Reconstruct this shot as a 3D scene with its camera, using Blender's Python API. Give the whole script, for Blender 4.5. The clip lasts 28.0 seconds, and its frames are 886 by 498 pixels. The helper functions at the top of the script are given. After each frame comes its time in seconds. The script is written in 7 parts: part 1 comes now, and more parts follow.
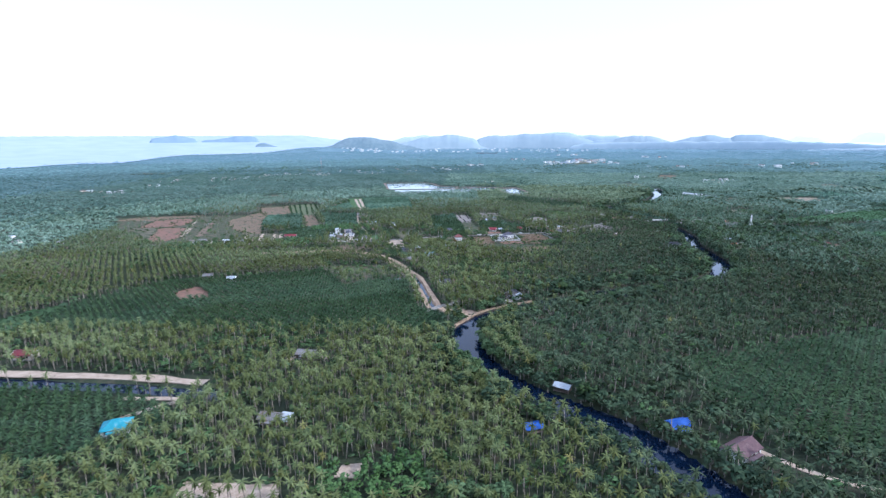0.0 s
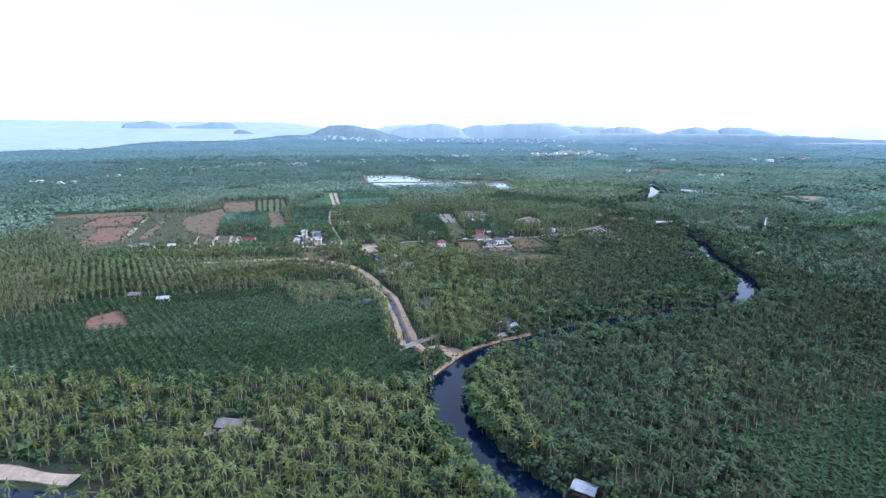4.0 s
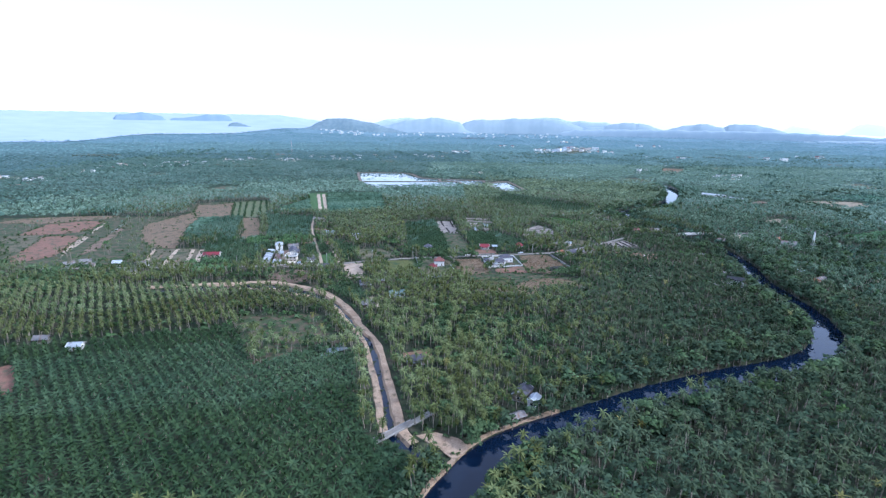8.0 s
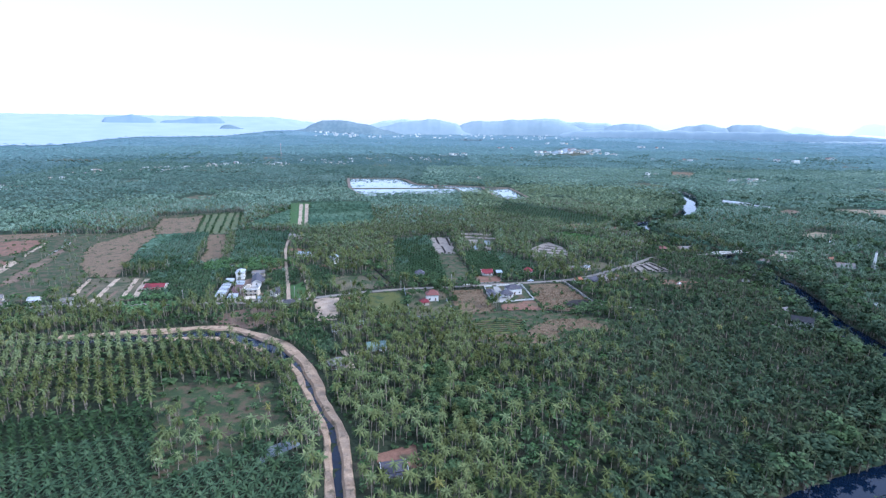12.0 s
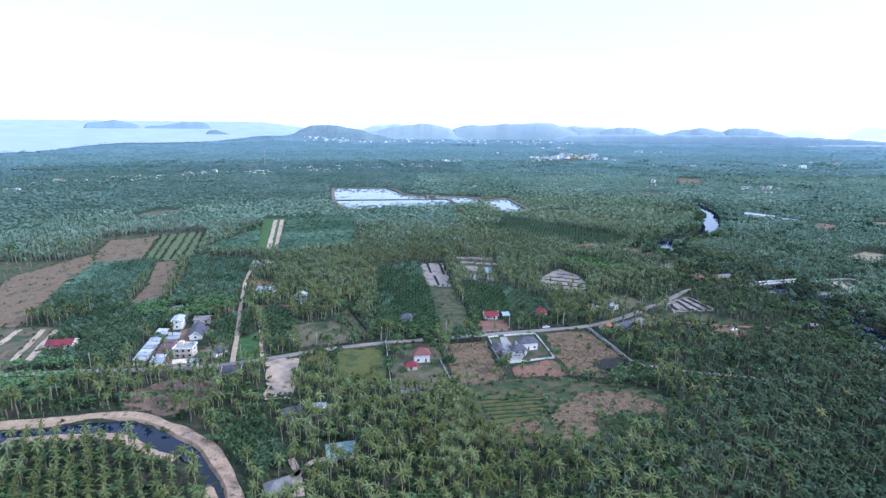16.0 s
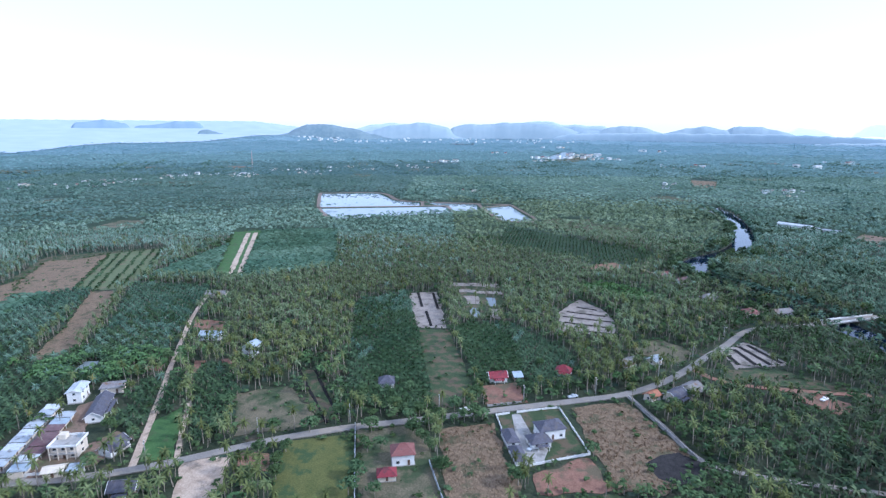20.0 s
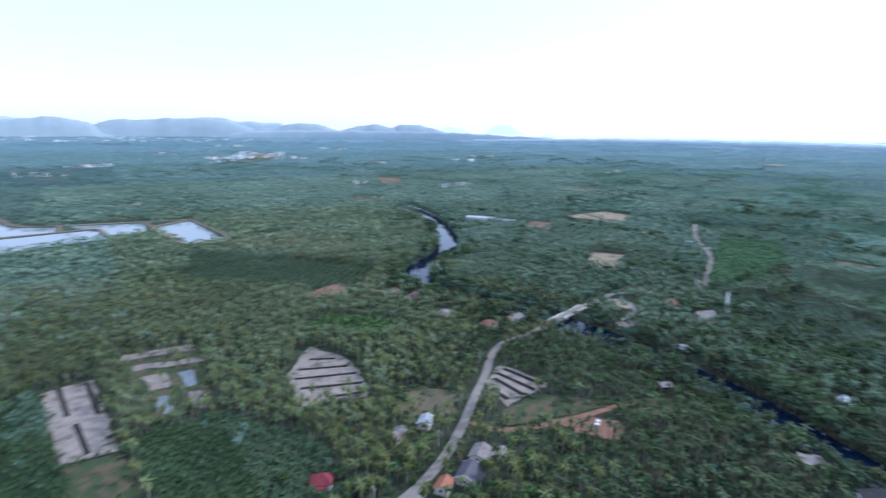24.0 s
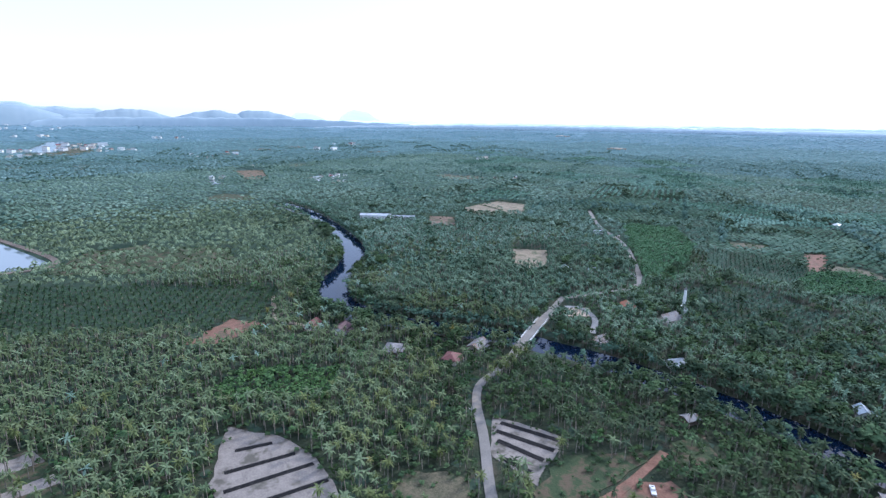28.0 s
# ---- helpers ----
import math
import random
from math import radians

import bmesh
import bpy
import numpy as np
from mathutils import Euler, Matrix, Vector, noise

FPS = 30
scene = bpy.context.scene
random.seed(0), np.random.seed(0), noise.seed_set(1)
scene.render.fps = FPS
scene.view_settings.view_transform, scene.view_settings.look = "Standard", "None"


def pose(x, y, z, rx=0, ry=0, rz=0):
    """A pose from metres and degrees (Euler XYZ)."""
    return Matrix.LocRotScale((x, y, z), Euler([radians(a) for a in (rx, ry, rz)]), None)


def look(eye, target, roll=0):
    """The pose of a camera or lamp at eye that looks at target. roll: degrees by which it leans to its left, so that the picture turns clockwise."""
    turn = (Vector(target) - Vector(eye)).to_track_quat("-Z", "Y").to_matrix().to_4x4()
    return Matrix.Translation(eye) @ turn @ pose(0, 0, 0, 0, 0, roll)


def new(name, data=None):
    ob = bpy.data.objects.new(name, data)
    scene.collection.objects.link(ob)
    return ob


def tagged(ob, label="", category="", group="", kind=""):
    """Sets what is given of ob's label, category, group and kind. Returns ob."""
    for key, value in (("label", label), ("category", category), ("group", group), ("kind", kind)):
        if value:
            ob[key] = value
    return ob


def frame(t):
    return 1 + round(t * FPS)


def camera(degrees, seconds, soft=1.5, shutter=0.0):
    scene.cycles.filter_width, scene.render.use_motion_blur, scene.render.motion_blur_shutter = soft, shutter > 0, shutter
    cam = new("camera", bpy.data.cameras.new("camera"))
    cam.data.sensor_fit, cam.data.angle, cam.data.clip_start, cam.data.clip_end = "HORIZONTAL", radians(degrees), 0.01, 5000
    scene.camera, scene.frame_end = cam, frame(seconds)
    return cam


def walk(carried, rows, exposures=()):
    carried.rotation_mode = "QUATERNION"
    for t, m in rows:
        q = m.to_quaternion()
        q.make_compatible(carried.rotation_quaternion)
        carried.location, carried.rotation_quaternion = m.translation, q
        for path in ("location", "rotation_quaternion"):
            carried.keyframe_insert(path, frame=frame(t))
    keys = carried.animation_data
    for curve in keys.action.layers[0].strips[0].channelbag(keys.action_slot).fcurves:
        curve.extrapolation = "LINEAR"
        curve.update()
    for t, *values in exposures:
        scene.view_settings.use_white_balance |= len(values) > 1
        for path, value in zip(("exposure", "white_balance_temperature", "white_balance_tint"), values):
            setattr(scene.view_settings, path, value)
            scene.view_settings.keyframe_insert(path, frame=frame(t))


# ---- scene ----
cam = camera(80.06, 28.0, soft=1.35, shutter=0.5)
PATH = [
    (0, look((-0.00, -0.00, 114.54), (-4.72, 97.77, 94.07), -0.38)),
    (0.5, look((0.13, 8.92, 114.52), (-1.96, 106.73, 93.79), -0.26)),
    (1, look((0.19, 18.03, 114.63), (-1.41, 115.75, 93.47), -0.07)),
    (1.5, look((0.19, 27.38, 114.88), (-1.51, 125.04, 93.46), -0.07)),
    (2, look((0.19, 36.90, 115.21), (-1.51, 134.52, 93.55), -0.02)),
    (2.5, look((0.21, 46.60, 115.54), (-1.52, 144.15, 93.61), 0.07)),
    (3, look((0.19, 56.49, 115.87), (-1.47, 154.00, 93.75), 0.16)),
    (3.5, look((0.12, 66.64, 116.20), (-1.58, 164.11, 93.89), 0.24)),
    (5.5, look((-0.43, 108.82, 117.74), (-2.22, 206.15, 94.86), 0.58)),
    (6, look((-0.61, 119.45, 118.05), (-2.46, 216.72, 94.91), 0.60)),
    (6.5, look((-0.70, 130.16, 118.29), (-2.52, 227.39, 95.00), 0.65)),
    (7, look((-0.76, 140.95, 118.48), (-2.37, 238.15, 95.06), 0.73)),
    (7.5, look((-0.89, 151.84, 118.62), (-2.38, 249.03, 95.12), 0.82)),
    (8, look((-0.95, 162.77, 118.70), (-2.49, 259.96, 95.21), 0.86)),
    (8.5, look((-0.82, 173.65, 118.74), (-2.32, 270.83, 95.23), 0.87)),
    (9, look((-0.66, 184.39, 118.79), (-2.08, 281.56, 95.18), 0.84)),
    (9.5, look((-0.55, 194.91, 118.85), (-1.95, 292.10, 95.38), 0.82)),
    (10, look((-0.48, 205.23, 118.93), (-1.91, 302.45, 95.55), 0.79)),
    (10.5, look((-0.29, 215.52, 119.05), (-1.74, 312.74, 95.66), 0.75)),
    (11, look((0.00, 225.85, 119.20), (-1.42, 323.08, 95.84), 0.71)),
    (11.5, look((0.22, 236.25, 119.33), (-1.16, 333.50, 96.06), 0.65)),
    (12, look((0.30, 246.77, 119.42), (-0.86, 344.03, 96.17), 0.65)),
    (12.5, look((0.24, 257.56, 119.52), (-0.65, 354.80, 96.21), 0.71)),
    (14.5, look((-0.31, 302.21, 120.19), (-0.72, 399.52, 97.16), 0.67)),
    (15, look((-0.43, 313.30, 120.30), (-0.69, 410.62, 97.30), 0.53)),
    (15.5, look((-0.42, 324.19, 120.33), (-0.55, 421.56, 97.53), 0.50)),
    (16, look((-0.43, 334.94, 120.36), (-0.31, 432.38, 97.90), 0.45)),
    (16.5, look((-0.42, 345.57, 120.40), (0.02, 443.07, 98.20), 0.41)),
    (17, look((-0.30, 356.13, 120.50), (0.38, 453.62, 98.24), 0.38)),
    (17.5, look((0.11, 366.68, 120.69), (0.74, 464.16, 98.37), 0.47)),
    (18, look((0.61, 377.28, 120.92), (1.22, 474.73, 98.49), 0.46)),
    (18.5, look((1.15, 387.93, 121.14), (1.66, 485.36, 98.63), 0.38)),
    (19, look((1.74, 398.61, 121.34), (2.14, 496.04, 98.82), 0.43)),
    (19.5, look((2.24, 409.35, 121.57), (2.60, 506.77, 98.99), 0.26)),
    (20, look((2.85, 420.09, 121.78), (3.25, 517.48, 99.09), 0.31)),
    (20.5, look((3.56, 430.80, 121.95), (3.98, 528.15, 99.06), 0.22)),
    (22.5, look((7.43, 473.98, 122.76), (41.78, 565.14, 100.20), 0.83)),
    (23, look((8.31, 485.05, 123.02), (53.68, 571.31, 100.65), 0.67)),
    (23.5, look((9.01, 496.39, 123.35), (49.47, 584.93, 100.46), 0.81)),
    (24, look((9.64, 507.89, 123.67), (63.87, 588.79, 100.98), 0.83)),
    (24.5, look((10.24, 519.39, 123.94), (80.46, 586.90, 101.31), 0.78)),
    (25, look((10.86, 530.77, 124.13), (84.72, 594.17, 101.22), 0.80)),
    (25.5, look((11.45, 541.96, 124.22), (85.48, 605.01, 100.88), 0.97)),
    (26, look((12.04, 553.05, 124.24), (86.07, 615.93, 100.46), 0.96)),
    (26.5, look((12.63, 564.04, 124.19), (86.66, 626.78, 100.03), 0.94)),
    (27, look((13.19, 574.90, 124.08), (87.22, 637.52, 99.63), 0.75)),
    (27.5, look((13.84, 585.47, 123.93), (87.79, 648.11, 99.25), 0.66)),
    (28, look((14.58, 595.87, 123.73), (88.63, 658.35, 98.98), 0.86)),
]
walk(cam, PATH, [(0, 0.25, 5020, 14), (12, 0.22, 4830, 14), (20, 0.16, 4840, 14), (24, 0.03, 5010, 14), (28, 0.12, 5010, 14)])

# ---- world, sun, exposure ----
SUN_AZ, SUN_EL = radians(102), radians(34)
world = bpy.data.worlds.new("sky")
scene.world = world
world.use_nodes = True
wn, wl = world.node_tree.nodes, world.node_tree.links
sky = wn.new("ShaderNodeTexSky")
sky.sky_type = "NISHITA"
sky.sun_disc = False
sky.sun_elevation = SUN_EL
sky.sun_rotation = SUN_AZ
sky.air_density, sky.dust_density, sky.ozone_density = 1.0, 1.0, 1.0
wn["Background"].inputs["Strength"].default_value = 0.105
wl.new(sky.outputs["Color"], wn["Background"].inputs["Color"])
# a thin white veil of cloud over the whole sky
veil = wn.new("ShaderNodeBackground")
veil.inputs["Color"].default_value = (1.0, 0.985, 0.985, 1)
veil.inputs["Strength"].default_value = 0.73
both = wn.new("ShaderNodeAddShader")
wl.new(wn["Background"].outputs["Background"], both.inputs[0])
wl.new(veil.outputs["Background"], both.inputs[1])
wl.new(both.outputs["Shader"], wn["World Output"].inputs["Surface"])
sun = new("sun", bpy.data.lights.new("sun", "SUN"))
sun.data.energy, sun.data.angle, sun.data.color = 3.0, radians(5), (1.0, 0.88, 0.71)
SUN_DIR = Vector((math.sin(SUN_AZ) * math.cos(SUN_EL), math.cos(SUN_AZ) * math.cos(SUN_EL), math.sin(SUN_EL)))
sun.matrix_world = look(SUN_DIR * 500, (0, 0, 0))


# ---- materials ----
def surface(name, low, high, size=3.0, fine=0.25, rough=0.85, bump=0.3, metal=0.0, tint=0.0, spread=0.0, spec=0.3, patch=None, cover=0.5, patch_size=14.0):
    """A rough surface whose colour wanders between low and high at two sizes (metres)."""
    m = bpy.data.materials.new(name)
    m.use_nodes = True
    nt = m.node_tree
    n, l = nt.nodes, nt.links
    bsdf = n["Principled BSDF"]
    pos = n.new("ShaderNodeNewGeometry")
    big, small = n.new("ShaderNodeTexNoise"), n.new("ShaderNodeTexNoise")
    big.inputs["Scale"].default_value, small.inputs["Scale"].default_value = 1 / size, 1 / fine
    big.inputs["Detail"].default_value, small.inputs["Detail"].default_value = 4, 5
    for t in (big, small):
        l.new(pos.outputs["Position"], t.inputs["Vector"])
    add = n.new("ShaderNodeMath")
    add.operation = "MULTIPLY_ADD"
    add.inputs[1].default_value = 0.55
    l.new(small.outputs["Fac"], add.inputs[0])
    half = n.new("ShaderNodeMath")
    half.operation = "MULTIPLY"
    half.inputs[1].default_value = 0.45
    l.new(big.outputs["Fac"], half.inputs[0])
    l.new(half.outputs[0], add.inputs[2])
    ramp = n.new("ShaderNodeValToRGB")
    ramp.color_ramp.elements[0].position, ramp.color_ramp.elements[1].position = 0.36, 0.64
    ramp.color_ramp.elements[0].color, ramp.color_ramp.elements[1].color = (*low, 1), (*high, 1)
    l.new(add.outputs[0], ramp.inputs["Fac"])
    colour = ramp.outputs["Color"]
    if patch:
        spot = n.new("ShaderNodeTexNoise")
        spot.inputs["Scale"].default_value, spot.inputs["Detail"].default_value, spot.inputs["Roughness"].default_value = 1 / patch_size, 6, 0.65
        l.new(pos.outputs["Position"], spot.inputs["Vector"])
        edge = n.new("ShaderNodeMapRange")
        edge.inputs["From Min"].default_value, edge.inputs["From Max"].default_value = 0.62 - 0.25 * cover, 0.72 - 0.25 * cover
        l.new(spot.outputs["Fac"], edge.inputs["Value"])
        mix = n.new("ShaderNodeMix")
        mix.data_type = "RGBA"
        mix.inputs[7].default_value = (*patch, 1)
        l.new(edge.outputs["Result"], mix.inputs[0])
        l.new(colour, mix.inputs[6])
        colour = mix.outputs[2]
    if tint or spread:
        vary = n.new("ShaderNodeHueSaturation")
        l.new(colour, vary.inputs["Color"])
        if tint:
            src = n.new("ShaderNodeAttribute")
            src.attribute_name = "tint"
            fac = src.outputs["Fac"]
        else:
            src = n.new("ShaderNodeObjectInfo")
            fac = src.outputs["Random"]
        amount = tint or spread
        for sock, lo, hi in (("Value", 1 - amount, 1 + amount), ("Hue", 0.5 - 0.035 * amount, 0.5 + 0.02 * amount), ("Saturation", 1.12, 0.85)):
            r = n.new("ShaderNodeMapRange")
            r.inputs["To Min"].default_value, r.inputs["To Max"].default_value = lo, hi
            l.new(fac, r.inputs["Value"])
            l.new(r.outputs["Result"], vary.inputs[sock])
        colour = vary.outputs["Color"]
    l.new(colour, bsdf.inputs["Base Color"])
    if bump:
        b = n.new("ShaderNodeBump")
        b.inputs["Strength"].default_value, b.inputs["Distance"].default_value = bump, fine * 0.5
        l.new(small.outputs["Fac"], b.inputs["Height"])
        l.new(b.outputs["Normal"], bsdf.inputs["Normal"])
    bsdf.inputs["Roughness"].default_value = rough
    bsdf.inputs["Metallic"].default_value = metal
    bsdf.inputs["Specular IOR Level"].default_value = spec
    return m


def water_material(name, deep, ripple=0.025):
    m = bpy.data.materials.new(name)
    m.use_nodes = True
    n, l = m.node_tree.nodes, m.node_tree.links
    bsdf = n["Principled BSDF"]
    pos, wave = n.new("ShaderNodeNewGeometry"), n.new("ShaderNodeTexNoise")
    wave.inputs["Scale"].default_value, wave.inputs["Detail"].default_value = 0.7, 4
    l.new(pos.outputs["Position"], wave.inputs["Vector"])
    b = n.new("ShaderNodeBump")
    b.inputs["Strength"].default_value, b.inputs["Distance"].default_value = ripple, 0.2
    l.new(wave.outputs["Fac"], b.inputs["Height"])
    l.new(b.outputs["Normal"], bsdf.inputs["Normal"])
    bsdf.inputs["Base Color"].default_value = (*deep, 1)
    bsdf.inputs["Roughness"].default_value, bsdf.inputs["IOR"].default_value = 0.03, 1.33
    return m


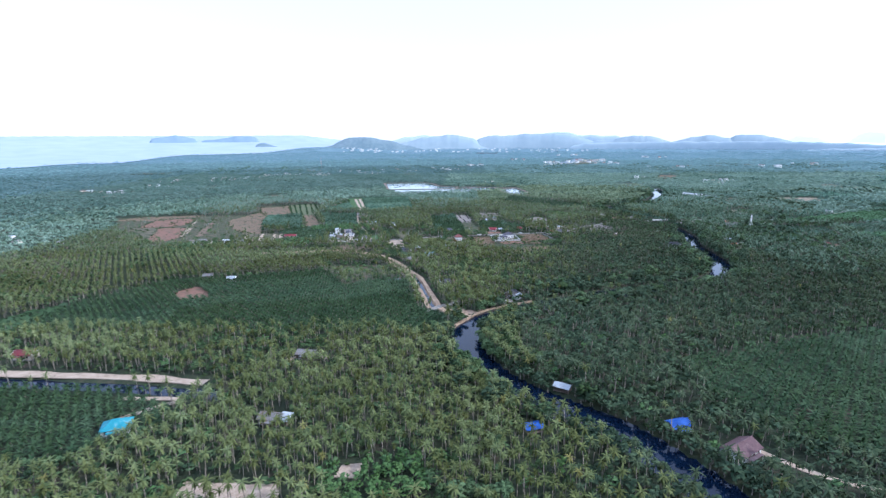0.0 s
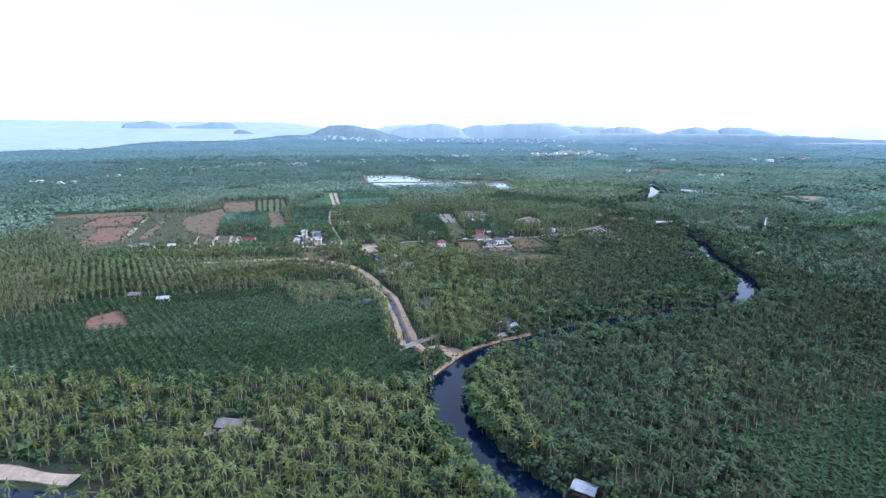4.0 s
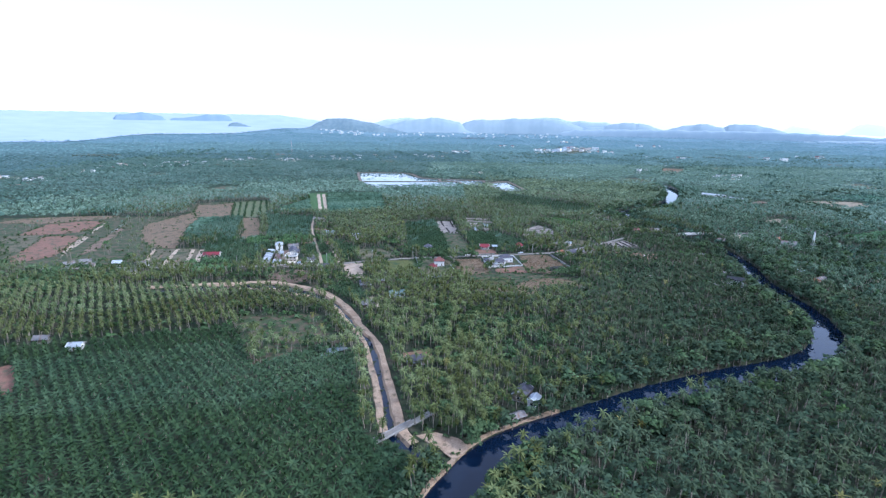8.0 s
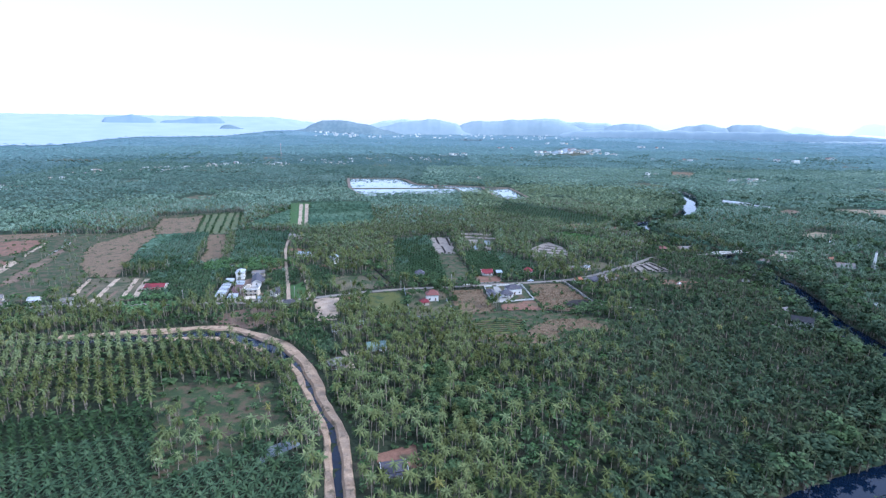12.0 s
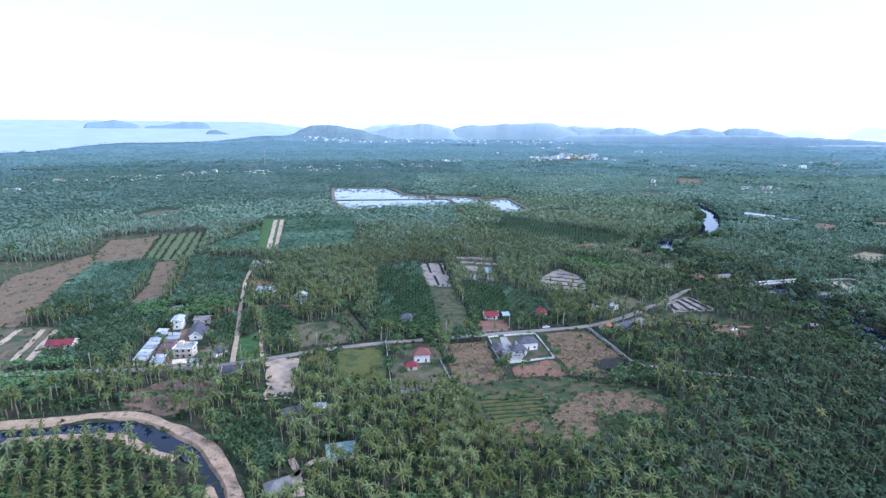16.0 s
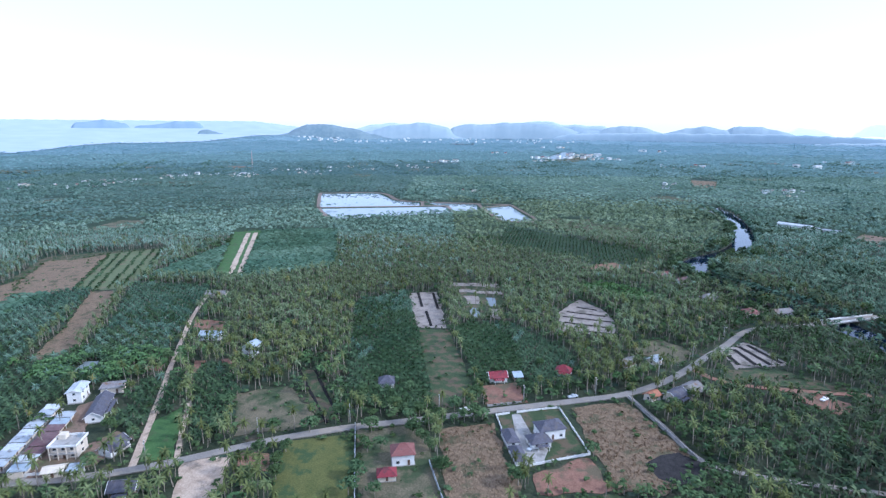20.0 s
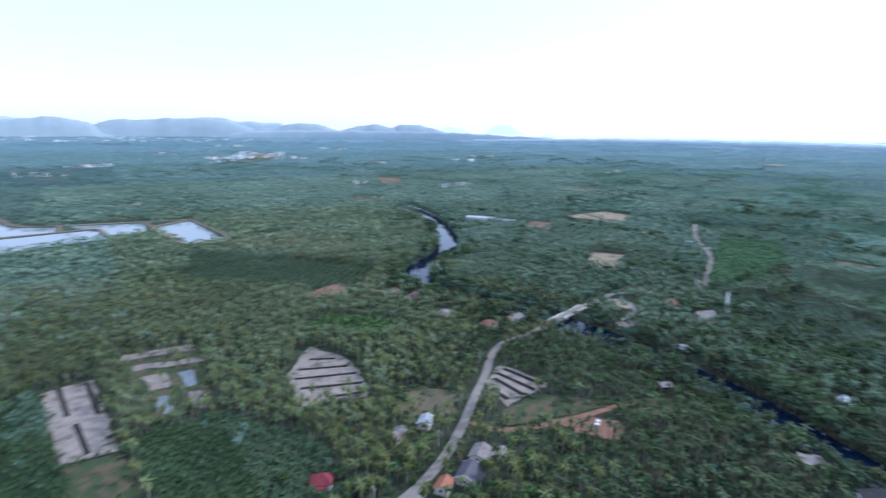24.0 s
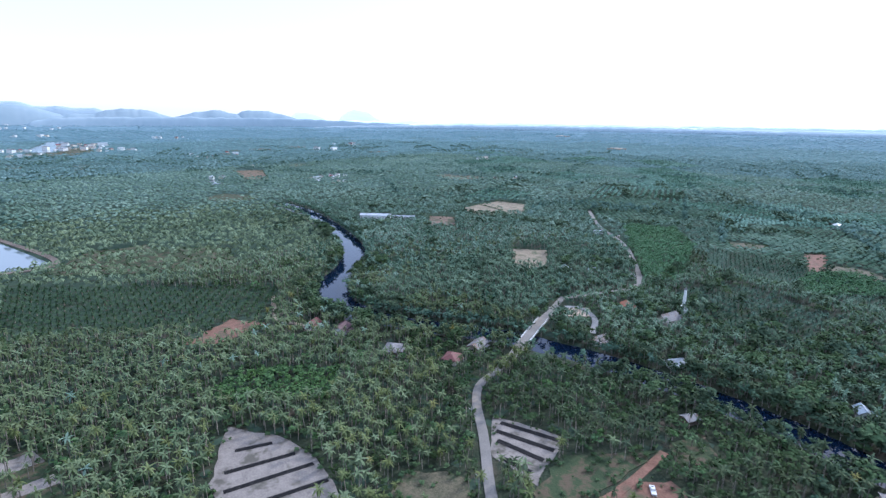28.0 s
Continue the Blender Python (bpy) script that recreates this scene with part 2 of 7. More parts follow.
M = {
    "coconut": surface("coconut_leaf", (0.076, 0.104, 0.038), (0.156, 0.180, 0.066), 40, 2.0, 0.9, 0, tint=0.5, spec=0.06),
    "oil": surface("oil_palm_leaf", (0.034, 0.066, 0.032), (0.068, 0.108, 0.048), 40, 2.0, 0.9, 0, tint=0.3, spec=0.06),
    "broad": surface("broad_leaf", (0.040, 0.076, 0.032), (0.090, 0.135, 0.056), 30, 1.5, 0.9, 0, tint=0.5, spec=0.06),
    "light_leaf": surface("light_leaf", (0.064, 0.125, 0.046), (0.105, 0.178, 0.066), 12, 1.0, 0.9, 0, tint=0.3, spec=0.06),
    # woods leaf made paler and bluer to hold the distance haze
    "woods": surface("hazed_woods_leaf", (0.118, 0.200, 0.186), (0.172, 0.258, 0.232), 60, 5, 0.95, 0, tint=0.34, spec=0.05),
    "trunk": surface("palm_trunk", (0.165, 0.143, 0.112), (0.305, 0.268, 0.212), 2, 0.3, 0.9, 0.3),
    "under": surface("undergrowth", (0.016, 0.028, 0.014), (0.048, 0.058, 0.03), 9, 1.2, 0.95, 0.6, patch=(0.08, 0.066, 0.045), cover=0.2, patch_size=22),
    "sand": surface("sandy_soil", (0.33, 0.25, 0.18), (0.53, 0.425, 0.325), 6, 0.6, 0.95, 0.3, patch=(0.19, 0.155, 0.11), cover=0.3, patch_size=7),
    "bank_soil": surface("bank_soil", (0.29, 0.20, 0.13), (0.49, 0.365, 0.255), 5, 0.6, 0.95, 0.5, patch=(0.17, 0.135, 0.085), cover=0.32, patch_size=4),
    "grey_sand": surface("grey_sand", (0.19, 0.165, 0.145), (0.33, 0.29, 0.25), 5, 0.5, 0.95, 0.4, patch=(0.12, 0.108, 0.085), cover=0.35, patch_size=8),
    "red_soil": surface("red_soil", (0.150, 0.080, 0.054), (0.265, 0.146, 0.102), 3.5, 0.6, 0.95, 0.5, patch=(0.115, 0.095, 0.058), cover=0.45, patch_size=9),
    "brown_soil": surface("brown_soil", (0.13, 0.09, 0.065), (0.24, 0.165, 0.12), 9, 0.8, 0.95, 0.5, patch=(0.085, 0.085, 0.045), cover=0.45, patch_size=20),
    "straw": surface("dry_straw", (0.092, 0.066, 0.041), (0.240, 0.172, 0.108), 1.6, 0.4, 0.95, 0.6, patch=(0.075, 0.074, 0.038), cover=0.38, patch_size=9),
    "burnt": surface("burnt_stubble", (0.012, 0.011, 0.012), (0.04, 0.037, 0.036), 2.5, 0.4, 0.95, 0.5),
    "grass": surface("grass", (0.030, 0.052, 0.021), (0.066, 0.086, 0.036), 6, 0.6, 0.9, 0.5, patch=(0.105, 0.080, 0.050), cover=0.55, patch_size=6),
    "lawn": surface("lawn", (0.035, 0.085, 0.022), (0.07, 0.135, 0.04), 6, 0.5, 0.9, 0.4, patch=(0.06, 0.08, 0.035), cover=0.3, patch_size=8),
    "yellow_grass": surface("yellow_grass", (0.064, 0.080, 0.020), (0.122, 0.122, 0.036), 8, 0.7, 0.9, 0.5, patch=(0.042, 0.072, 0.026), cover=0.45, patch_size=9),
    "dry_grass": surface("dry_grass", (0.07, 0.072, 0.04), (0.17, 0.14, 0.09), 8, 0.7, 0.9, 0.5, patch=(0.045, 0.065, 0.028), cover=0.5),
    "asphalt": surface("worn_asphalt", (0.175, 0.160, 0.142), (0.278, 0.256, 0.228), 9, 0.5, 0.9, 0.2, patch=(0.29, 0.25, 0.20), cover=0.3, patch_size=12),
    "concrete": surface("concrete", (0.25, 0.24, 0.225), (0.40, 0.385, 0.36), 3, 0.3, 0.85, 0.2, patch=(0.19, 0.18, 0.16), cover=0.35, patch_size=5),
    "white": surface("white_paint", (0.66, 0.65, 0.62), (0.80, 0.80, 0.78), 1.5, 0.2, 0.7, 0.1),
    "cream": surface("cream_paint", (0.55, 0.48, 0.38), (0.70, 0.63, 0.53), 1.5, 0.2, 0.7, 0.1),
    "timber": surface("weathered_timber", (0.13, 0.10, 0.075), (0.25, 0.20, 0.16), 1.5, 0.15, 0.85, 0.3),
    "zinc": surface("zinc_sheet", (0.34, 0.375, 0.41), (0.50, 0.53, 0.56), 2.5, 0.3, 0.6, 0.1, 0.1, spread=0.25, patch=(0.21, 0.205, 0.20), cover=0.35, patch_size=3),
    "rust": surface("rusty_sheet", (0.13, 0.125, 0.125), (0.30, 0.285, 0.28), 1.5, 0.25, 0.7, 0.2, 0.05, patch=(0.17, 0.105, 0.07), cover=0.35, patch_size=3),
    "red_roof": surface("red_roof", (0.15, 0.02, 0.03), (0.26, 0.045, 0.055), 1.2, 0.25, 0.65, 0.3, patch=(0.11, 0.035, 0.04), cover=0.4, patch_size=3),
    "maroon_roof": surface("maroon_roof", (0.095, 0.055, 0.058), (0.160, 0.095, 0.098), 1.5, 0.3, 0.7, 0.2, spread=0.15, patch=(0.19, 0.14, 0.13), cover=0.25, patch_size=2),
    "brick_roof": surface("brick_red_roof", (0.15, 0.06, 0.055), (0.25, 0.105, 0.09), 2.0, 0.3, 0.7, 0.2, patch=(0.12, 0.07, 0.065), cover=0.35, patch_size=2),
    "slate": surface("dark_tile_roof", (0.05, 0.05, 0.066), (0.115, 0.112, 0.14), 1.2, 0.25, 0.65, 0.3, patch=(0.10, 0.09, 0.09), cover=0.3, patch_size=3),
    "dark_roof": surface("dark_flat_roof", (0.018, 0.019, 0.024), (0.045, 0.046, 0.055), 2.0, 0.3, 0.8, 0.2, spec=0.1),
    "blue_roof": surface("blue_sheet", (0.02, 0.07, 0.30), (0.04, 0.13, 0.48), 2.0, 0.3, 0.5, 0.1),
    "pale_blue": surface("pale_blue_sheet", (0.25, 0.31, 0.36), (0.36, 0.42, 0.47), 2.0, 0.3, 0.55, 0.1, spread=0.15, patch=(0.22, 0.24, 0.26), cover=0.35, patch_size=3),
    "teal": surface("teal_sheet", (0.03, 0.20, 0.25), (0.06, 0.32, 0.38), 2.0, 0.3, 0.6, 0.1, patch=(0.20, 0.34, 0.38), cover=0.2, patch_size=2),
    "green_sheet": surface("weathered_green_sheet", (0.10, 0.17, 0.17), (0.19, 0.27, 0.265), 2.0, 0.3, 0.55, 0.1, patch=(0.30, 0.33, 0.33), cover=0.35, patch_size=2),
    "orange_roof": surface("orange_roof", (0.26, 0.10, 0.055), (0.38, 0.16, 0.09), 2.0, 0.3, 0.7, 0.2, patch=(0.18, 0.10, 0.07), cover=0.35, patch_size=2),
    "glass": surface("window_glass", (0.02, 0.025, 0.03), (0.04, 0.05, 0.06), 1.0, 0.3, 0.08, 0, spec=0.6),
    "door": surface("dark_door", (0.10, 0.06, 0.04), (0.16, 0.10, 0.07), 1.0, 0.1, 0.6, 0.1),
    "water": water_material("river_water", (0.005, 0.012, 0.030)),
    "pond": water_material("pond_water", (0.20, 0.235, 0.25), 0.003),
    # sea and hill colours are pale because distance haze is mixed in
    "sea": surface("hazed_sea_backdrop", (0.37, 0.445, 0.54), (0.44, 0.51, 0.595), 900, 120, 0.9, 0, spec=0.05),
    "hill": surface("hazed_hill_backdrop", (0.30, 0.375, 0.415), (0.34, 0.41, 0.445), 260, 60, 1.0, 0),
    "headland": surface("hazed_headland_backdrop", (0.150, 0.215, 0.250), (0.205, 0.27, 0.295), 90, 20, 1.0, 0),
    "far_hill": surface("hazed_pale_hill_backdrop", (0.44, 0.52, 0.57), (0.48, 0.555, 0.60), 260, 60, 1.0, 0),
    "pale_hill": surface("haze_glow_hill_backdrop", (0.74, 0.80, 0.835), (0.78, 0.83, 0.855), 260, 60, 1.0, 0),
    # belts step bluer outwards: haze is mixed into each leaf colour
    "belt_2": surface("hazed_woods_backdrop_near", (0.128, 0.222, 0.226), (0.172, 0.268, 0.262), 120, 10, 0.95, 0, tint=0.3, spec=0.05),
    "belt_3": surface("hazed_woods_backdrop_far", (0.150, 0.250, 0.284), (0.190, 0.292, 0.318), 200, 20, 0.95, 0, tint=0.15, spec=0.05),
    "belt_4": surface("hazed_woods_backdrop_rim", (0.205, 0.310, 0.362), (0.245, 0.350, 0.395), 300, 30, 0.95, 0, tint=0.08, spec=0.05),
    "trench": surface("wet_trench", (0.012, 0.012, 0.013), (0.035, 0.033, 0.032), 2, 0.4, 0.9, 0.2, spec=0.05),
    # paler, bluer leaf copies: haze of the middle and far groves is painted in
    "hazed_far_leaf": surface("hazed_far_grove_leaf", (0.118, 0.192, 0.144), (0.200, 0.276, 0.196), 70, 4.0, 0.95, 0, tint=0.42, spec=0.05),
    "hazed_mid_leaf": surface("hazed_mid_grove_leaf", (0.074, 0.108, 0.052), (0.146, 0.180, 0.086), 60, 3.0, 0.9, 0, tint=0.5, spec=0.05),
    "hazed_mid_oil": surface("hazed_oil_palm_leaf", (0.058, 0.112, 0.076), (0.114, 0.174, 0.112), 60, 3.0, 0.9, 0, tint=0.42, spec=0.05),
    # floors take the haze of their ring into the base colour
    "floor_1": surface("hazed_grove_floor", (0.032, 0.056, 0.040), (0.078, 0.106, 0.070), 30, 3.0, 0.95, 0, spec=0.05),
    "floor_2": surface("hazed_woods_floor", (0.066, 0.112, 0.100), (0.118, 0.172, 0.146), 50, 5.0, 0.95, 0, spec=0.05),
    "floor_3": surface("hazed_far_woods_floor", (0.094, 0.162, 0.164), (0.140, 0.212, 0.208), 90, 12.0, 0.95, 0, spec=0.05),
    "floor_4": surface("hazed_plain_backdrop", (0.126, 0.210, 0.236), (0.170, 0.258, 0.280), 160, 25.0, 0.95, 0, spec=0.05),
    "floor_5": surface("hazed_plain_backdrop_rim", (0.180, 0.275, 0.320), (0.225, 0.325, 0.365), 240, 40.0, 0.95, 0, spec=0.05),
    # hedgerow leaf with a haze tint in its colour
    "hazed_row_leaf": surface("hazed_hedgerow_leaf", (0.074, 0.134, 0.108), (0.126, 0.190, 0.146), 60, 4.0, 0.95, 0, tint=0.4, spec=0.05),
    # coconut leaf darkened and cooled: shade of groves against the sun painted in
    "backlit_leaf": surface("backlit_grove_leaf", (0.037, 0.060, 0.032), (0.082, 0.107, 0.052), 40, 2.0, 0.9, 0, tint=0.5, spec=0.06),
    # inland and upriver leaf, lightened to show the haze over them
    "hazed_inland_leaf": surface("hazed_inland_grove_leaf", (0.076, 0.128, 0.082), (0.152, 0.210, 0.128), 40, 2.0, 0.9, 0, tint=0.5, spec=0.06),
    "hazed_bank_leaf": surface("hazed_upper_grove_leaf", (0.116, 0.168, 0.098), (0.204, 0.254, 0.140), 60, 3.5, 0.95, 0, tint=0.5, spec=0.05),
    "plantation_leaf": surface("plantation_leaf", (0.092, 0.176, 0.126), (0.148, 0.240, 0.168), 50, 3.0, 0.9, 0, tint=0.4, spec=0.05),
    "cassava_leaf": surface("field_crop_leaf", (0.072, 0.150, 0.070), (0.128, 0.218, 0.108), 30, 2.0, 0.9, 0, tint=0.35, spec=0.05),
    "young_leaf": surface("young_coconut_leaf", (0.080, 0.110, 0.044), (0.158, 0.182, 0.070), 40, 2.0, 0.9, 0, tint=0.45, spec=0.06),
    "yellow_leaf": surface("yellowing_palm_leaf", (0.150, 0.155, 0.048), (0.235, 0.225, 0.075), 12, 1.0, 0.9, 0, tint=0.3, spec=0.06),
    "striped_grass": surface("striped_grass", (0.085, 0.112, 0.050), (0.140, 0.160, 0.078), 9, 0.8, 0.9, 0.4, patch=(0.15, 0.125, 0.08), cover=0.3, patch_size=14),
    # west side: haze mixed into the leaf more thinly, so darker
    "hazed_west_leaf": surface("hazed_west_grove_leaf", (0.076, 0.134, 0.110), (0.126, 0.184, 0.146), 70, 4.0, 0.95, 0, tint=0.38, spec=0.05),
    "hazed_west_woods": surface("hazed_west_woods_leaf", (0.080, 0.142, 0.140), (0.118, 0.186, 0.176), 60, 5, 0.95, 0, tint=0.3, spec=0.05),
    # bay and low land: whitening by haze put into the base colour
    "bay": surface("haze_glow_bay_backdrop", (0.74, 0.80, 0.82), (0.80, 0.85, 0.87), 400, 60, 0.9, 0, spec=0.05),
    "dim_land": surface("haze_glow_land_backdrop", (0.50, 0.57, 0.60), (0.55, 0.61, 0.635), 260, 60, 1.0, 0),
    "haze_land": surface("hazed_low_land_backdrop", (0.36, 0.44, 0.485), (0.41, 0.485, 0.525), 200, 40, 1.0, 0),
    "stalk": surface("dry_stalks", (0.14, 0.102, 0.062), (0.285, 0.212, 0.135), 6, 0.5, 0.95, 0, tint=0.4, spec=0.05),
    "tan_soil": surface("tan_soil", (0.20, 0.165, 0.110), (0.325, 0.265, 0.185), 8, 0.8, 0.95, 0.4, patch=(0.12, 0.125, 0.07), cover=0.4, patch_size=10),
    # distance haze, not woodland green, sets the island colour
    "island": surface("hazed_island_backdrop", (0.21, 0.29, 0.355), (0.25, 0.33, 0.39), 260, 60, 1.0, 0),
    "tower": surface("red_white_mast", (0.4, 0.2, 0.18), (0.55, 0.5, 0.48), 2, 0.5, 0.6, 0),
    "mangrove": surface("mangrove_leaf", (0.032, 0.058, 0.034), (0.074, 0.108, 0.056), 30, 1.5, 0.9, 0, tint=0.45, spec=0.06),
}


# faint glow on these backdrops stands in for bright haze; they are no lamps
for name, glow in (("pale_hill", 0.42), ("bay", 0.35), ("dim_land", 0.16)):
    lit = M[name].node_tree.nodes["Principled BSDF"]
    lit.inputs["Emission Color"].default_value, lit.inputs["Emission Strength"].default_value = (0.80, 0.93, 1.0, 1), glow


# ---- plan ----
def lift(x, y):
    """Height of the far rim of the ground, which closes the view at the horizon."""
    r = np.hypot(x, y - 250.0)
    left = np.clip((np.degrees(np.arctan2(-x, y - 250.0)) - 8) / 10, 0, 1)
    return (50 + 58 * left) * np.clip((r - 2600) / 2100, 0, None) ** 1.6


def line(points, step=4.0):
    """Points along a smooth curve through the given ones, about step metres apart."""
    p = np.array(points, float)
    p = np.vstack([2 * p[0] - p[1], p, 2 * p[-1] - p[-2]])
    out = []
    for a, b, c, d in zip(p, p[1:], p[2:], p[3:]):
        n = max(2, int(np.linalg.norm(c - b) / step))
        t = np.arange(n)[:, None] / n
        out.append(0.5 * (2 * b + (c - a) * t + (2 * a - 5 * b + 4 * c - d) * t ** 2 + (3 * b - a - 3 * c + d) * t ** 3))
    return np.vstack(out + [p[-2:-1]])


def gap(x, y, path):
    """Distance of many places from a path."""
    best = np.full(np.shape(x), 1e9)
    lo, hi = path.min(0) - 60, path.max(0) + 60
    near = (x > lo[0]) & (x < hi[0]) & (y > lo[1]) & (y < hi[1])
    xs, ys = x[near], y[near]
    b = best[near]
    for (ax, ay), (bx, by) in zip(path, path[1:]):
        dx, dy = bx - ax, by - ay
        t = np.clip(((xs - ax) * dx + (ys - ay) * dy) / (dx * dx + dy * dy + 1e-9), 0, 1)
        np.minimum(b, np.hypot(xs - ax - t * dx, ys - ay - t * dy), out=b)
    best[near] = b
    return best


def inside(x, y, poly, grow=0.0):
    p = np.array(poly, float)
    if grow:
        c = p.mean(0)
        d = p - c
        p = c + d * (1 + grow / np.maximum(np.linalg.norm(d, axis=1, keepdims=True), 1))
    hit = np.zeros(np.shape(x), bool)
    for (ax, ay), (bx, by) in zip(p, np.roll(p, -1, 0)):
        cross = ((ay > y) != (by > y)) & (x < (bx - ax) * (y - ay) / (by - ay + 1e-12) + ax)
        hit ^= cross
    return hit


RIVER = line([(424, 1240), (408, 1153), (370, 1054), (330, 975), (292, 930), (255, 905), (232, 880), (222, 850), (230, 810), (248, 770), (258, 740),
              (263, 697), (263, 660), (257, 615), (244, 572), (239, 528), (233, 488), (216, 447), (186, 420), (140, 402), (99, 384), (66, 366),
              (38, 350), (20, 338), (8, 322), (-1, 303), (1, 274), (11, 248), (24, 229), (42, 212), (60, 196), (74, 174), (84, 154), (100, 120)])
CANAL = line([(0, 326), (-9, 334), (-16, 338), (-22, 345), (-24.5, 354.7), (-28.4, 372.4), (-33.8, 393.9), (-38.8, 413.9), (-42.2, 427.8), (-46.4, 436.6), (-52.4, 446), (-58.4, 458.5), (-65.5, 474),
              (-73.3, 487), (-80.5, 497.5), (-88, 506), (-98.5, 515), (-110, 520.5), (-131, 529), (-142.5, 528.7), (-164, 525), (-181, 521), (-200, 517), (-230, 511)])
CANAL_WEST = line([(-300, 231), (-221, 228), (-183, 226), (-132, 222), (-112, 219)])
CANAL_BEND = line([(-178, 522), (-160, 525.5), (-142, 528.7), (-131, 529.2), (-113, 521), (-100, 515.5), (-93, 510.5)])
WATERS = [(RIVER[RIVER[:, 1] > 840], 12.0), (CANAL_BEND, 4.3), (RIVER, 8.6), (CANAL, 1.7), (CANAL_WEST, 3.6)]
POND_1 = [(-218, 1385), (-112, 1392), (-76, 1300), (-32, 1275), (-31, 1240), (-183, 1223)]
POND_2 = [(-180, 1207), (8, 1236), (16, 1176), (-140, 1121)]
POND_3 = [(-20, 1280), (60, 1258), (56, 1190), (22, 1196)]
POND_4 = [(70, 1221), (111, 1248), (125, 1113), (86, 1107)]
PONDS = [POND_1, POND_2, POND_3, POND_4]
ROAD = line([(-330, 560), (-235, 571), (-214, 573), (-178, 578), (-149, 580), (-122, 584), (-97, 592), (-79, 600), (-60, 608), (-34, 616), (-10, 621), (12, 626),
             (33, 631), (60, 637), (88, 644), (110, 655), (131, 671), (148, 686), (166, 701), (184, 718), (198, 727), (212, 729), (226, 731), (240, 733.5),
             (279, 743), (318, 753), (335, 757)])
ROAD_EAST = line([(335, 758), (363, 743), (403, 729), (473, 760), (529, 793), (594, 847), (680, 900)])
ROAD_LOOP = line([(312, 754), (326, 741), (316, 724), (292, 714)])
DIRT = line([(-109, 588), (-119, 620), (-130, 653), (-141, 687), (-159, 747), (-170, 800)])
BRANCH = line([(90, 643), (96, 617), (102, 593), (124, 583), (147, 578), (170, 572)])
RED_TRACK = line([(133, 671), (138, 661), (148, 654), (174, 648), (204, 644)])
BANK_EAST = line([(-13.5, 339), (-18, 346), (-20.6, 354), (-25, 371), (-30.4, 394), (-35.2, 414), (-39.2, 428.5), (-43.8, 438.5), (-49.6, 448), (-55.4, 460), (-62.6, 476), (-69.8, 489.5), (-76.8, 500), (-86, 511), (-97.5, 521),
                  (-113, 530.5), (-129, 537.3), (-144, 537.2), (-165, 532.5), (-182, 529), (-198, 524.5), (-218, 520)], 2.5)
INNER_BANK = line([(-170, 518), (-150, 520.6), (-141, 521.6), (-130, 522), (-120, 518), (-107, 510.4), (-98, 508)])
BANK_WEST = line([(-26.2, 346), (-28.2, 354), (-32.2, 371), (-37.0, 392), (-42.2, 412.5), (-46.3, 428.5), (-51.5, 441), (-58, 452.5), (-65, 466), (-72, 480), (-80, 492)], 2.5)
SAND_WEST = line([(-300, 239), (-235, 237), (-204, 235), (-174, 234), (-126, 230)])
FARM_TRACK = line([(-156, 213), (-130, 213), (-138, 204), (-146, 195)])
HOUSE_TRACK = line([(106, 184), (121, 168), (140, 158), (160, 150)])
TRACKS = [(ROAD, 2.5), (ROAD_EAST, 2.2), (ROAD_LOOP, 1.8), (DIRT, 1.3), (BRANCH, 1.3), (RED_TRACK, 2.2), (BANK_EAST, 2.4), (INNER_BANK, 1.6), (BANK_WEST, 1.2), (SAND_WEST, 3.6),
          (FARM_TRACK, 1.4), (HOUSE_TRACK, 2.4)]
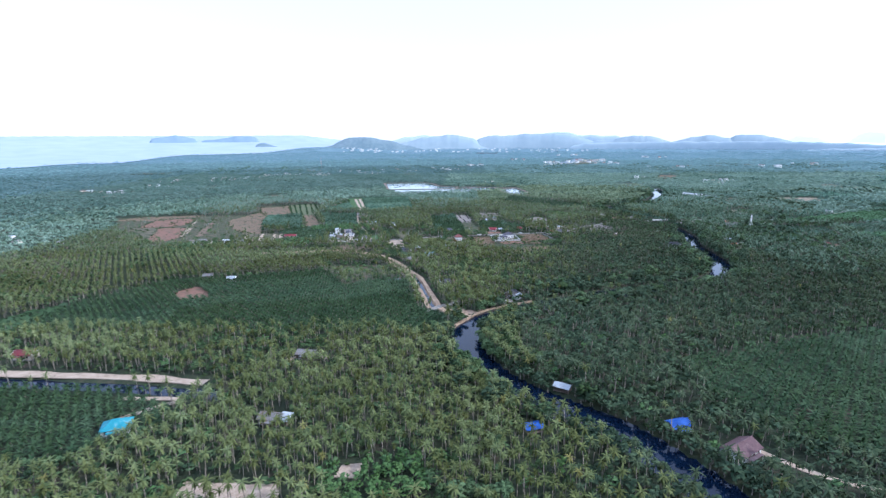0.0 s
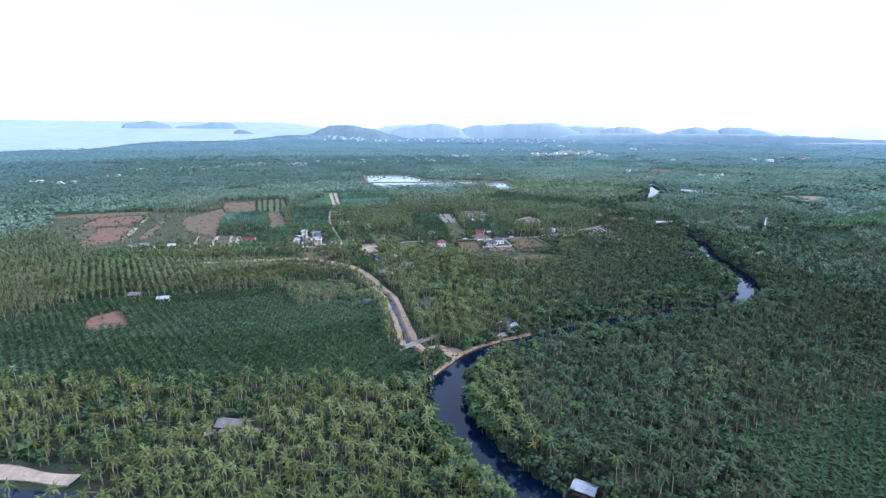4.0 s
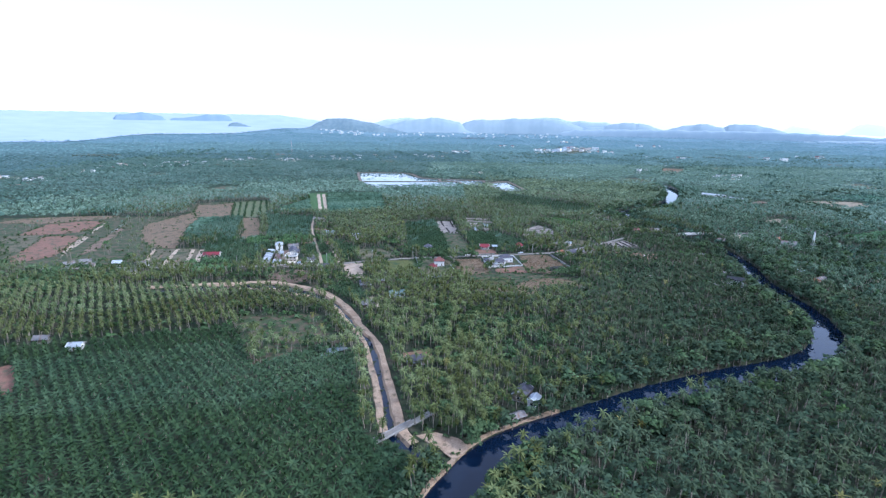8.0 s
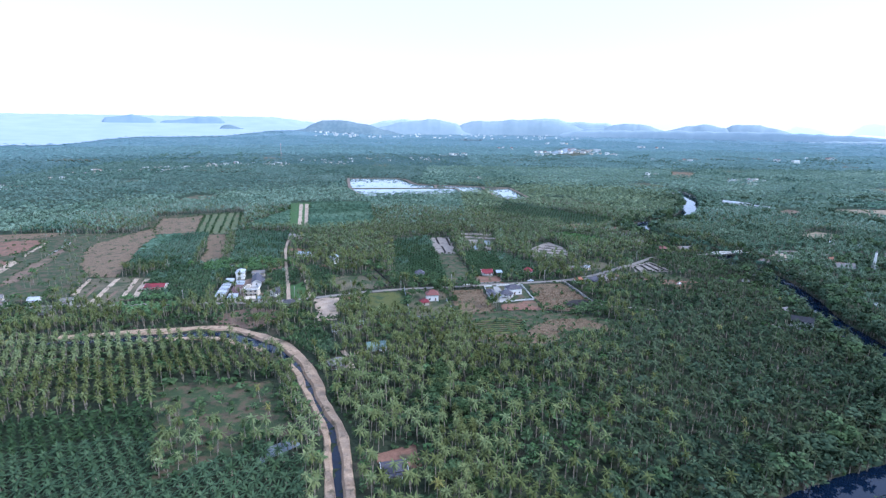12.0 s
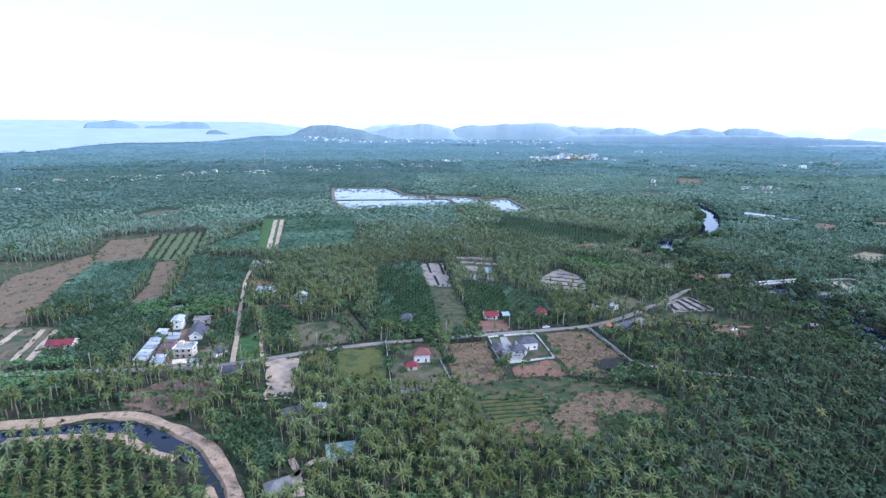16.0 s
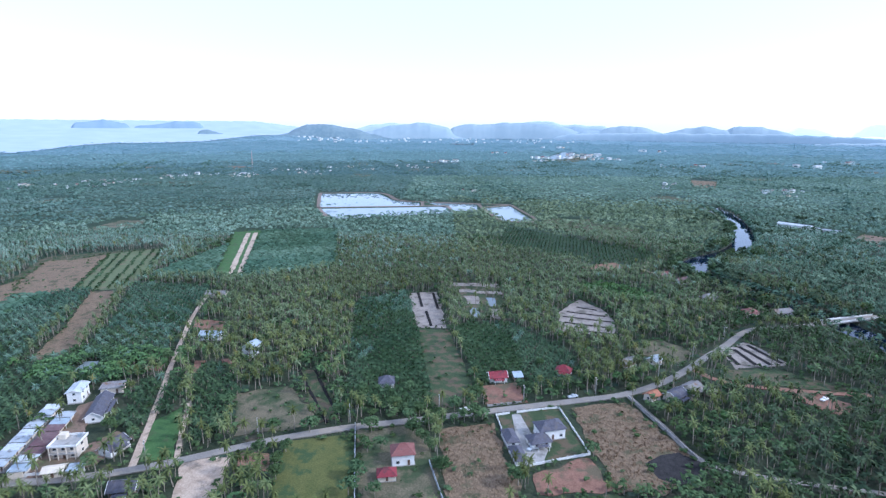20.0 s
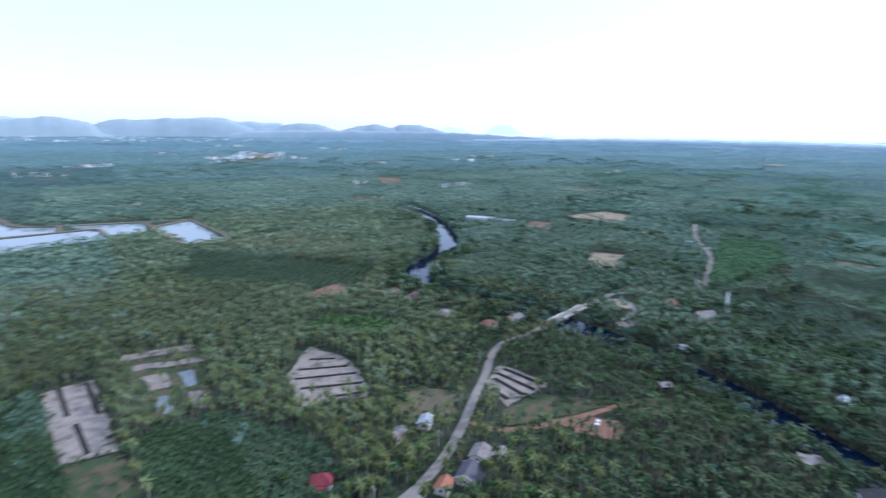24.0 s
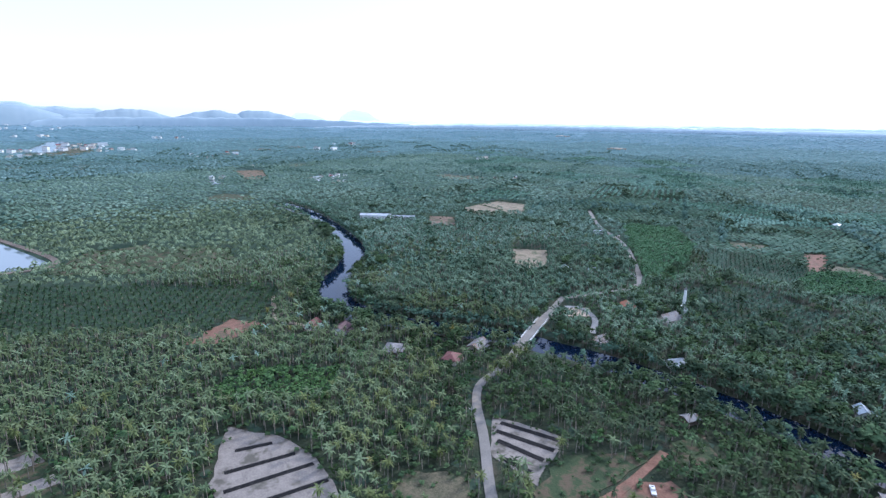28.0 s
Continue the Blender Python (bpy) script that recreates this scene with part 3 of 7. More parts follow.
# name, material, corners
FIELDS = [
    ("bare_lot", "sand", [(-93, 594), (-76, 596), (-68, 552), (-80, 552)]),
    ("yellow_field", "yellow_grass", [(-59, 606), (-32, 611), (-25, 568), (-53, 569)]),
    ("house_yard", "dry_grass", [(-31, 614), (-3, 618), (5, 565), (-23, 557)]),
    ("stubble_field", "straw", [(3, 614), (25, 621), (31, 568), (6, 566)]),
    ("villa_garden", "grass", [(27.5, 626), (57, 632), (60.5, 598.5), (31, 589.5)]),
    ("red_clearing", "red_soil", [(35, 588), (60, 596), (62, 577), (36, 576)]),
    ("stubble_field", "straw", [(61, 632), (87, 638), (100, 593), (80, 576), (63, 577)]),
    ("burnt_patch", "burnt", [(79, 592), (86, 598), (94, 599), (101, 593), (98, 585), (88, 580), (80, 583)]),
    ("lawn", "lawn", [(-118, 619), (-111, 632), (-97, 594), (-108, 593)]),
    ("fallow_field", "dry_grass", [(-92, 643), (-68, 653), (-50, 622), (-60, 614), (-79, 609)]),
    ("ditched_field", "grass", [(-70, 668), (-60, 668), (-38, 624), (-48, 620)]),
    ("sand_plot", "grey_sand", [(-21, 796), (0, 800), (7, 727), (-12, 727)]),
    ("grass_strip", "grass", [(-11, 725), (7, 725), (21, 636), (0, 629)]),
    ("sand_plot", "grey_sand", [(81, 755), (103, 783), (113, 762), (115, 741), (107, 714), (76, 721)]),
    ("sand_plot", "grey_sand", [(158, 691), (181, 707), (188, 677), (156, 671)]),
    ("airstrip_field", "lawn", [(-238, 1025), (-209, 1037), (-162, 838), (-185, 842)]),
    ("ploughed_field", "straw", [(-356, 887), (-332, 893), (-316, 915), (-272, 799), (-304, 782), (-330, 820)]),
    ("striped_field", "striped_grass", [(-316, 915), (-276, 941), (-252, 885), (-239, 831), (-239, 803), (-272, 799)]),
    ("ploughed_field", "straw", [(-213, 674), (-226, 720), (-258, 797), (-240, 799), (-218, 749), (-199, 690)]),
    ("scrub_field", "grass", [(8, 565), (34, 573), (62, 575), (98, 564), (106, 545), (64, 514), (20, 520)]),
    ("stubble_field", "straw", [(46, 534), (53, 548), (65, 561), (89, 560), (100, 545), (95, 541), (74, 542), (65, 534), (65, 521), (49, 521)]),
    ("stubble_field", "straw", [(24, 531), (41, 536), (43, 528), (24, 525)]),
    ("house_yard", "sand", [(-55, 494), (-53, 501), (-49, 497), (-45, 488), (-52, 487)]),
    ("flooded_field", "grass", [(10, 826), (50, 823), (46, 742), (20, 744)]),
    ("crop_rows", "yellow_grass", [(16, 553), (32, 561), (51, 559), (42, 538), (22, 533)]),
    ("ploughed_field", "red_soil", [(-360, 572), (-346, 598), (-352, 622), (-370, 673), (-385, 679), (-406, 676), (-424, 640)]),
    ("ploughed_field", "straw", [(-520, 735), (-455, 738), (-430, 762), (-410, 776), (-410, 796), (-444, 789), (-500, 770)]),
    ("ploughed_field", "red_soil", [(-440, 676), (-407, 687), (-390, 697), (-392, 721), (-404, 757), (-428, 758), (-452, 735)]),
    ("sand_strip", "sand", [(-339, 599), (-352, 621), (-376, 683), (-365, 673), (-345, 616)]),
    ("ploughed_field", "brown_soil", [(-327, 604), (-344, 651), (-366, 731), (-384, 768), (-355, 714), (-333, 657), (-324, 622)]),
    ("sand_strip", "sand", [(-379, 695), (-401, 755), (-397, 752), (-374, 692)]),
    ("white_strip", "concrete", [(-360, 702), (-377, 752), (-373, 750), (-357, 700)]),
    ("white_strip", "concrete", [(-427, 651), (-432, 658), (-422, 666), (-413, 655)]),
    ("fallow_field", "straw", [(-308, 669), (-335, 714), (-347, 744), (-334, 830), (-304, 782), (-286, 712), (-256, 636), (-281, 636)]),
    ("plank_field", "dry_grass", [(-260, 589), (-273, 634), (-230, 637), (-211, 586), (-233, 571)]),
    ("fallow_field", "dry_grass", [(-438, 653), (-446, 674), (-413, 681), (-382, 607), (-373, 576)]),
    ("red_clearing", "red_soil", [(-226, 379), (-214, 397), (-191, 369), (-209, 361)]),
    ("far_field", "tan_soil", [(576, 1034), (614, 1036), (598, 990), (570, 972), (544, 992)]),
    ("far_field", "tan_soil", [(380, 826), (431, 860), (448, 833), (392, 801)]),
    ("red_clearing", "red_soil", [(128, 874), (163, 890), (173, 866), (139, 862)]),
    ("scrub_field", "grass", [(141, 663), (157, 671), (178, 671), (190, 656), (204, 646), (178, 651), (157, 654), (147, 657)]),
    ("scrub_field", "grass", [(210, 644), (227, 637), (213, 626), (197, 634)]),
    ("scrub_field", "dry_grass", [(111, 702), (128, 711), (140, 701), (143, 692), (128, 674), (112, 690)]),
    ("red_clearing", "red_soil", [(163, 651), (176, 648), (190, 635), (177, 627), (166, 640)]),
    ("canal_mouth", "bank_soil", [(-14, 345), (-5, 337), (2, 329), (8, 338), (3, 343), (-6, 347)]),
    ("sparse_grove", "grass", [(-136, 468), (-83, 473), (-59, 430), (-75, 418), (-98, 399)]),
    ("bank_clearing", "brown_soil", [(-140, 541), (-112, 538), (-102, 548), (-106, 566), (-128, 574), (-143, 560)]),
    ("bare_lot", "sand", [(-96, 156), (-64, 156), (-62, 146), (-96, 146)]),
    ("bare_lot", "sand", [(-45, 168), (-38, 168), (-37, 160), (-46, 161)]),
    ("bare_lot", "sand", [(318, 748), (330, 735), (318, 726), (304, 738)]),
    ("red_patch", "red_soil", [(-73, 598), (-62, 598), (-60, 587), (-71, 590)]),
    ("house_yard", "red_soil", [(-155, 741), (-134, 736), (-129, 719), (-148, 722)]),
    ("house_yard", "red_soil", [(-150, 672), (-142, 675), (-139, 667), (-147, 666)]),
    ("house_yard", "red_soil", [(-127, 679), (-122, 679), (-118, 665), (-123, 665)]),
    ("house_yard", "red_soil", [(-114, 681), (-105, 681), (-103, 675), (-111, 674)]),
    ("house_yard", "red_soil", [(357, 579), (397, 580), (399, 562), (373, 561)]),
    ("house_yard", "brown_soil", [(-136, 600), (-128, 612), (-120, 608), (-124, 592), (-131, 586)]),
    ("far_field", "tan_soil", [(618, 1036), (659, 1034), (662, 986), (597, 953), (575, 970), (602, 990)]),
    ("red_clearing", "red_soil", [(605, 646), (619, 631), (546, 624), (535, 636)]),
    ("fallow_field", "dry_grass", [(575, 627), (577, 598), (557, 583), (543, 591), (548, 621)]),
    ("fallow_field", "dry_grass", [(610, 713), (620, 680), (598, 679), (584, 704)]),
    ("red_clearing", "straw", [(591, 1671), (640, 1641), (562, 1491), (526, 1515)]),
    ("fallow_field", "straw", [(825, 1232), (892, 1230), (895, 1268), (832, 1270)]),
    ("dry_clearing", "dry_grass", [(156, 1124), (203, 1121), (200, 1105), (168, 1094)]),
    ("red_clearing", "brown_soil", [(500, 1028), (516, 1000), (461, 954), (452, 990)]),
    ("far_pond", "pond", [(452, 1490), (470, 1486), (486, 1536), (468, 1548)]),
    ("sparse_grove", "grass", [(112, 1078), (160, 1135), (245, 1062), (228, 985), (160, 1030)]),
    ("far_field", "dry_grass", [(355, 2330), (400, 2450), (470, 2440), (520, 2560), (600, 2640), (560, 2420), (470, 2300)]),
    ("far_lagoon", "pond", [(430, 2420), (480, 2490), (570, 2720), (655, 3010), (590, 3030), (475, 2720), (415, 2530)]),
    ("house_yard", "red_soil", [(22, 652), (40, 656), (42, 637), (24, 634)]),
    ("house_yard", "red_soil", [(-20, 404), (-8, 412), (-12, 424), (-26, 418)]),
]
plot_rnd = random.Random(31)
for _ in range(30):
    px_, py_ = plot_rnd.uniform(-900, 1500), plot_rnd.uniform(1020, 2300)
    if -280 < px_ < 190 and 1020 < py_ < 1460 or abs(px_) > 0.8 * (py_ + 200) or (px_ > 260 and py_ < 980):
        continue
    w, d, a = plot_rnd.uniform(12, 34), plot_rnd.uniform(16, 42), plot_rnd.uniform(-0.3, 0.5)
    FIELDS.append(("far_plot", plot_rnd.choice(["grass", "dry_grass", "dry_grass", "brown_soil", "dry_grass"]),
                   [(px_ + u * w * math.cos(a) - v * d * math.sin(a), py_ + u * w * math.sin(a) + v * d * math.cos(a)) for u, v in ((-1, -1), (1, -0.9), (0.95, 1), (-1, 0.92))]))
OIL = [([(-313, 292), (-246, 409), (-128, 445), (-50, 412), (-34, 345), (-14, 330), (-10, 293), (-78, 298)], 0.2),
       ([(108, 226), (110, 263), (241, 310), (300, 260), (200, 160), (129, 186)], 0.9),
       ([(-264, 651), (-311, 789), (-257, 801), (-215, 669)], 0.35),
       ([(-232, 650), (-222, 690), (-214, 650), (-196, 600), (-240, 606)], 0.35),
       ([(-200, 723), (-236, 816), (-172, 806), (-146, 687), (-182, 650)], 0.3),
       ([(-57, 774), (-21, 796), (-10, 720), (-1, 651), (-1, 630), (-40, 630)], 0.05),
       ([(9, 727), (47, 733), (75, 690), (73, 652), (22, 642)], 0.05),
       ([(-240, 830), (-205, 1030), (-120, 1040), (-90, 870), (-150, 830)], 0.25),
       ([(84, 1059), (214, 918), (174, 870), (130, 886), (60, 950)], 0.8),
       ([(440, 575), (731, 569), (640, 740), (480, 700)], 0.75),
       ([(330, 625), (420, 600), (450, 680), (385, 705)], 0.75),
       ([(600, 800), (760, 760), (860, 900), (700, 960)], 0.6),
       ([(-86, 520), (-80, 537), (-72, 532), (-57, 510), (-56, 501), (-64, 497), (-75, 502)], 0.3),
       ([(-250, 590), (-205, 690), (-160, 690), (-152, 655), (-169, 646), (-171, 620), (-164, 586), (-200, 580)], 0.35),
       ([(-141, 654), (-123, 662), (-112, 622), (-113, 608), (-125, 613), (-135, 622)], 0.3),
       ([(-128, 676), (-104, 668), (-88, 640), (-84, 612), (-95, 601), (-107, 636)], 0.3),
       ([(721, 712), (780, 569), (645, 567), (598, 600), (609, 661), (650, 706)], 0.9),
       ([(-300, 290), (-300, 160), (-150, 160), (-120, 200), (-160, 220), (-240, 222)], 0.1)]
BROAD = [[(-205, 672), (-170, 690), (-133, 690), (-128, 672), (-150, 656), (-176, 655), (-196, 652)], [(105, 807), (130, 822), (165, 786), (140, 766)], [(-54, 160), (-20, 175), (-10, 150), (-40, 140)], [(-221, 578), (-210, 587), (-187, 586), (-174, 568), (-181, 552), (-199, 550)],
         [(612, 825), (634, 774), (561, 732), (432, 705), (403, 723), (502, 774)], [(522, 636), (552, 606), (514, 579), (497, 580), (451, 635)], [(62, 576), (79, 575), (101, 591), (109, 586), (103, 567), (90, 562), (64, 566)]]
SPARSE = [[(-136, 468), (-83, 473), (-59, 430), (-75, 418), (-98, 399)]]
# far plantations in straight rows: centre, size and turn
row_rnd = random.Random(12)
BLOCKS = [(680, 640, 80, 95, -0.9), (820, 720, 90, 75, -0.9), (860, 900, 85, 70, 0.3), (690, 1060, 55, 40, 0.3)]
for _ in range(60):
    q = (row_rnd.uniform(420, 1500), row_rnd.uniform(540, 1650), row_rnd.uniform(60, 130), row_rnd.uniform(40, 80), row_rnd.choice([0.3, 0.85, 1.1, -0.2]))
    if q[0] < 0.9 * q[1] - 150 or any(math.hypot(q[0] - o[0], q[1] - o[1]) < 130 for o in BLOCKS):
        continue
    BLOCKS.append(q)


def in_block(x, y):
    hit = np.zeros(np.shape(x), bool)
    for bx_, by_, w, d, a in BLOCKS:
        u, v = (x - bx_) * math.cos(a) + (y - by_) * math.sin(a), (y - by_) * math.cos(a) - (x - bx_) * math.sin(a)
        hit |= (np.abs(u) < w) & (np.abs(v) < d)
    return hit


# centre x, y, half clearing of the houses
HOUSES = []


# ---- ground and water ----
def triangles(name, v, f, mats, index=None, tint=None, parent=None, smooth=False):
    """One mesh object from arrays of corners and triangles or quads."""
    me = bpy.data.meshes.new(name)
    k = f.shape[1]
    me.vertices.add(len(v))
    me.vertices.foreach_set("co", np.ascontiguousarray(v, np.float32).ravel())
    me.loops.add(f.size)
    me.loops.foreach_set("vertex_index", np.ascontiguousarray(f, np.int32).ravel())
    me.polygons.add(len(f))
    me.polygons.foreach_set("loop_start", np.arange(0, f.size, k, dtype=np.int32))
    for m in mats:
        me.materials.append(M[m])
    if index is not None:
        me.polygons.foreach_set("material_index", np.ascontiguousarray(index, np.int32))
    if tint is not None:
        me.attributes.new("tint", "FLOAT", "POINT").data.foreach_set("value", np.ascontiguousarray(tint, np.float32))
    me.polygons.foreach_set("use_smooth", np.full(len(f), smooth))
    me.update(calc_edges=True)
    ob = new(name, me)
    ob.parent = parent
    return ob


def steps(lo, hi, fine, far_lo, far_hi, n=34):
    grow = np.linspace(0, 1, n + 1)[1:] ** 2.2
    return np.concatenate([(lo + (far_lo - lo) * grow)[::-1], np.arange(lo, hi, fine), hi + (far_hi - hi) * grow])


gx, gy = np.meshgrid(steps(-240, 440, 3.7, -4800, 4800), steps(120, 1420, 3.7, -4500, 5000))
gz = lift(gx, gy) + 0.12 * np.sin(gx * 0.21 + 1.3 * np.sin(gy * 0.05)) * np.sin(gy * 0.17)
for path, half in WATERS:
    d = gap(gx, gy, path)
    gz -= 2.4 * np.clip((half + 1.6 - d) / 3.2, 0, 1)
for pond in PONDS:
    gz -= 1.6 * inside(gx, gy, pond)
rows, cols = gx.shape
ids = np.arange(rows * cols).reshape(rows, cols)
quads = np.stack([ids[:-1, :-1], ids[:-1, 1:], ids[1:, 1:], ids[1:, :-1]], -1).reshape(-1, 4)
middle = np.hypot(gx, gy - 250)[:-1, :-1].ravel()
# ring number picks the floor colour with that distance's haze in it
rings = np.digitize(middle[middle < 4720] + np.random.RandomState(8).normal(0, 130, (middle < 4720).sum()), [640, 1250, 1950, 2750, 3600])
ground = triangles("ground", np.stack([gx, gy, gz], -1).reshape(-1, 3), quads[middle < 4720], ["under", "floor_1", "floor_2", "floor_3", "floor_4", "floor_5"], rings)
tagged(ground, "flat coastal plain with brown and green undergrowth, tinted as haze far out", "ground", kind="structure")
ground.data.polygons.foreach_set("use_smooth", np.ones(len(ground.data.polygons), bool))


def ribbon(name, path, half, material, z, label, category, thick=0.4, wobble=0.0, seed=0, flare=0.0):
    """A strip of constant half width along a path, with thickness; flare spreads its foot."""
    rnd = np.random.RandomState(seed)
    d = np.gradient(path, axis=0)
    d /= np.linalg.norm(d, axis=1, keepdims=True) + 1e-9
    side = np.stack([-d[:, 1], d[:, 0]], -1)
    rough = np.pad(rnd.uniform(-1.6, 1.6, (len(path), 2)), ((2, 2), (0, 0)), "edge")
    w = half * (1 + wobble * sum(rough[k:k + len(path)] * s for k, s in enumerate((0.12, 0.22, 0.32, 0.22, 0.12))))
    a, b = path + side * w[:, :1], path - side * w[:, 1:]
    n = len(path)
    zz = lift(path[:, 0], path[:, 1])[:, None] + z
    v = np.vstack([np.hstack([a, zz]), np.hstack([b, zz]), np.hstack([a + side * flare, zz - thick]), np.hstack([b - side * flare, zz - thick])])
    i = np.arange(n - 1)
    f = np.stack([i, i + 1, i + n + 1, i + n], -1)[:, ::-1] if thick == 0 else np.vstack([np.stack([i, i + 1, i + n + 1, i + n], -1), np.stack([i, i + 1, i + 1 + 2 * n, i + 2 * n], -1),
                   np.stack([i + n, i + 3 * n, i + 3 * n + 1, i + n + 1], -1)])
    ob = triangles(name, v, f, [material])
    return tagged(ob, label, category, kind="structure")


def slab(name, poly, material, z, label, category, jitter=0.6, seed=0, thick=0.4):
    """A field: a polygon with slightly ragged edges and a little thickness."""
    rnd = random.Random(seed)
    pts = []
    for (ax, ay), (bx, by) in zip(poly, poly[1:] + poly[:1]):
        n = max(1, int(math.hypot(bx - ax, by - ay) / 5))
        for k in range(n):
            t = k / n
            pts.append((ax + (bx - ax) * t + rnd.uniform(-jitter, jitter), ay + (by - ay) * t + rnd.uniform(-jitter, jitter)))
    bm = bmesh.new()
    face = bm.faces.new([bm.verts.new((x, y, z + float(lift(x, y)))) for x, y in pts])
    if face.normal.z < 0 or sum((bx - ax) * (by + ay) for (ax, ay), (bx, by) in zip(poly, poly[1:] + poly[:1])) > 0:
        face.normal_flip()
    low = bmesh.ops.extrude_face_region(bm, geom=[face])["geom"]
    for v in low:
        if isinstance(v, bmesh.types.BMVert):
            v.co.z -= thick
    bmesh.ops.recalc_face_normals(bm, faces=bm.faces)
    bmesh.ops.triangulate(bm, faces=bm.faces)
    me = bpy.data.meshes.new(name)
    bm.to_mesh(me)
    bm.free()
    me.materials.append(M[material])
    return tagged(new(name, me), label, category, kind="structure")


ribbon("river_water", RIVER, np.interp(RIVER[:, 1], [790, 850], [11.5, 15.5])[:, None], "water", -0.9, "dark slow river winding between palm groves", "water", 0)
ribbon("canal_water", CANAL, np.interp(-CANAL[:, 0], [85, 108, 150, 170], [2.5, 6.0, 5.6, 4.6])[:, None], "water", -0.95, "narrow straight canal with dark water", "water", 0)
ribbon("canal_water", CANAL_WEST, 5.2, "water", -0.95, "narrow canal beside a sandy track", "water", 0)
for k, pond in enumerate(PONDS):
    slab("pond_water", pond, "pond", -0.35, "shallow shrimp pond mirroring the pale sky", "pond", 0.3, k)
for k, (pts, half) in enumerate((([(-186, 1216), (-100, 1228), (10, 1242)], 3.0), ([(-222, 1392), (-112, 1398), (-70, 1306), (-26, 1284), (62, 1264), (114, 1254)], 3.5), ([(-220, 1390), (-183, 1216), (-146, 1116)], 3.0),
                                 ([(12, 1240), (19, 1196), (22, 1172)], 2.5), ([(62, 1262), (66, 1220), (82, 1104)], 2.5), ([(66, 1226), (112, 1252)], 2.5), ([(114, 1252), (129, 1110), (84, 1102)], 2.5), ([(-28, 1282), (-26, 1240)], 2.5))):
    ribbon("pond_dike", line(pts, 10), half, "timber", 0.5, "bare brown earth dike between shrimp ponds", "dike", 0.9, 0.15, k)
turn_ = np.gradient(RIVER, axis=0)
turn_ /= np.linalg.norm(turn_, axis=1, keepdims=True)
north = RIVER + np.stack([turn_[:, 1], -turn_[:, 0]], -1) * 9.9
sel = (RIVER[:, 0] > -4) & (RIVER[:, 0] < 52) & (RIVER[:, 1] > 300) & (RIVER[:, 1] < 400)
ribbon("river_bank", north[sel], 0.8, "bank_soil", 0.22, "eroded pale earth bank above the river", "bank", 1.4, 0.45, 3)
FIELD_LABELS = {"bank_soil": "bare sandy soil beside a canal", "sand": "bare pale sand lot", "yellow_grass": "yellow-green grass field", "dry_grass": "dry fallow grass field", "straw": "brown stubble field of dry stalks", "tan_soil": "pale tan field of dry soil", "pond": "far bright lagoon", "striped_grass": "pale green field between rows of young trees",
                "grass": "green grass lot", "lawn": "bright green lawn", "concrete": "pale strip of sheeting between plots", "red_soil": "bare reddish soil clearing", "burnt": "blackened patch of burnt stubble", "grey_sand": "cleared grey sand plot with trenches",
                "brown_soil": "ploughed brown soil field"}
MARGIN = [[(-530, 765), (-400, 790), (-330, 800), (-288, 660), (-262, 585), (-350, 556), (-445, 640)], [(-370, 900), (-300, 935), (-270, 935), (-236, 812), (-268, 796), (-330, 800)]]
for k, poly in enumerate(MARGIN):
    slab("meadow", poly, "grass", 0.145, "rough green grass between ploughed plots", "field", 2.0, 5 + k)
for k, (name, material, poly) in enumerate(FIELDS):
    slab(name, poly, material, 0.16 + 0.0026 * k, FIELD_LABELS[material], "field", 1.7 if name in ("scrub_field", "stubble_field", "fallow_field", "red_clearing", "bank_clearing", "sparse_grove") else 0.9, 10 + k)
ribbon("road", ROAD, 2.0, "asphalt", 0.42, "narrow grey asphalt village road", "road", wobble=0.04)
ribbon("road", ROAD_EAST, 2.2, "asphalt", 0.40, "grey village road running inland", "road", wobble=0.04)
ribbon("road", ROAD_LOOP, 1.8, "concrete", 0.38, "pale concrete lane by the river", "road", wobble=0.06)
ribbon("dirt_road", DIRT, 1.25, "sand", 0.37, "pale sandy farm track", "road", wobble=0.2)
ribbon("branch_road", BRANCH, 1.2, "asphalt", 0.36, "thin grey lane beside a wall", "road", wobble=0.1)
ribbon("dirt_road", RED_TRACK, 1.6, "red_soil", 0.36, "reddish dirt track", "road", wobble=0.25)
ribbon("bank_track", BANK_EAST, np.interp(BANK_EAST[:, 1], [345, 440, 500], [1.65, 1.6, 2.3])[:, None], "bank_soil", 0.36, "sandy bank track along the canal", "road", 1.5, wobble=0.35, flare=1.0)
ribbon("bank_track", INNER_BANK, 1.8, "bank_soil", 0.3, "bare inner bank of a canal bend", "road", 1.5, wobble=0.4, flare=1.0)
ribbon("bank_track", BANK_WEST, 1.15, "bank_soil", 0.35, "sandy canal bank", "road", 1.5, wobble=0.5, flare=1.0)
ribbon("bank_track", SAND_WEST, 3.4, "sand", 0.35, "broad sandy track beside a canal", "road", wobble=0.4)
ribbon("dirt_road", FARM_TRACK, 1.4, "sand", 0.34, "sandy farm path", "road", wobble=0.2)
ribbon("dirt_road", HOUSE_TRACK, 1.3, "sand", 0.34, "sandy path to a house", "road", wobble=0.2)


# ---- buildings ----
def part(name, bm, material, parent, label=""):
    me = bpy.data.meshes.new(name)
    bm.to_mesh(me)
    bm.free()
    me.materials.append(M[material])
    ob = new(name, me)
    ob.parent = parent
    return tagged(ob, label)


def thing(name, x, y, turn, label, category, z=0.0, group=""):
    ob = new(name)
    ob.matrix_basis = pose(x, y, z, 0, 0, turn)
    return tagged(ob, label, category, group)


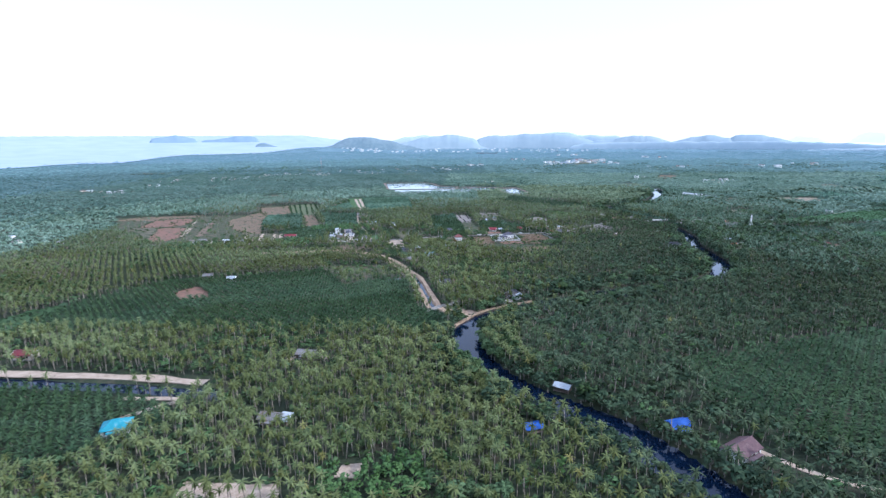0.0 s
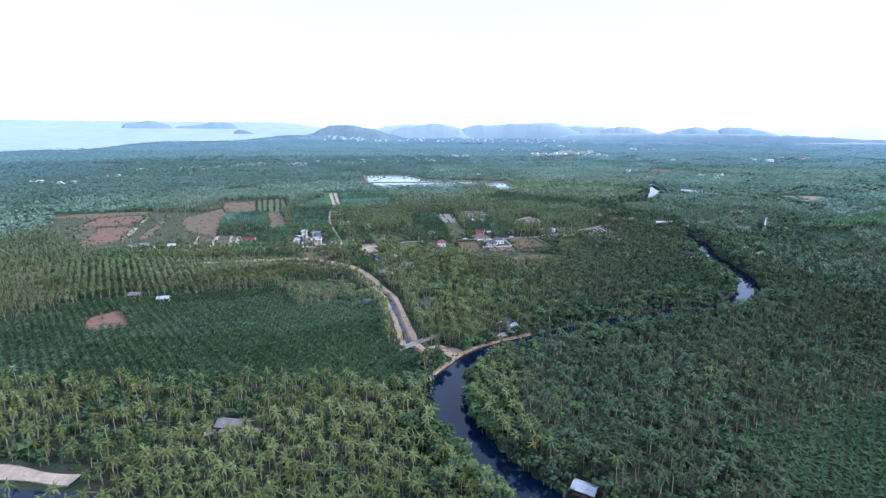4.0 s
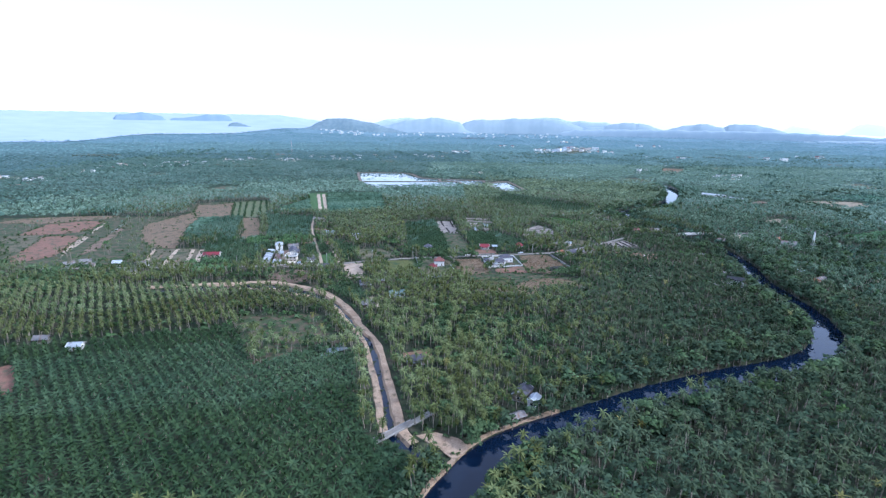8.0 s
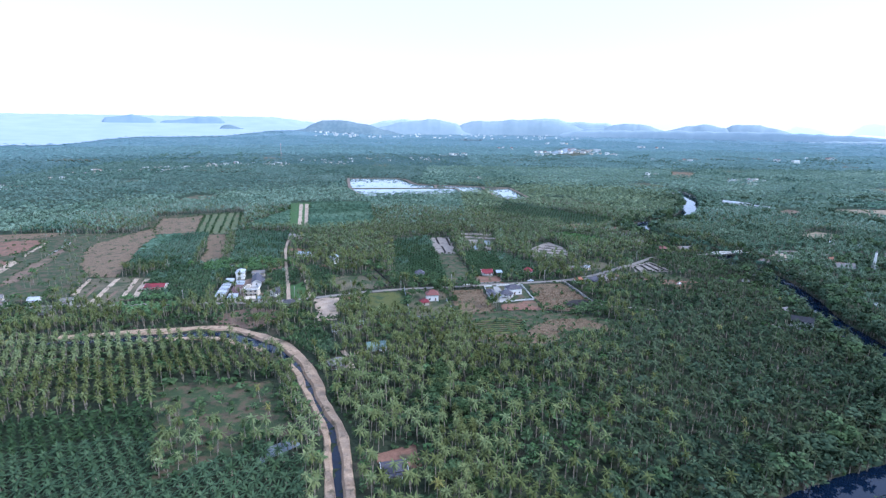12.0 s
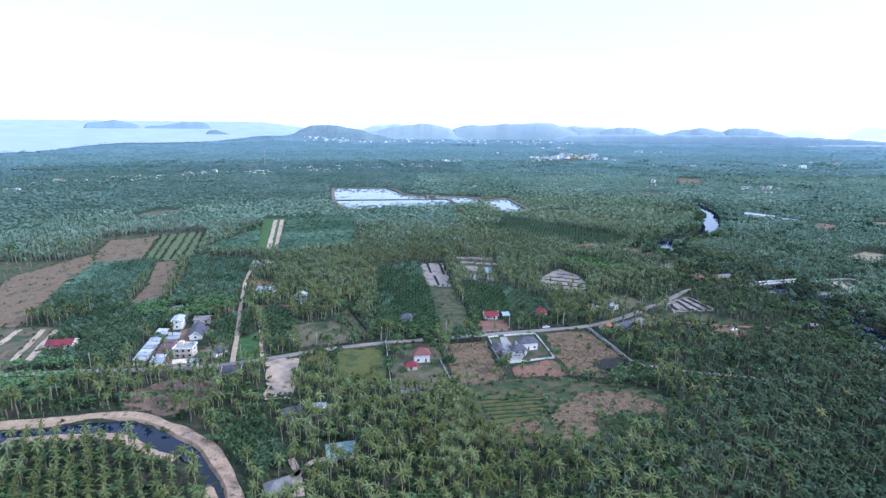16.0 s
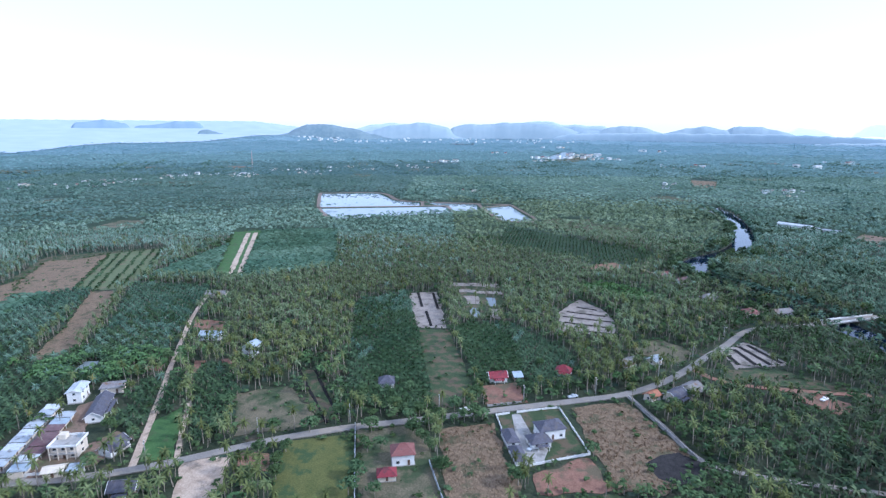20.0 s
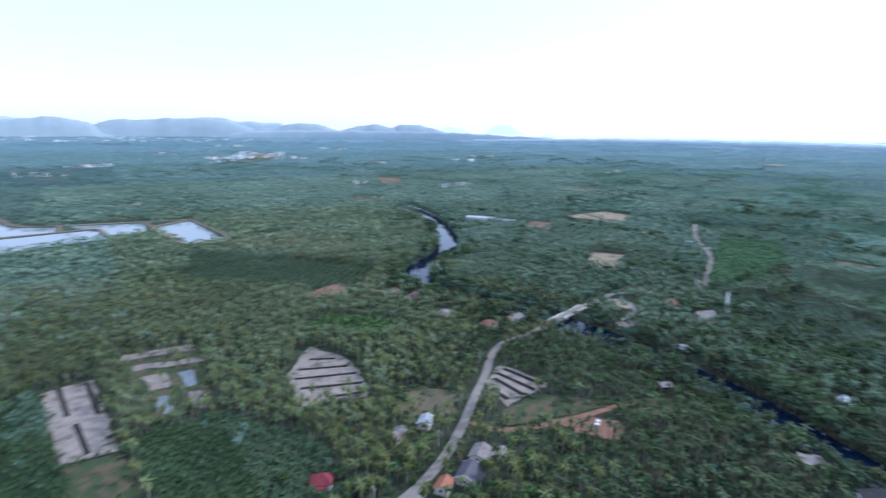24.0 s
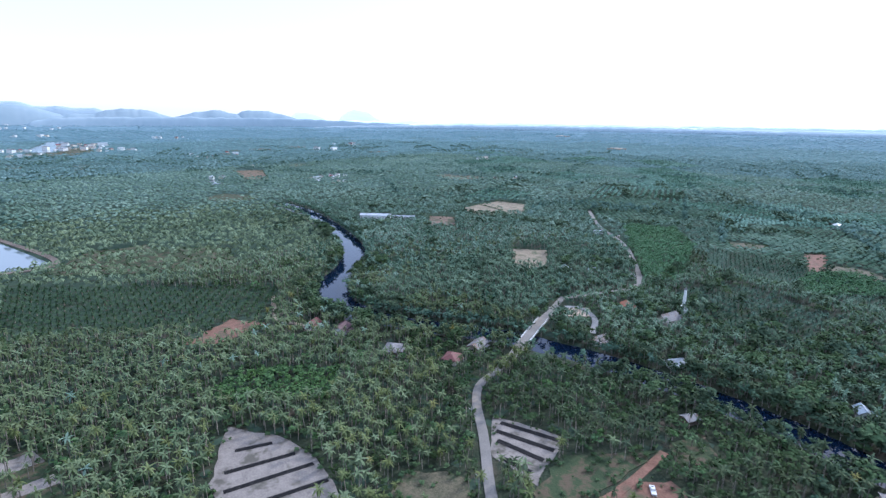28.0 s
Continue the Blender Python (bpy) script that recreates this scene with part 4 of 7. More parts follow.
def box(bm, x0, y0, z0, x1, y1, z1):
    v = [bm.verts.new((x, y, z)) for z in (z0, z1) for x, y in ((x0, y0), (x1, y0), (x1, y1), (x0, y1))]
    for f in ((3, 2, 1, 0), (4, 5, 6, 7), (0, 1, 5, 4), (1, 2, 6, 5), (2, 3, 7, 6), (3, 0, 4, 7)):
        bm.faces.new([v[k] for k in f])
    return bm


def boxed(x0, y0, z0, x1, y1, z1):
    return box(bmesh.new(), x0, y0, z0, x1, y1, z1)


def walls(w, d, h, t=0.2, bm=None, z=0.0):
    """Four walls with thickness; the gable ends are closed by the roof part."""
    bm = bm or bmesh.new()
    box(bm, -w / 2, -d / 2, z, w / 2, -d / 2 + t, h)
    box(bm, -w / 2, d / 2 - t, z, w / 2, d / 2, h)
    box(bm, -w / 2, -d / 2 + t, z, -w / 2 + t, d / 2 - t, h)
    box(bm, w / 2 - t, -d / 2 + t, z, w / 2, d / 2 - t, h)
    return bm


def roof(style, w, d, h, rise, over=0.6, t=0.14):
    """A roof over a w x d plan whose ridge runs along x: gable, hip or a single slope."""
    bm = bmesh.new()
    a, b = w / 2 + over, d / 2 + over
    drop = rise * over / (d / 2)
    if style == "shed":
        lo, hi = [(-a, -b, h), (a, -b, h), (a, b, h + rise), (-a, b, h + rise)], []
        top = [bm.verts.new((x, y, z + t)) for x, y, z in lo]
        bot = [bm.verts.new((x, y, z)) for x, y, z in lo]
        bm.faces.new(top), bm.faces.new(bot[::-1])
        for k in range(4):
            bm.faces.new((bot[k], bot[(k + 1) % 4], top[(k + 1) % 4], top[k]))
        return bm
    r = a if style == "gable" else max(a - b * 0.95, 0.05)
    for up in (0, t):
        pts = [(-a, -b, h - drop + up), (a, -b, h - drop + up), (a, b, h - drop + up), (-a, b, h - drop + up), (-r, 0, h + rise + up), (r, 0, h + rise + up)]
        v = [bm.verts.new(p) for p in pts]
        faces = [(0, 1, 5, 4), (2, 3, 4, 5)]
        if style != "gable":
            faces += [(1, 2, 5), (3, 0, 4)]
        for f in faces:
            bm.faces.new([v[k] for k in (f if up else f[::-1])])
        if up == 0:
            under = v
    rim = [(0, 1), (1, 2), (2, 3), (3, 0)] if style != "gable" else [(0, 1), (2, 3), (1, 5), (5, 2), (3, 4), (4, 0)]
    for i, j in rim:
        bm.faces.new((under[i], under[j], v[j], v[i]))
    return bm


def gable(s, w, d, h, rise, t=0.2):
    """The triangle of wall under one end of a gable roof."""
    bm = bmesh.new()
    x0, x1 = s * w / 2, s * (w / 2 - t)
    va = [bm.verts.new(p) for p in ((x0, -d / 2, h), (x0, d / 2, h), (x0, 0, h + rise))]
    vb = [bm.verts.new(p) for p in ((x1, -d / 2, h), (x1, d / 2, h), (x1, 0, h + rise))]
    bm.faces.new(va), bm.faces.new(vb[::-1])
    for k in range(3):
        bm.faces.new((va[k], vb[k], vb[(k + 1) % 3], va[(k + 1) % 3]))
    bmesh.ops.recalc_face_normals(bm, faces=bm.faces)
    return bm


def window(parent, x, y, z, w, h, face):
    """A framed window on a wall that looks along face ('x+', 'x-', 'y+', 'y-')."""
    s = 1 if face[1] == "+" else -1
    fr, gl = bmesh.new(), bmesh.new()
    if face[0] == "y":
        box(fr, x - w / 2 - 0.1, min(y, y + s * 0.06), z - 0.1, x + w / 2 + 0.1, max(y, y + s * 0.06), z + h + 0.1)
        box(gl, x - w / 2, min(y, y + s * 0.09), z, x + w / 2, max(y, y + s * 0.09), z + h)
    else:
        box(fr, min(x, x + s * 0.06), y - w / 2 - 0.1, z - 0.1, max(x, x + s * 0.06), y + w / 2 + 0.1, z + h + 0.1)
        box(gl, min(x, x + s * 0.09), y - w / 2, z, max(x, x + s * 0.09), y + w / 2, z + h)
    f = part("window", fr, "white", parent)
    part("pane", gl, "glass", f)


def house(x, y, turn, w, d, h, style, roof_mat, wall_mat, label, rise=1.6, name="house", porch=True):
    """A dwelling: walls, roof with overhang, a door, windows and a lean-to porch."""
    ob = thing(name, x, y, turn, label, "house")
    part("plinth", boxed(-w / 2 - 0.3, -d / 2 - 0.3, -0.1, w / 2 + 0.3, d / 2 + 0.3, 0.34), "concrete", ob)
    part("wall", walls(w, d, h, z=0.34), wall_mat, ob)
    if style == "gable":
        for s in (-1, 1):
            part("gable", gable(s, w, d, h, rise), wall_mat, ob)
    elif style == "shed":
        bm = bmesh.new()
        box(bm, -w / 2, d / 2 - 0.2, h, w / 2, d / 2, h + rise * 0.9)
        part("gable", bm, wall_mat, ob)
    part("roof", roof(style, w, d, h, rise), roof_mat, ob)
    if style == "gable":
        part("ridge_cap", boxed(-w / 2 - 0.6, -0.18, h + rise + 0.08, w / 2 + 0.6, 0.18, h + rise + 0.22), roof_mat, ob)
    if style == "hip" and w - d > 0.6:
        r = max(w / 2 + 0.6 - (d / 2 + 0.6) * 0.95, 0.05)
        part("ridge_cap", boxed(-r, -0.16, h + rise + 0.09, r, 0.16, h + rise + 0.2), roof_mat, ob)
    if style == "gable" and roof_mat in ("slate", "red_roof", "zinc"):
        drop = rise * 0.6 / (d / 2)
        for s in (-1, 1):
            for e in (-1, 1):
                bm = bmesh.new()
                x0, x1 = sorted((s * (w / 2 + 0.6), s * (w / 2 + 0.72)))
                v = [bm.verts.new((x, y, z)) for x in (x0, x1) for y, z in ((0, h + rise - 0.1), (0, h + rise + 0.2), (e * (d / 2 + 0.6), h - drop + 0.2), (e * (d / 2 + 0.6), h - drop - 0.1))]
                for f in ((0, 1, 2, 3), (7, 6, 5, 4), (0, 4, 5, 1), (1, 5, 6, 2), (2, 6, 7, 3), (3, 7, 4, 0)):
                    bm.faces.new([v[q] for q in f])
                bmesh.ops.recalc_face_normals(bm, faces=bm.faces)
                part("bargeboard", bm, "white", ob)
    n = max(1, int(w // 3.2))
    for k in range(n):
        wx = -w / 2 + (k + 0.5) * w / n
        for level in range(max(1, int((h + 0.3) // 2.8))):
            if k == n // 2 and level == 0:
                part("door", boxed(wx - 0.45, -d / 2 - 0.07, 0.34, wx + 0.45, -d / 2, 2.4), "door", ob)
            else:
                window(ob, wx, -d / 2, 1.2 + 2.9 * level, 1.2, 1.1, "y-")
            window(ob, wx, d / 2, 1.2 + 2.9 * level, 1.1, 1.0, "y+")
    for level in range(max(1, int((h + 0.3) // 2.8))):
        window(ob, w / 2, 0, 1.2 + 2.9 * level, 1.1, 1.0, "x+")
        window(ob, -w / 2, 0, 1.2 + 2.9 * level, 1.1, 1.0, "x-")
    if porch and w > 6:
        p = bmesh.new()
        box(p, -w * 0.3, -d / 2 - 2.4, 2.25, w * 0.3, -d / 2 - 0.62, 2.35)
        part("porch_roof", p, roof_mat, ob)
        for sx in (-1, 1):
            part("post", boxed(sx * w * 0.28 - 0.07, -d / 2 - 2.3, 0.0, sx * w * 0.28 + 0.07, -d / 2 - 2.16, 2.25), "white", ob)
    return ob


def hut(x, y, turn, w, d, h, style, roof_mat, label, wall_mat="timber", rise=1.0):
    """A small timber shed on posts with plank walls on three sides."""
    ob = thing("shed", x, y, turn, label, "shed")
    for sx in (-1, 1):
        for sy in (-1, 1):
            part("post", boxed(sx * (w / 2 - 0.1) - 0.09, sy * (d / 2 - 0.1) - 0.09, -0.2, sx * (w / 2 - 0.1) + 0.09, sy * (d / 2 - 0.1) + 0.09, h), "timber", ob)
    part("floor", boxed(-w / 2, -d / 2, 0.3, w / 2, d / 2, 0.42), "timber", ob)
    bm = bmesh.new()
    box(bm, -w / 2, d / 2 - 0.08, 0.42, w / 2, d / 2, h)
    box(bm, -w / 2, -d / 2, 0.42, -w / 2 + 0.08, d / 2 - 0.08, h)
    box(bm, w / 2 - 0.08, -d / 2, 0.42, w / 2, d / 2 - 0.08, h)
    part("wall", bm, wall_mat, ob)
    part("roof", roof(style, w, d, h, rise, 0.5, 0.07), roof_mat, ob)
    return ob


# x, y, turn, width, depth, wall height, roof style, roof, wall, label, rise
DWELLINGS = [
    (-11, 594, 8, 8, 6.4, 5.0, "hip", "brick_roof", "white", "two-storey white house with a brick-red hip roof", 2.4),
    (-16, 584, 8, 6, 4.2, 2.7, "hip", "red_roof", "cream", "small house with a bright red roof", 1.6),
    (-23, 653, 5, 6.8, 6.4, 2.9, "hip", "slate", "white", "white house with a dark hip roof among palms", 2.2),
    (31, 658.5, 8, 8.2, 5.6, 2.9, "gable", "red_roof", "white", "white house with a crimson gable roof", 1.8),
    (65, 665, -25, 6.8, 5.6, 2.9, "hip", "red_roof", "white", "white house with a crimson roof behind palms", 2.2),
    (111, 640.5, 35, 9, 6.5, 3.0, "gable", "slate", "cream", "grey-roofed house near the road junction", 1.8),
    (100, 640, 35, 6, 4.5, 2.8, "gable", "orange_roof", "cream", "low house with a faded orange roof", 1.3),
    (122, 648, 35, 8, 6, 2.8, "gable", "rust", "cream", "house with a weathered grey sheet roof", 1.4),
    (116, 678, 40, 6.5, 5, 2.8, "gable", "zinc", "cream", "small house with a pale sheet roof", 1.2),
    (101, 676, 30, 8, 4.5, 2.7, "gable", "rust", "timber", "small house with a grey sheet roof by the road", 1.2),
    (-122, 600, 75, 8.5, 5.8, 2.7, "gable", "slate", "white", "house with a dark brown gable roof and white trim", 2.0),
    (-104, 576, 10, 8, 6, 3.0, "gable", "slate", "timber", "dark-roofed timber house beside the road", 1.8),
    (-145, 628, 108, 19, 6.2, 3.0, "gable", "slate", "white", "long white house with a blue-grey gable roof", 2.0),
    (36, 369.5, 60, 5.5, 3.6, 3.4, "gable", "zinc", "white", "white riverside house with a pale sheet roof", 1.0),
    (32, 376, 60, 9, 5.5, 3.4, "gable", "slate", "timber", "dark-roofed house behind palms on the river", 1.6),
    (-18, 408, 15, 8, 5.5, 2.8, "gable", "slate", "timber", "house with a dark grey roof beside the canal", 1.5),
    (-38, 511, 15, 10, 6.5, 3.0, "gable", "green_sheet", "white", "house with a weathered grey-green sheet roof in the grove", 1.5),
    (-64, 537, 20, 8, 6, 2.8, "hip", "slate", "white", "white house with a dark hip roof in the grove", 1.9),
    (-53, 541, 10, 5, 3.4, 2.7, "shed", "zinc", "timber", "low shed house with a pale sheet roof", 0.7),
    (-55, 490, 30, 8, 6, 2.8, "hip", "rust", "timber", "old house with a brown-grey hip roof and a sandy yard", 1.8),
    (-141, 187, 25, 10, 8, 3.0, "hip", "teal", "white", "white house with a bright teal roof", 2.2),
    (-81, 196, -10, 9, 6, 2.7, "gable", "rust", "timber", "grey-roofed timber house under palms", 1.4),
    (-238, 256, 0, 10, 6, 3.0, "gable", "red_roof", "cream", "house with a bright red roof", 1.6),
    (100, 179, 35, 13, 8, 3.2, "gable", "maroon_roof", "white", "long house with a maroon sheet roof by the river", 2.2),
    (84, 196, 20, 8, 6, 2.8, "gable", "blue_roof", "timber", "riverside house with a deep blue roof", 1.4),
    (216, 552, -30, 11, 8, 5.4, "shed", "dark_roof", "white", "two-storey modern house with a dark flat roof", 0.6),
    (346, 715, 30, 9, 7, 3.0, "gable", "orange_roof", "cream", "house with a faded orange roof across the river", 1.6),
    (338, 686, -20, 13, 8, 4.0, "gable", "rust", "cream", "large temple hall with a grey roof", 3.2),
    (209, 753, 20, 9, 7, 3.0, "hip", "brick_roof", "cream", "small house with a faded red hip roof", 1.8),
    (230, 752, 10, 12, 7, 3.0, "gable", "rust", "timber", "riverside house with a grey roof", 1.8),
    (196, 783, 30, 11, 8, 3.0, "hip", "rust", "timber", "old grey-roofed house in the trees", 1.8),
    (195, 824, 25, 10, 7, 3.2, "gable", "maroon_roof", "white", "house with a dull maroon roof near the river bend", 2.0),
    (188, 842, 25, 9, 6, 3.0, "gable", "brick_roof", "white", "house with a faded brick-red roof near the river bend", 1.8),
    (282, 706, -20, 10, 5, 2.9, "gable", "rust", "cream", "riverside house with a pale grey roof", 1.5),
    (281, 664, -35, 8, 4.6, 2.9, "gable", "zinc", "white", "riverside house with a white roof", 1.5),
    (281, 561, 20, 10, 7, 3.0, "hip", "orange_roof", "cream", "house with an orange roof and a pale yard", 1.8),
    (292, 568, 20, 6, 4.4, 2.8, "gable", "rust", "white", "small pale-roofed house in palms", 1.2),
    (287, 588, 20, 7, 4.6, 2.9, "gable", "pale_blue", "white", "house with a grey-blue roof in palms", 1.5),
    (-131, 710, 0, 12, 7, 3.0, "gable", "pale_blue", "white", "house with pale blue sheet roofs", 1.5),
    (-100, 688, 80, 9, 6, 5.4, "gable", "pale_blue", "white", "narrow two-storey house with a pale roof", 1.5),
    (-211, 608, 10, 13, 7, 3.0, "gable", "red_roof", "cream", "house with a long red roof by the plantation", 1.5),
    (-196, 415, 10, 6, 5, 2.8, "gable", "zinc", "white", "small house with a bright sheet roof", 1.2),
    (-220, 423, 10, 7, 4, 2.6, "gable", "rust", "timber", "low grey-roofed house in a plantation", 1.3),
    (-85, 262, -8, 12, 6, 2.8, "gable", "rust", "timber", "old grey-roofed house in the coconut grove", 1.4),
    (-274, 575, 10, 6, 4.4, 3.0, "gable", "zinc", "white", "pale-roofed house in the trees", 1.4),
    (-250, 553, 10, 8, 6, 3.0, "gable", "rust", "cream", "grey-roofed house in the trees", 1.4),
    (380, 566, 20, 8, 6, 3.0, "hip", "red_roof", "white", "white house with a red roof in a bare yard", 1.6),
    (584, 576, 10, 12, 8, 3.4, "gable", "zinc", "white", "white farm house at a field corner", 1.6),
    (781, 635, 0, 14, 9, 3.4, "gable", "zinc", "white", "pale-roofed house in the plantation", 1.6),
    (397, 788, 25, 9, 6, 3.0, "gable", "zinc", "cream", "small pale-roofed house in trees", 1.4),
    (411, 770, 25, 9, 6, 3.0, "gable", "pale_blue", "cream", "house with a pale blue roof in trees", 1.4),
    (444, 1066, -52, 36, 9, 4.4, "gable", "zinc", "white", "long white farm shed near the river", 1.4),
    (466, 1040, -52, 26, 6, 3.0, "gable", "zinc", "white", "low long white farm shed", 0.9),
    (-252, 574, 20, 7, 4.6, 3.0, "gable", "rust", "white", "white house at the plantation edge", 1.4),
    (-302, 577, 30, 8, 5, 3.0, "gable", "rust", "cream", "grey-roofed house at the plantation edge", 1.4),
    (-310, 569, 50, 7, 4.6, 3.0, "gable", "rust", "white", "pale-roofed farm house by a track", 1.4),
    (-290, 566, 10, 7, 5, 3.0, "gable", "rust", "cream", "small grey-roofed house by a track", 1.3),
    (-160, 787, 0, 14, 7, 3.0, "gable", "rust", "cream", "farm house with a grey roof", 1.5),
]
SHEDS = [
    (44, 228, -30, 7, 5, 2.6, "gable", "zinc", "riverside shed with a pale sheet roof"),
    (26, 193, 20, 7, 5, 2.4, "gable", "blue_roof", "shed covered with a blue tarpaulin"),
    (-75, 195, -10, 4, 5, 2.5, "shed", "zinc", "lean-to with a bright sheet roof"),
    (27, 357, 35, 7, 4, 2.4, "gable", "rust", "boat shed at the river bank"),
    (232, 643, -30, 6, 5, 2.6, "gable", "rust", "grey-roofed shed at the grove edge"),
    (225, 577, -30, 8, 5, 2.6, "gable", "rust", "timber shed with a grey roof"),
    (223, 578, 20, 5, 4, 2.4, "shed", "rust", "small timber lean-to shed"),
    (129, 644, 40, 5, 4, 2.4, "gable", "rust", "small grey shed by the road"),
    (41, 659, 8, 4, 4, 2.4, "shed", "pale_blue", "pale blue carport beside a house"),
]
DWELLINGS += [
    (-161.5, 639, 104, 9, 5.6, 5.6, "gable", "zinc", "white", "tall two-storey white block with a pale roof", 0.9),
    (-134, 585, 14, 6, 4, 2.8, "gable", "cream", "cream", "small cream annexe at the road", 0.9),
    (-127, 586, 14, 4, 3, 2.6, "shed", "pale_blue", "white", "small kiosk with a pale roof", 0.4),
    (47, 611, 14, 10.5, 7, 4.8, "hip", "slate", "white", "two-storey white villa with a slate-grey hip roof", 2.0),
    (41.5, 604.5, 14, 8, 6, 3.0, "hip", "slate", "white", "single-storey villa wing with a slate-grey roof", 1.9),
    (30.6, 607, 100, 9, 4.4, 2.6, "hip", "slate", "white", "villa garage with a slate-grey roof", 1.2),
    (32.2, 595.5, 100, 9, 4.0, 2.6, "hip", "slate", "white", "villa outbuilding with a slate-grey roof", 1.2),
    (-150, 646, 14, 9, 5, 3.0, "shed", "rust", "cream", "low grey-roofed workshop behind the rows", 0.6),
]
COMPOUNDS = [(44, 612, 22), (-178, 671, 8), (-164, 628, 9), (-160, 607, 10), (-152, 592, 9), (-143, 612, 11), (-147, 632, 10), (-138, 594, 9)]


def flat_house(x, y, turn, w, d, h, label):
    """A two-storey flat-roofed block with a parapet, floor bands, columns and a roof hut."""
    ob = thing("flat_house", x, y, turn, label, "house")
    part("plinth", boxed(-w / 2 - 0.3, -d / 2 - 0.3, -0.1, w / 2 + 0.3, d / 2 + 0.3, 0.34), "concrete", ob)
    part("wall", walls(w, d, h, z=0.34), "cream", ob)
    part("roof_slab", boxed(-w / 2 - 0.5, -d / 2 - 0.9, h, w / 2 + 0.5, d / 2 + 0.5, h + 0.2), "concrete", ob)
    part("balcony", boxed(-w / 2, -d / 2 - 1.3, h / 2, w / 2, -d / 2 - 0.01, h / 2 + 0.16), "concrete", ob)
    for x0, y0, x1, y1 in ((-w / 2 - 0.5, -d / 2 - 0.9, w / 2 + 0.5, -d / 2 - 0.7), (-w / 2 - 0.5, d / 2 + 0.3, w / 2 + 0.5, d / 2 + 0.5), (-w / 2 - 0.5, -d / 2 - 0.68, -w / 2 - 0.3, d / 2 + 0.28), (w / 2 + 0.3, -d / 2 - 0.68, w / 2 + 0.5, d / 2 + 0.28)):
        part("parapet", boxed(x0, y0, h + 0.2, x1, y1, h + 0.95), "white", ob)
    part("roof_hut", boxed(-w / 2 + 0.6, d / 2 - 2.6, h + 0.2, -w / 2 + 3.2, d / 2 - 0.1, h + 2.1), "cream", ob)
    part("water_tank", boxed(w / 2 - 2.2, d / 2 - 1.8, h + 0.2, w / 2 - 0.9, d / 2 - 0.5, h + 1.5), "zinc", ob)
    for k in range(4):
        px_ = -w / 2 + 0.15 + (w - 0.3) * k / 3
        part("column", boxed(px_ - 0.13, -d / 2 - 1.25, 0.0, px_ + 0.13, -d / 2 - 0.99, h), "cream", ob)
    for level in range(2):
        for k in range(3):
            wx_ = -w / 2 + (k + 0.5) * w / 3
            if level == 0 and k == 1:
                part("door", boxed(wx_ - 0.5, -d / 2 - 0.07, 0.34, wx_ + 0.5, -d / 2, 2.4), "door", ob)
            else:
                window(ob, wx_, -d / 2, 1.1 + 2.6 * level, 1.2, 1.1, "y-")
            window(ob, wx_, d / 2, 1.1 + 2.6 * level, 1.1, 1.0, "y+")
        window(ob, w / 2, 0, 1.1 + 2.6 * level, 1.2, 1.0, "x+")
        window(ob, -w / 2, 0, 1.1 + 2.6 * level, 1.2, 1.0, "x-")
    return ob


flat_house(-137.5, 598, 6, 9.2, 7.2, 5.2, "two-storey flat-roofed cream house with a white parapet")
# distant villages: centre x, y, spread, count, size
VILLAGES = [(x, y, 30, 7, 0.9) for x, y in ((-813, 1407), (-788, 1468), (-721, 1462), (-721, 1516), (-693, 1592), (-649, 1649), (-644, 1686), (-607, 1667), (-608, 1744), (-532, 1750), (-478, 1699), (-469, 1755), (-424, 1905), (-393, 1878), (-333, 1792), (-325, 1856), (-296, 1992), (-230, 1944), (-120, 2009), (-98, 2069), (-52, 2015), (-11, 2283))]
VILLAGES += [(560, 2530, 55, 14, 1.5), (610, 2440, 45, 9, 1.4), (353, 2334, 40, 6, 1.3), (719, 2031, 30, 5, 1.1), (644, 1726, 24, 5, 1.0), (620, 3350, 70, 6, 1.8), (-864, 1180, 24, 6, 1.3), (-790, 1146, 22, 5, 1.2), (-788, 1314, 22, 5, 0.9), (-823, 1500, 40, 6, 0.9), (-720, 1570, 40, 6, 0.9), (27, 2288, 30, 8, 1.5), (58, 1436, 14, 2, 1.2), (287, 2855, 40, 3, 2.2), (408, 2501, 40, 4, 2.0),
             (600, 2731, 70, 8, 1.9), (660, 2680, 60, 6, 1.8), (530, 2560, 50, 5, 1.7), (754, 2092, 50, 5, 1.5), (493, 1558, 14, 3, 1.2), (653, 1448, 26, 5, 1.1), (691, 1427, 26, 5, 1.1), (610, 1380, 26, 4, 1.0),
             (1044, 3046, 60, 5, 2.2), (1136, 2070, 30, 3, 1.8), (533, 817, 16, 3, 0.6), (417, 749, 14, 2, 0.55), (-500, 570, 40, 4, 0.8), (1400, 2300, 40, 4, 1.8), (1250, 1500, 30, 3, 1.4), (900, 1180, 24, 3, 1.1)]
far_rnd = random.Random(77)
FAR_SPOTS = []
for px_, py_, spread, n, size in VILLAGES:
    for _ in range(n):
        FAR_SPOTS.append((px_ + far_rnd.uniform(-spread, spread) * 1.3, py_ + far_rnd.uniform(-spread, spread) * 0.8, size * far_rnd.uniform(0.6, 1.15)))
        HOUSES.append((*FAR_SPOTS[-1][:2], 9 * FAR_SPOTS[-1][2]))
for row in DWELLINGS:
    HOUSES.append((row[0], row[1], max(row[3], row[4]) / 2 + 2.5))
for row in SHEDS:
    HOUSES.append((row[0], row[1], max(row[3], row[4]) / 2 + 2.6))
HOUSES += [(248, 722, 7), (251, 708, 7), (252, 694, 6), (258, 730, 8), (276, 736, 7), (294, 742, 6)]
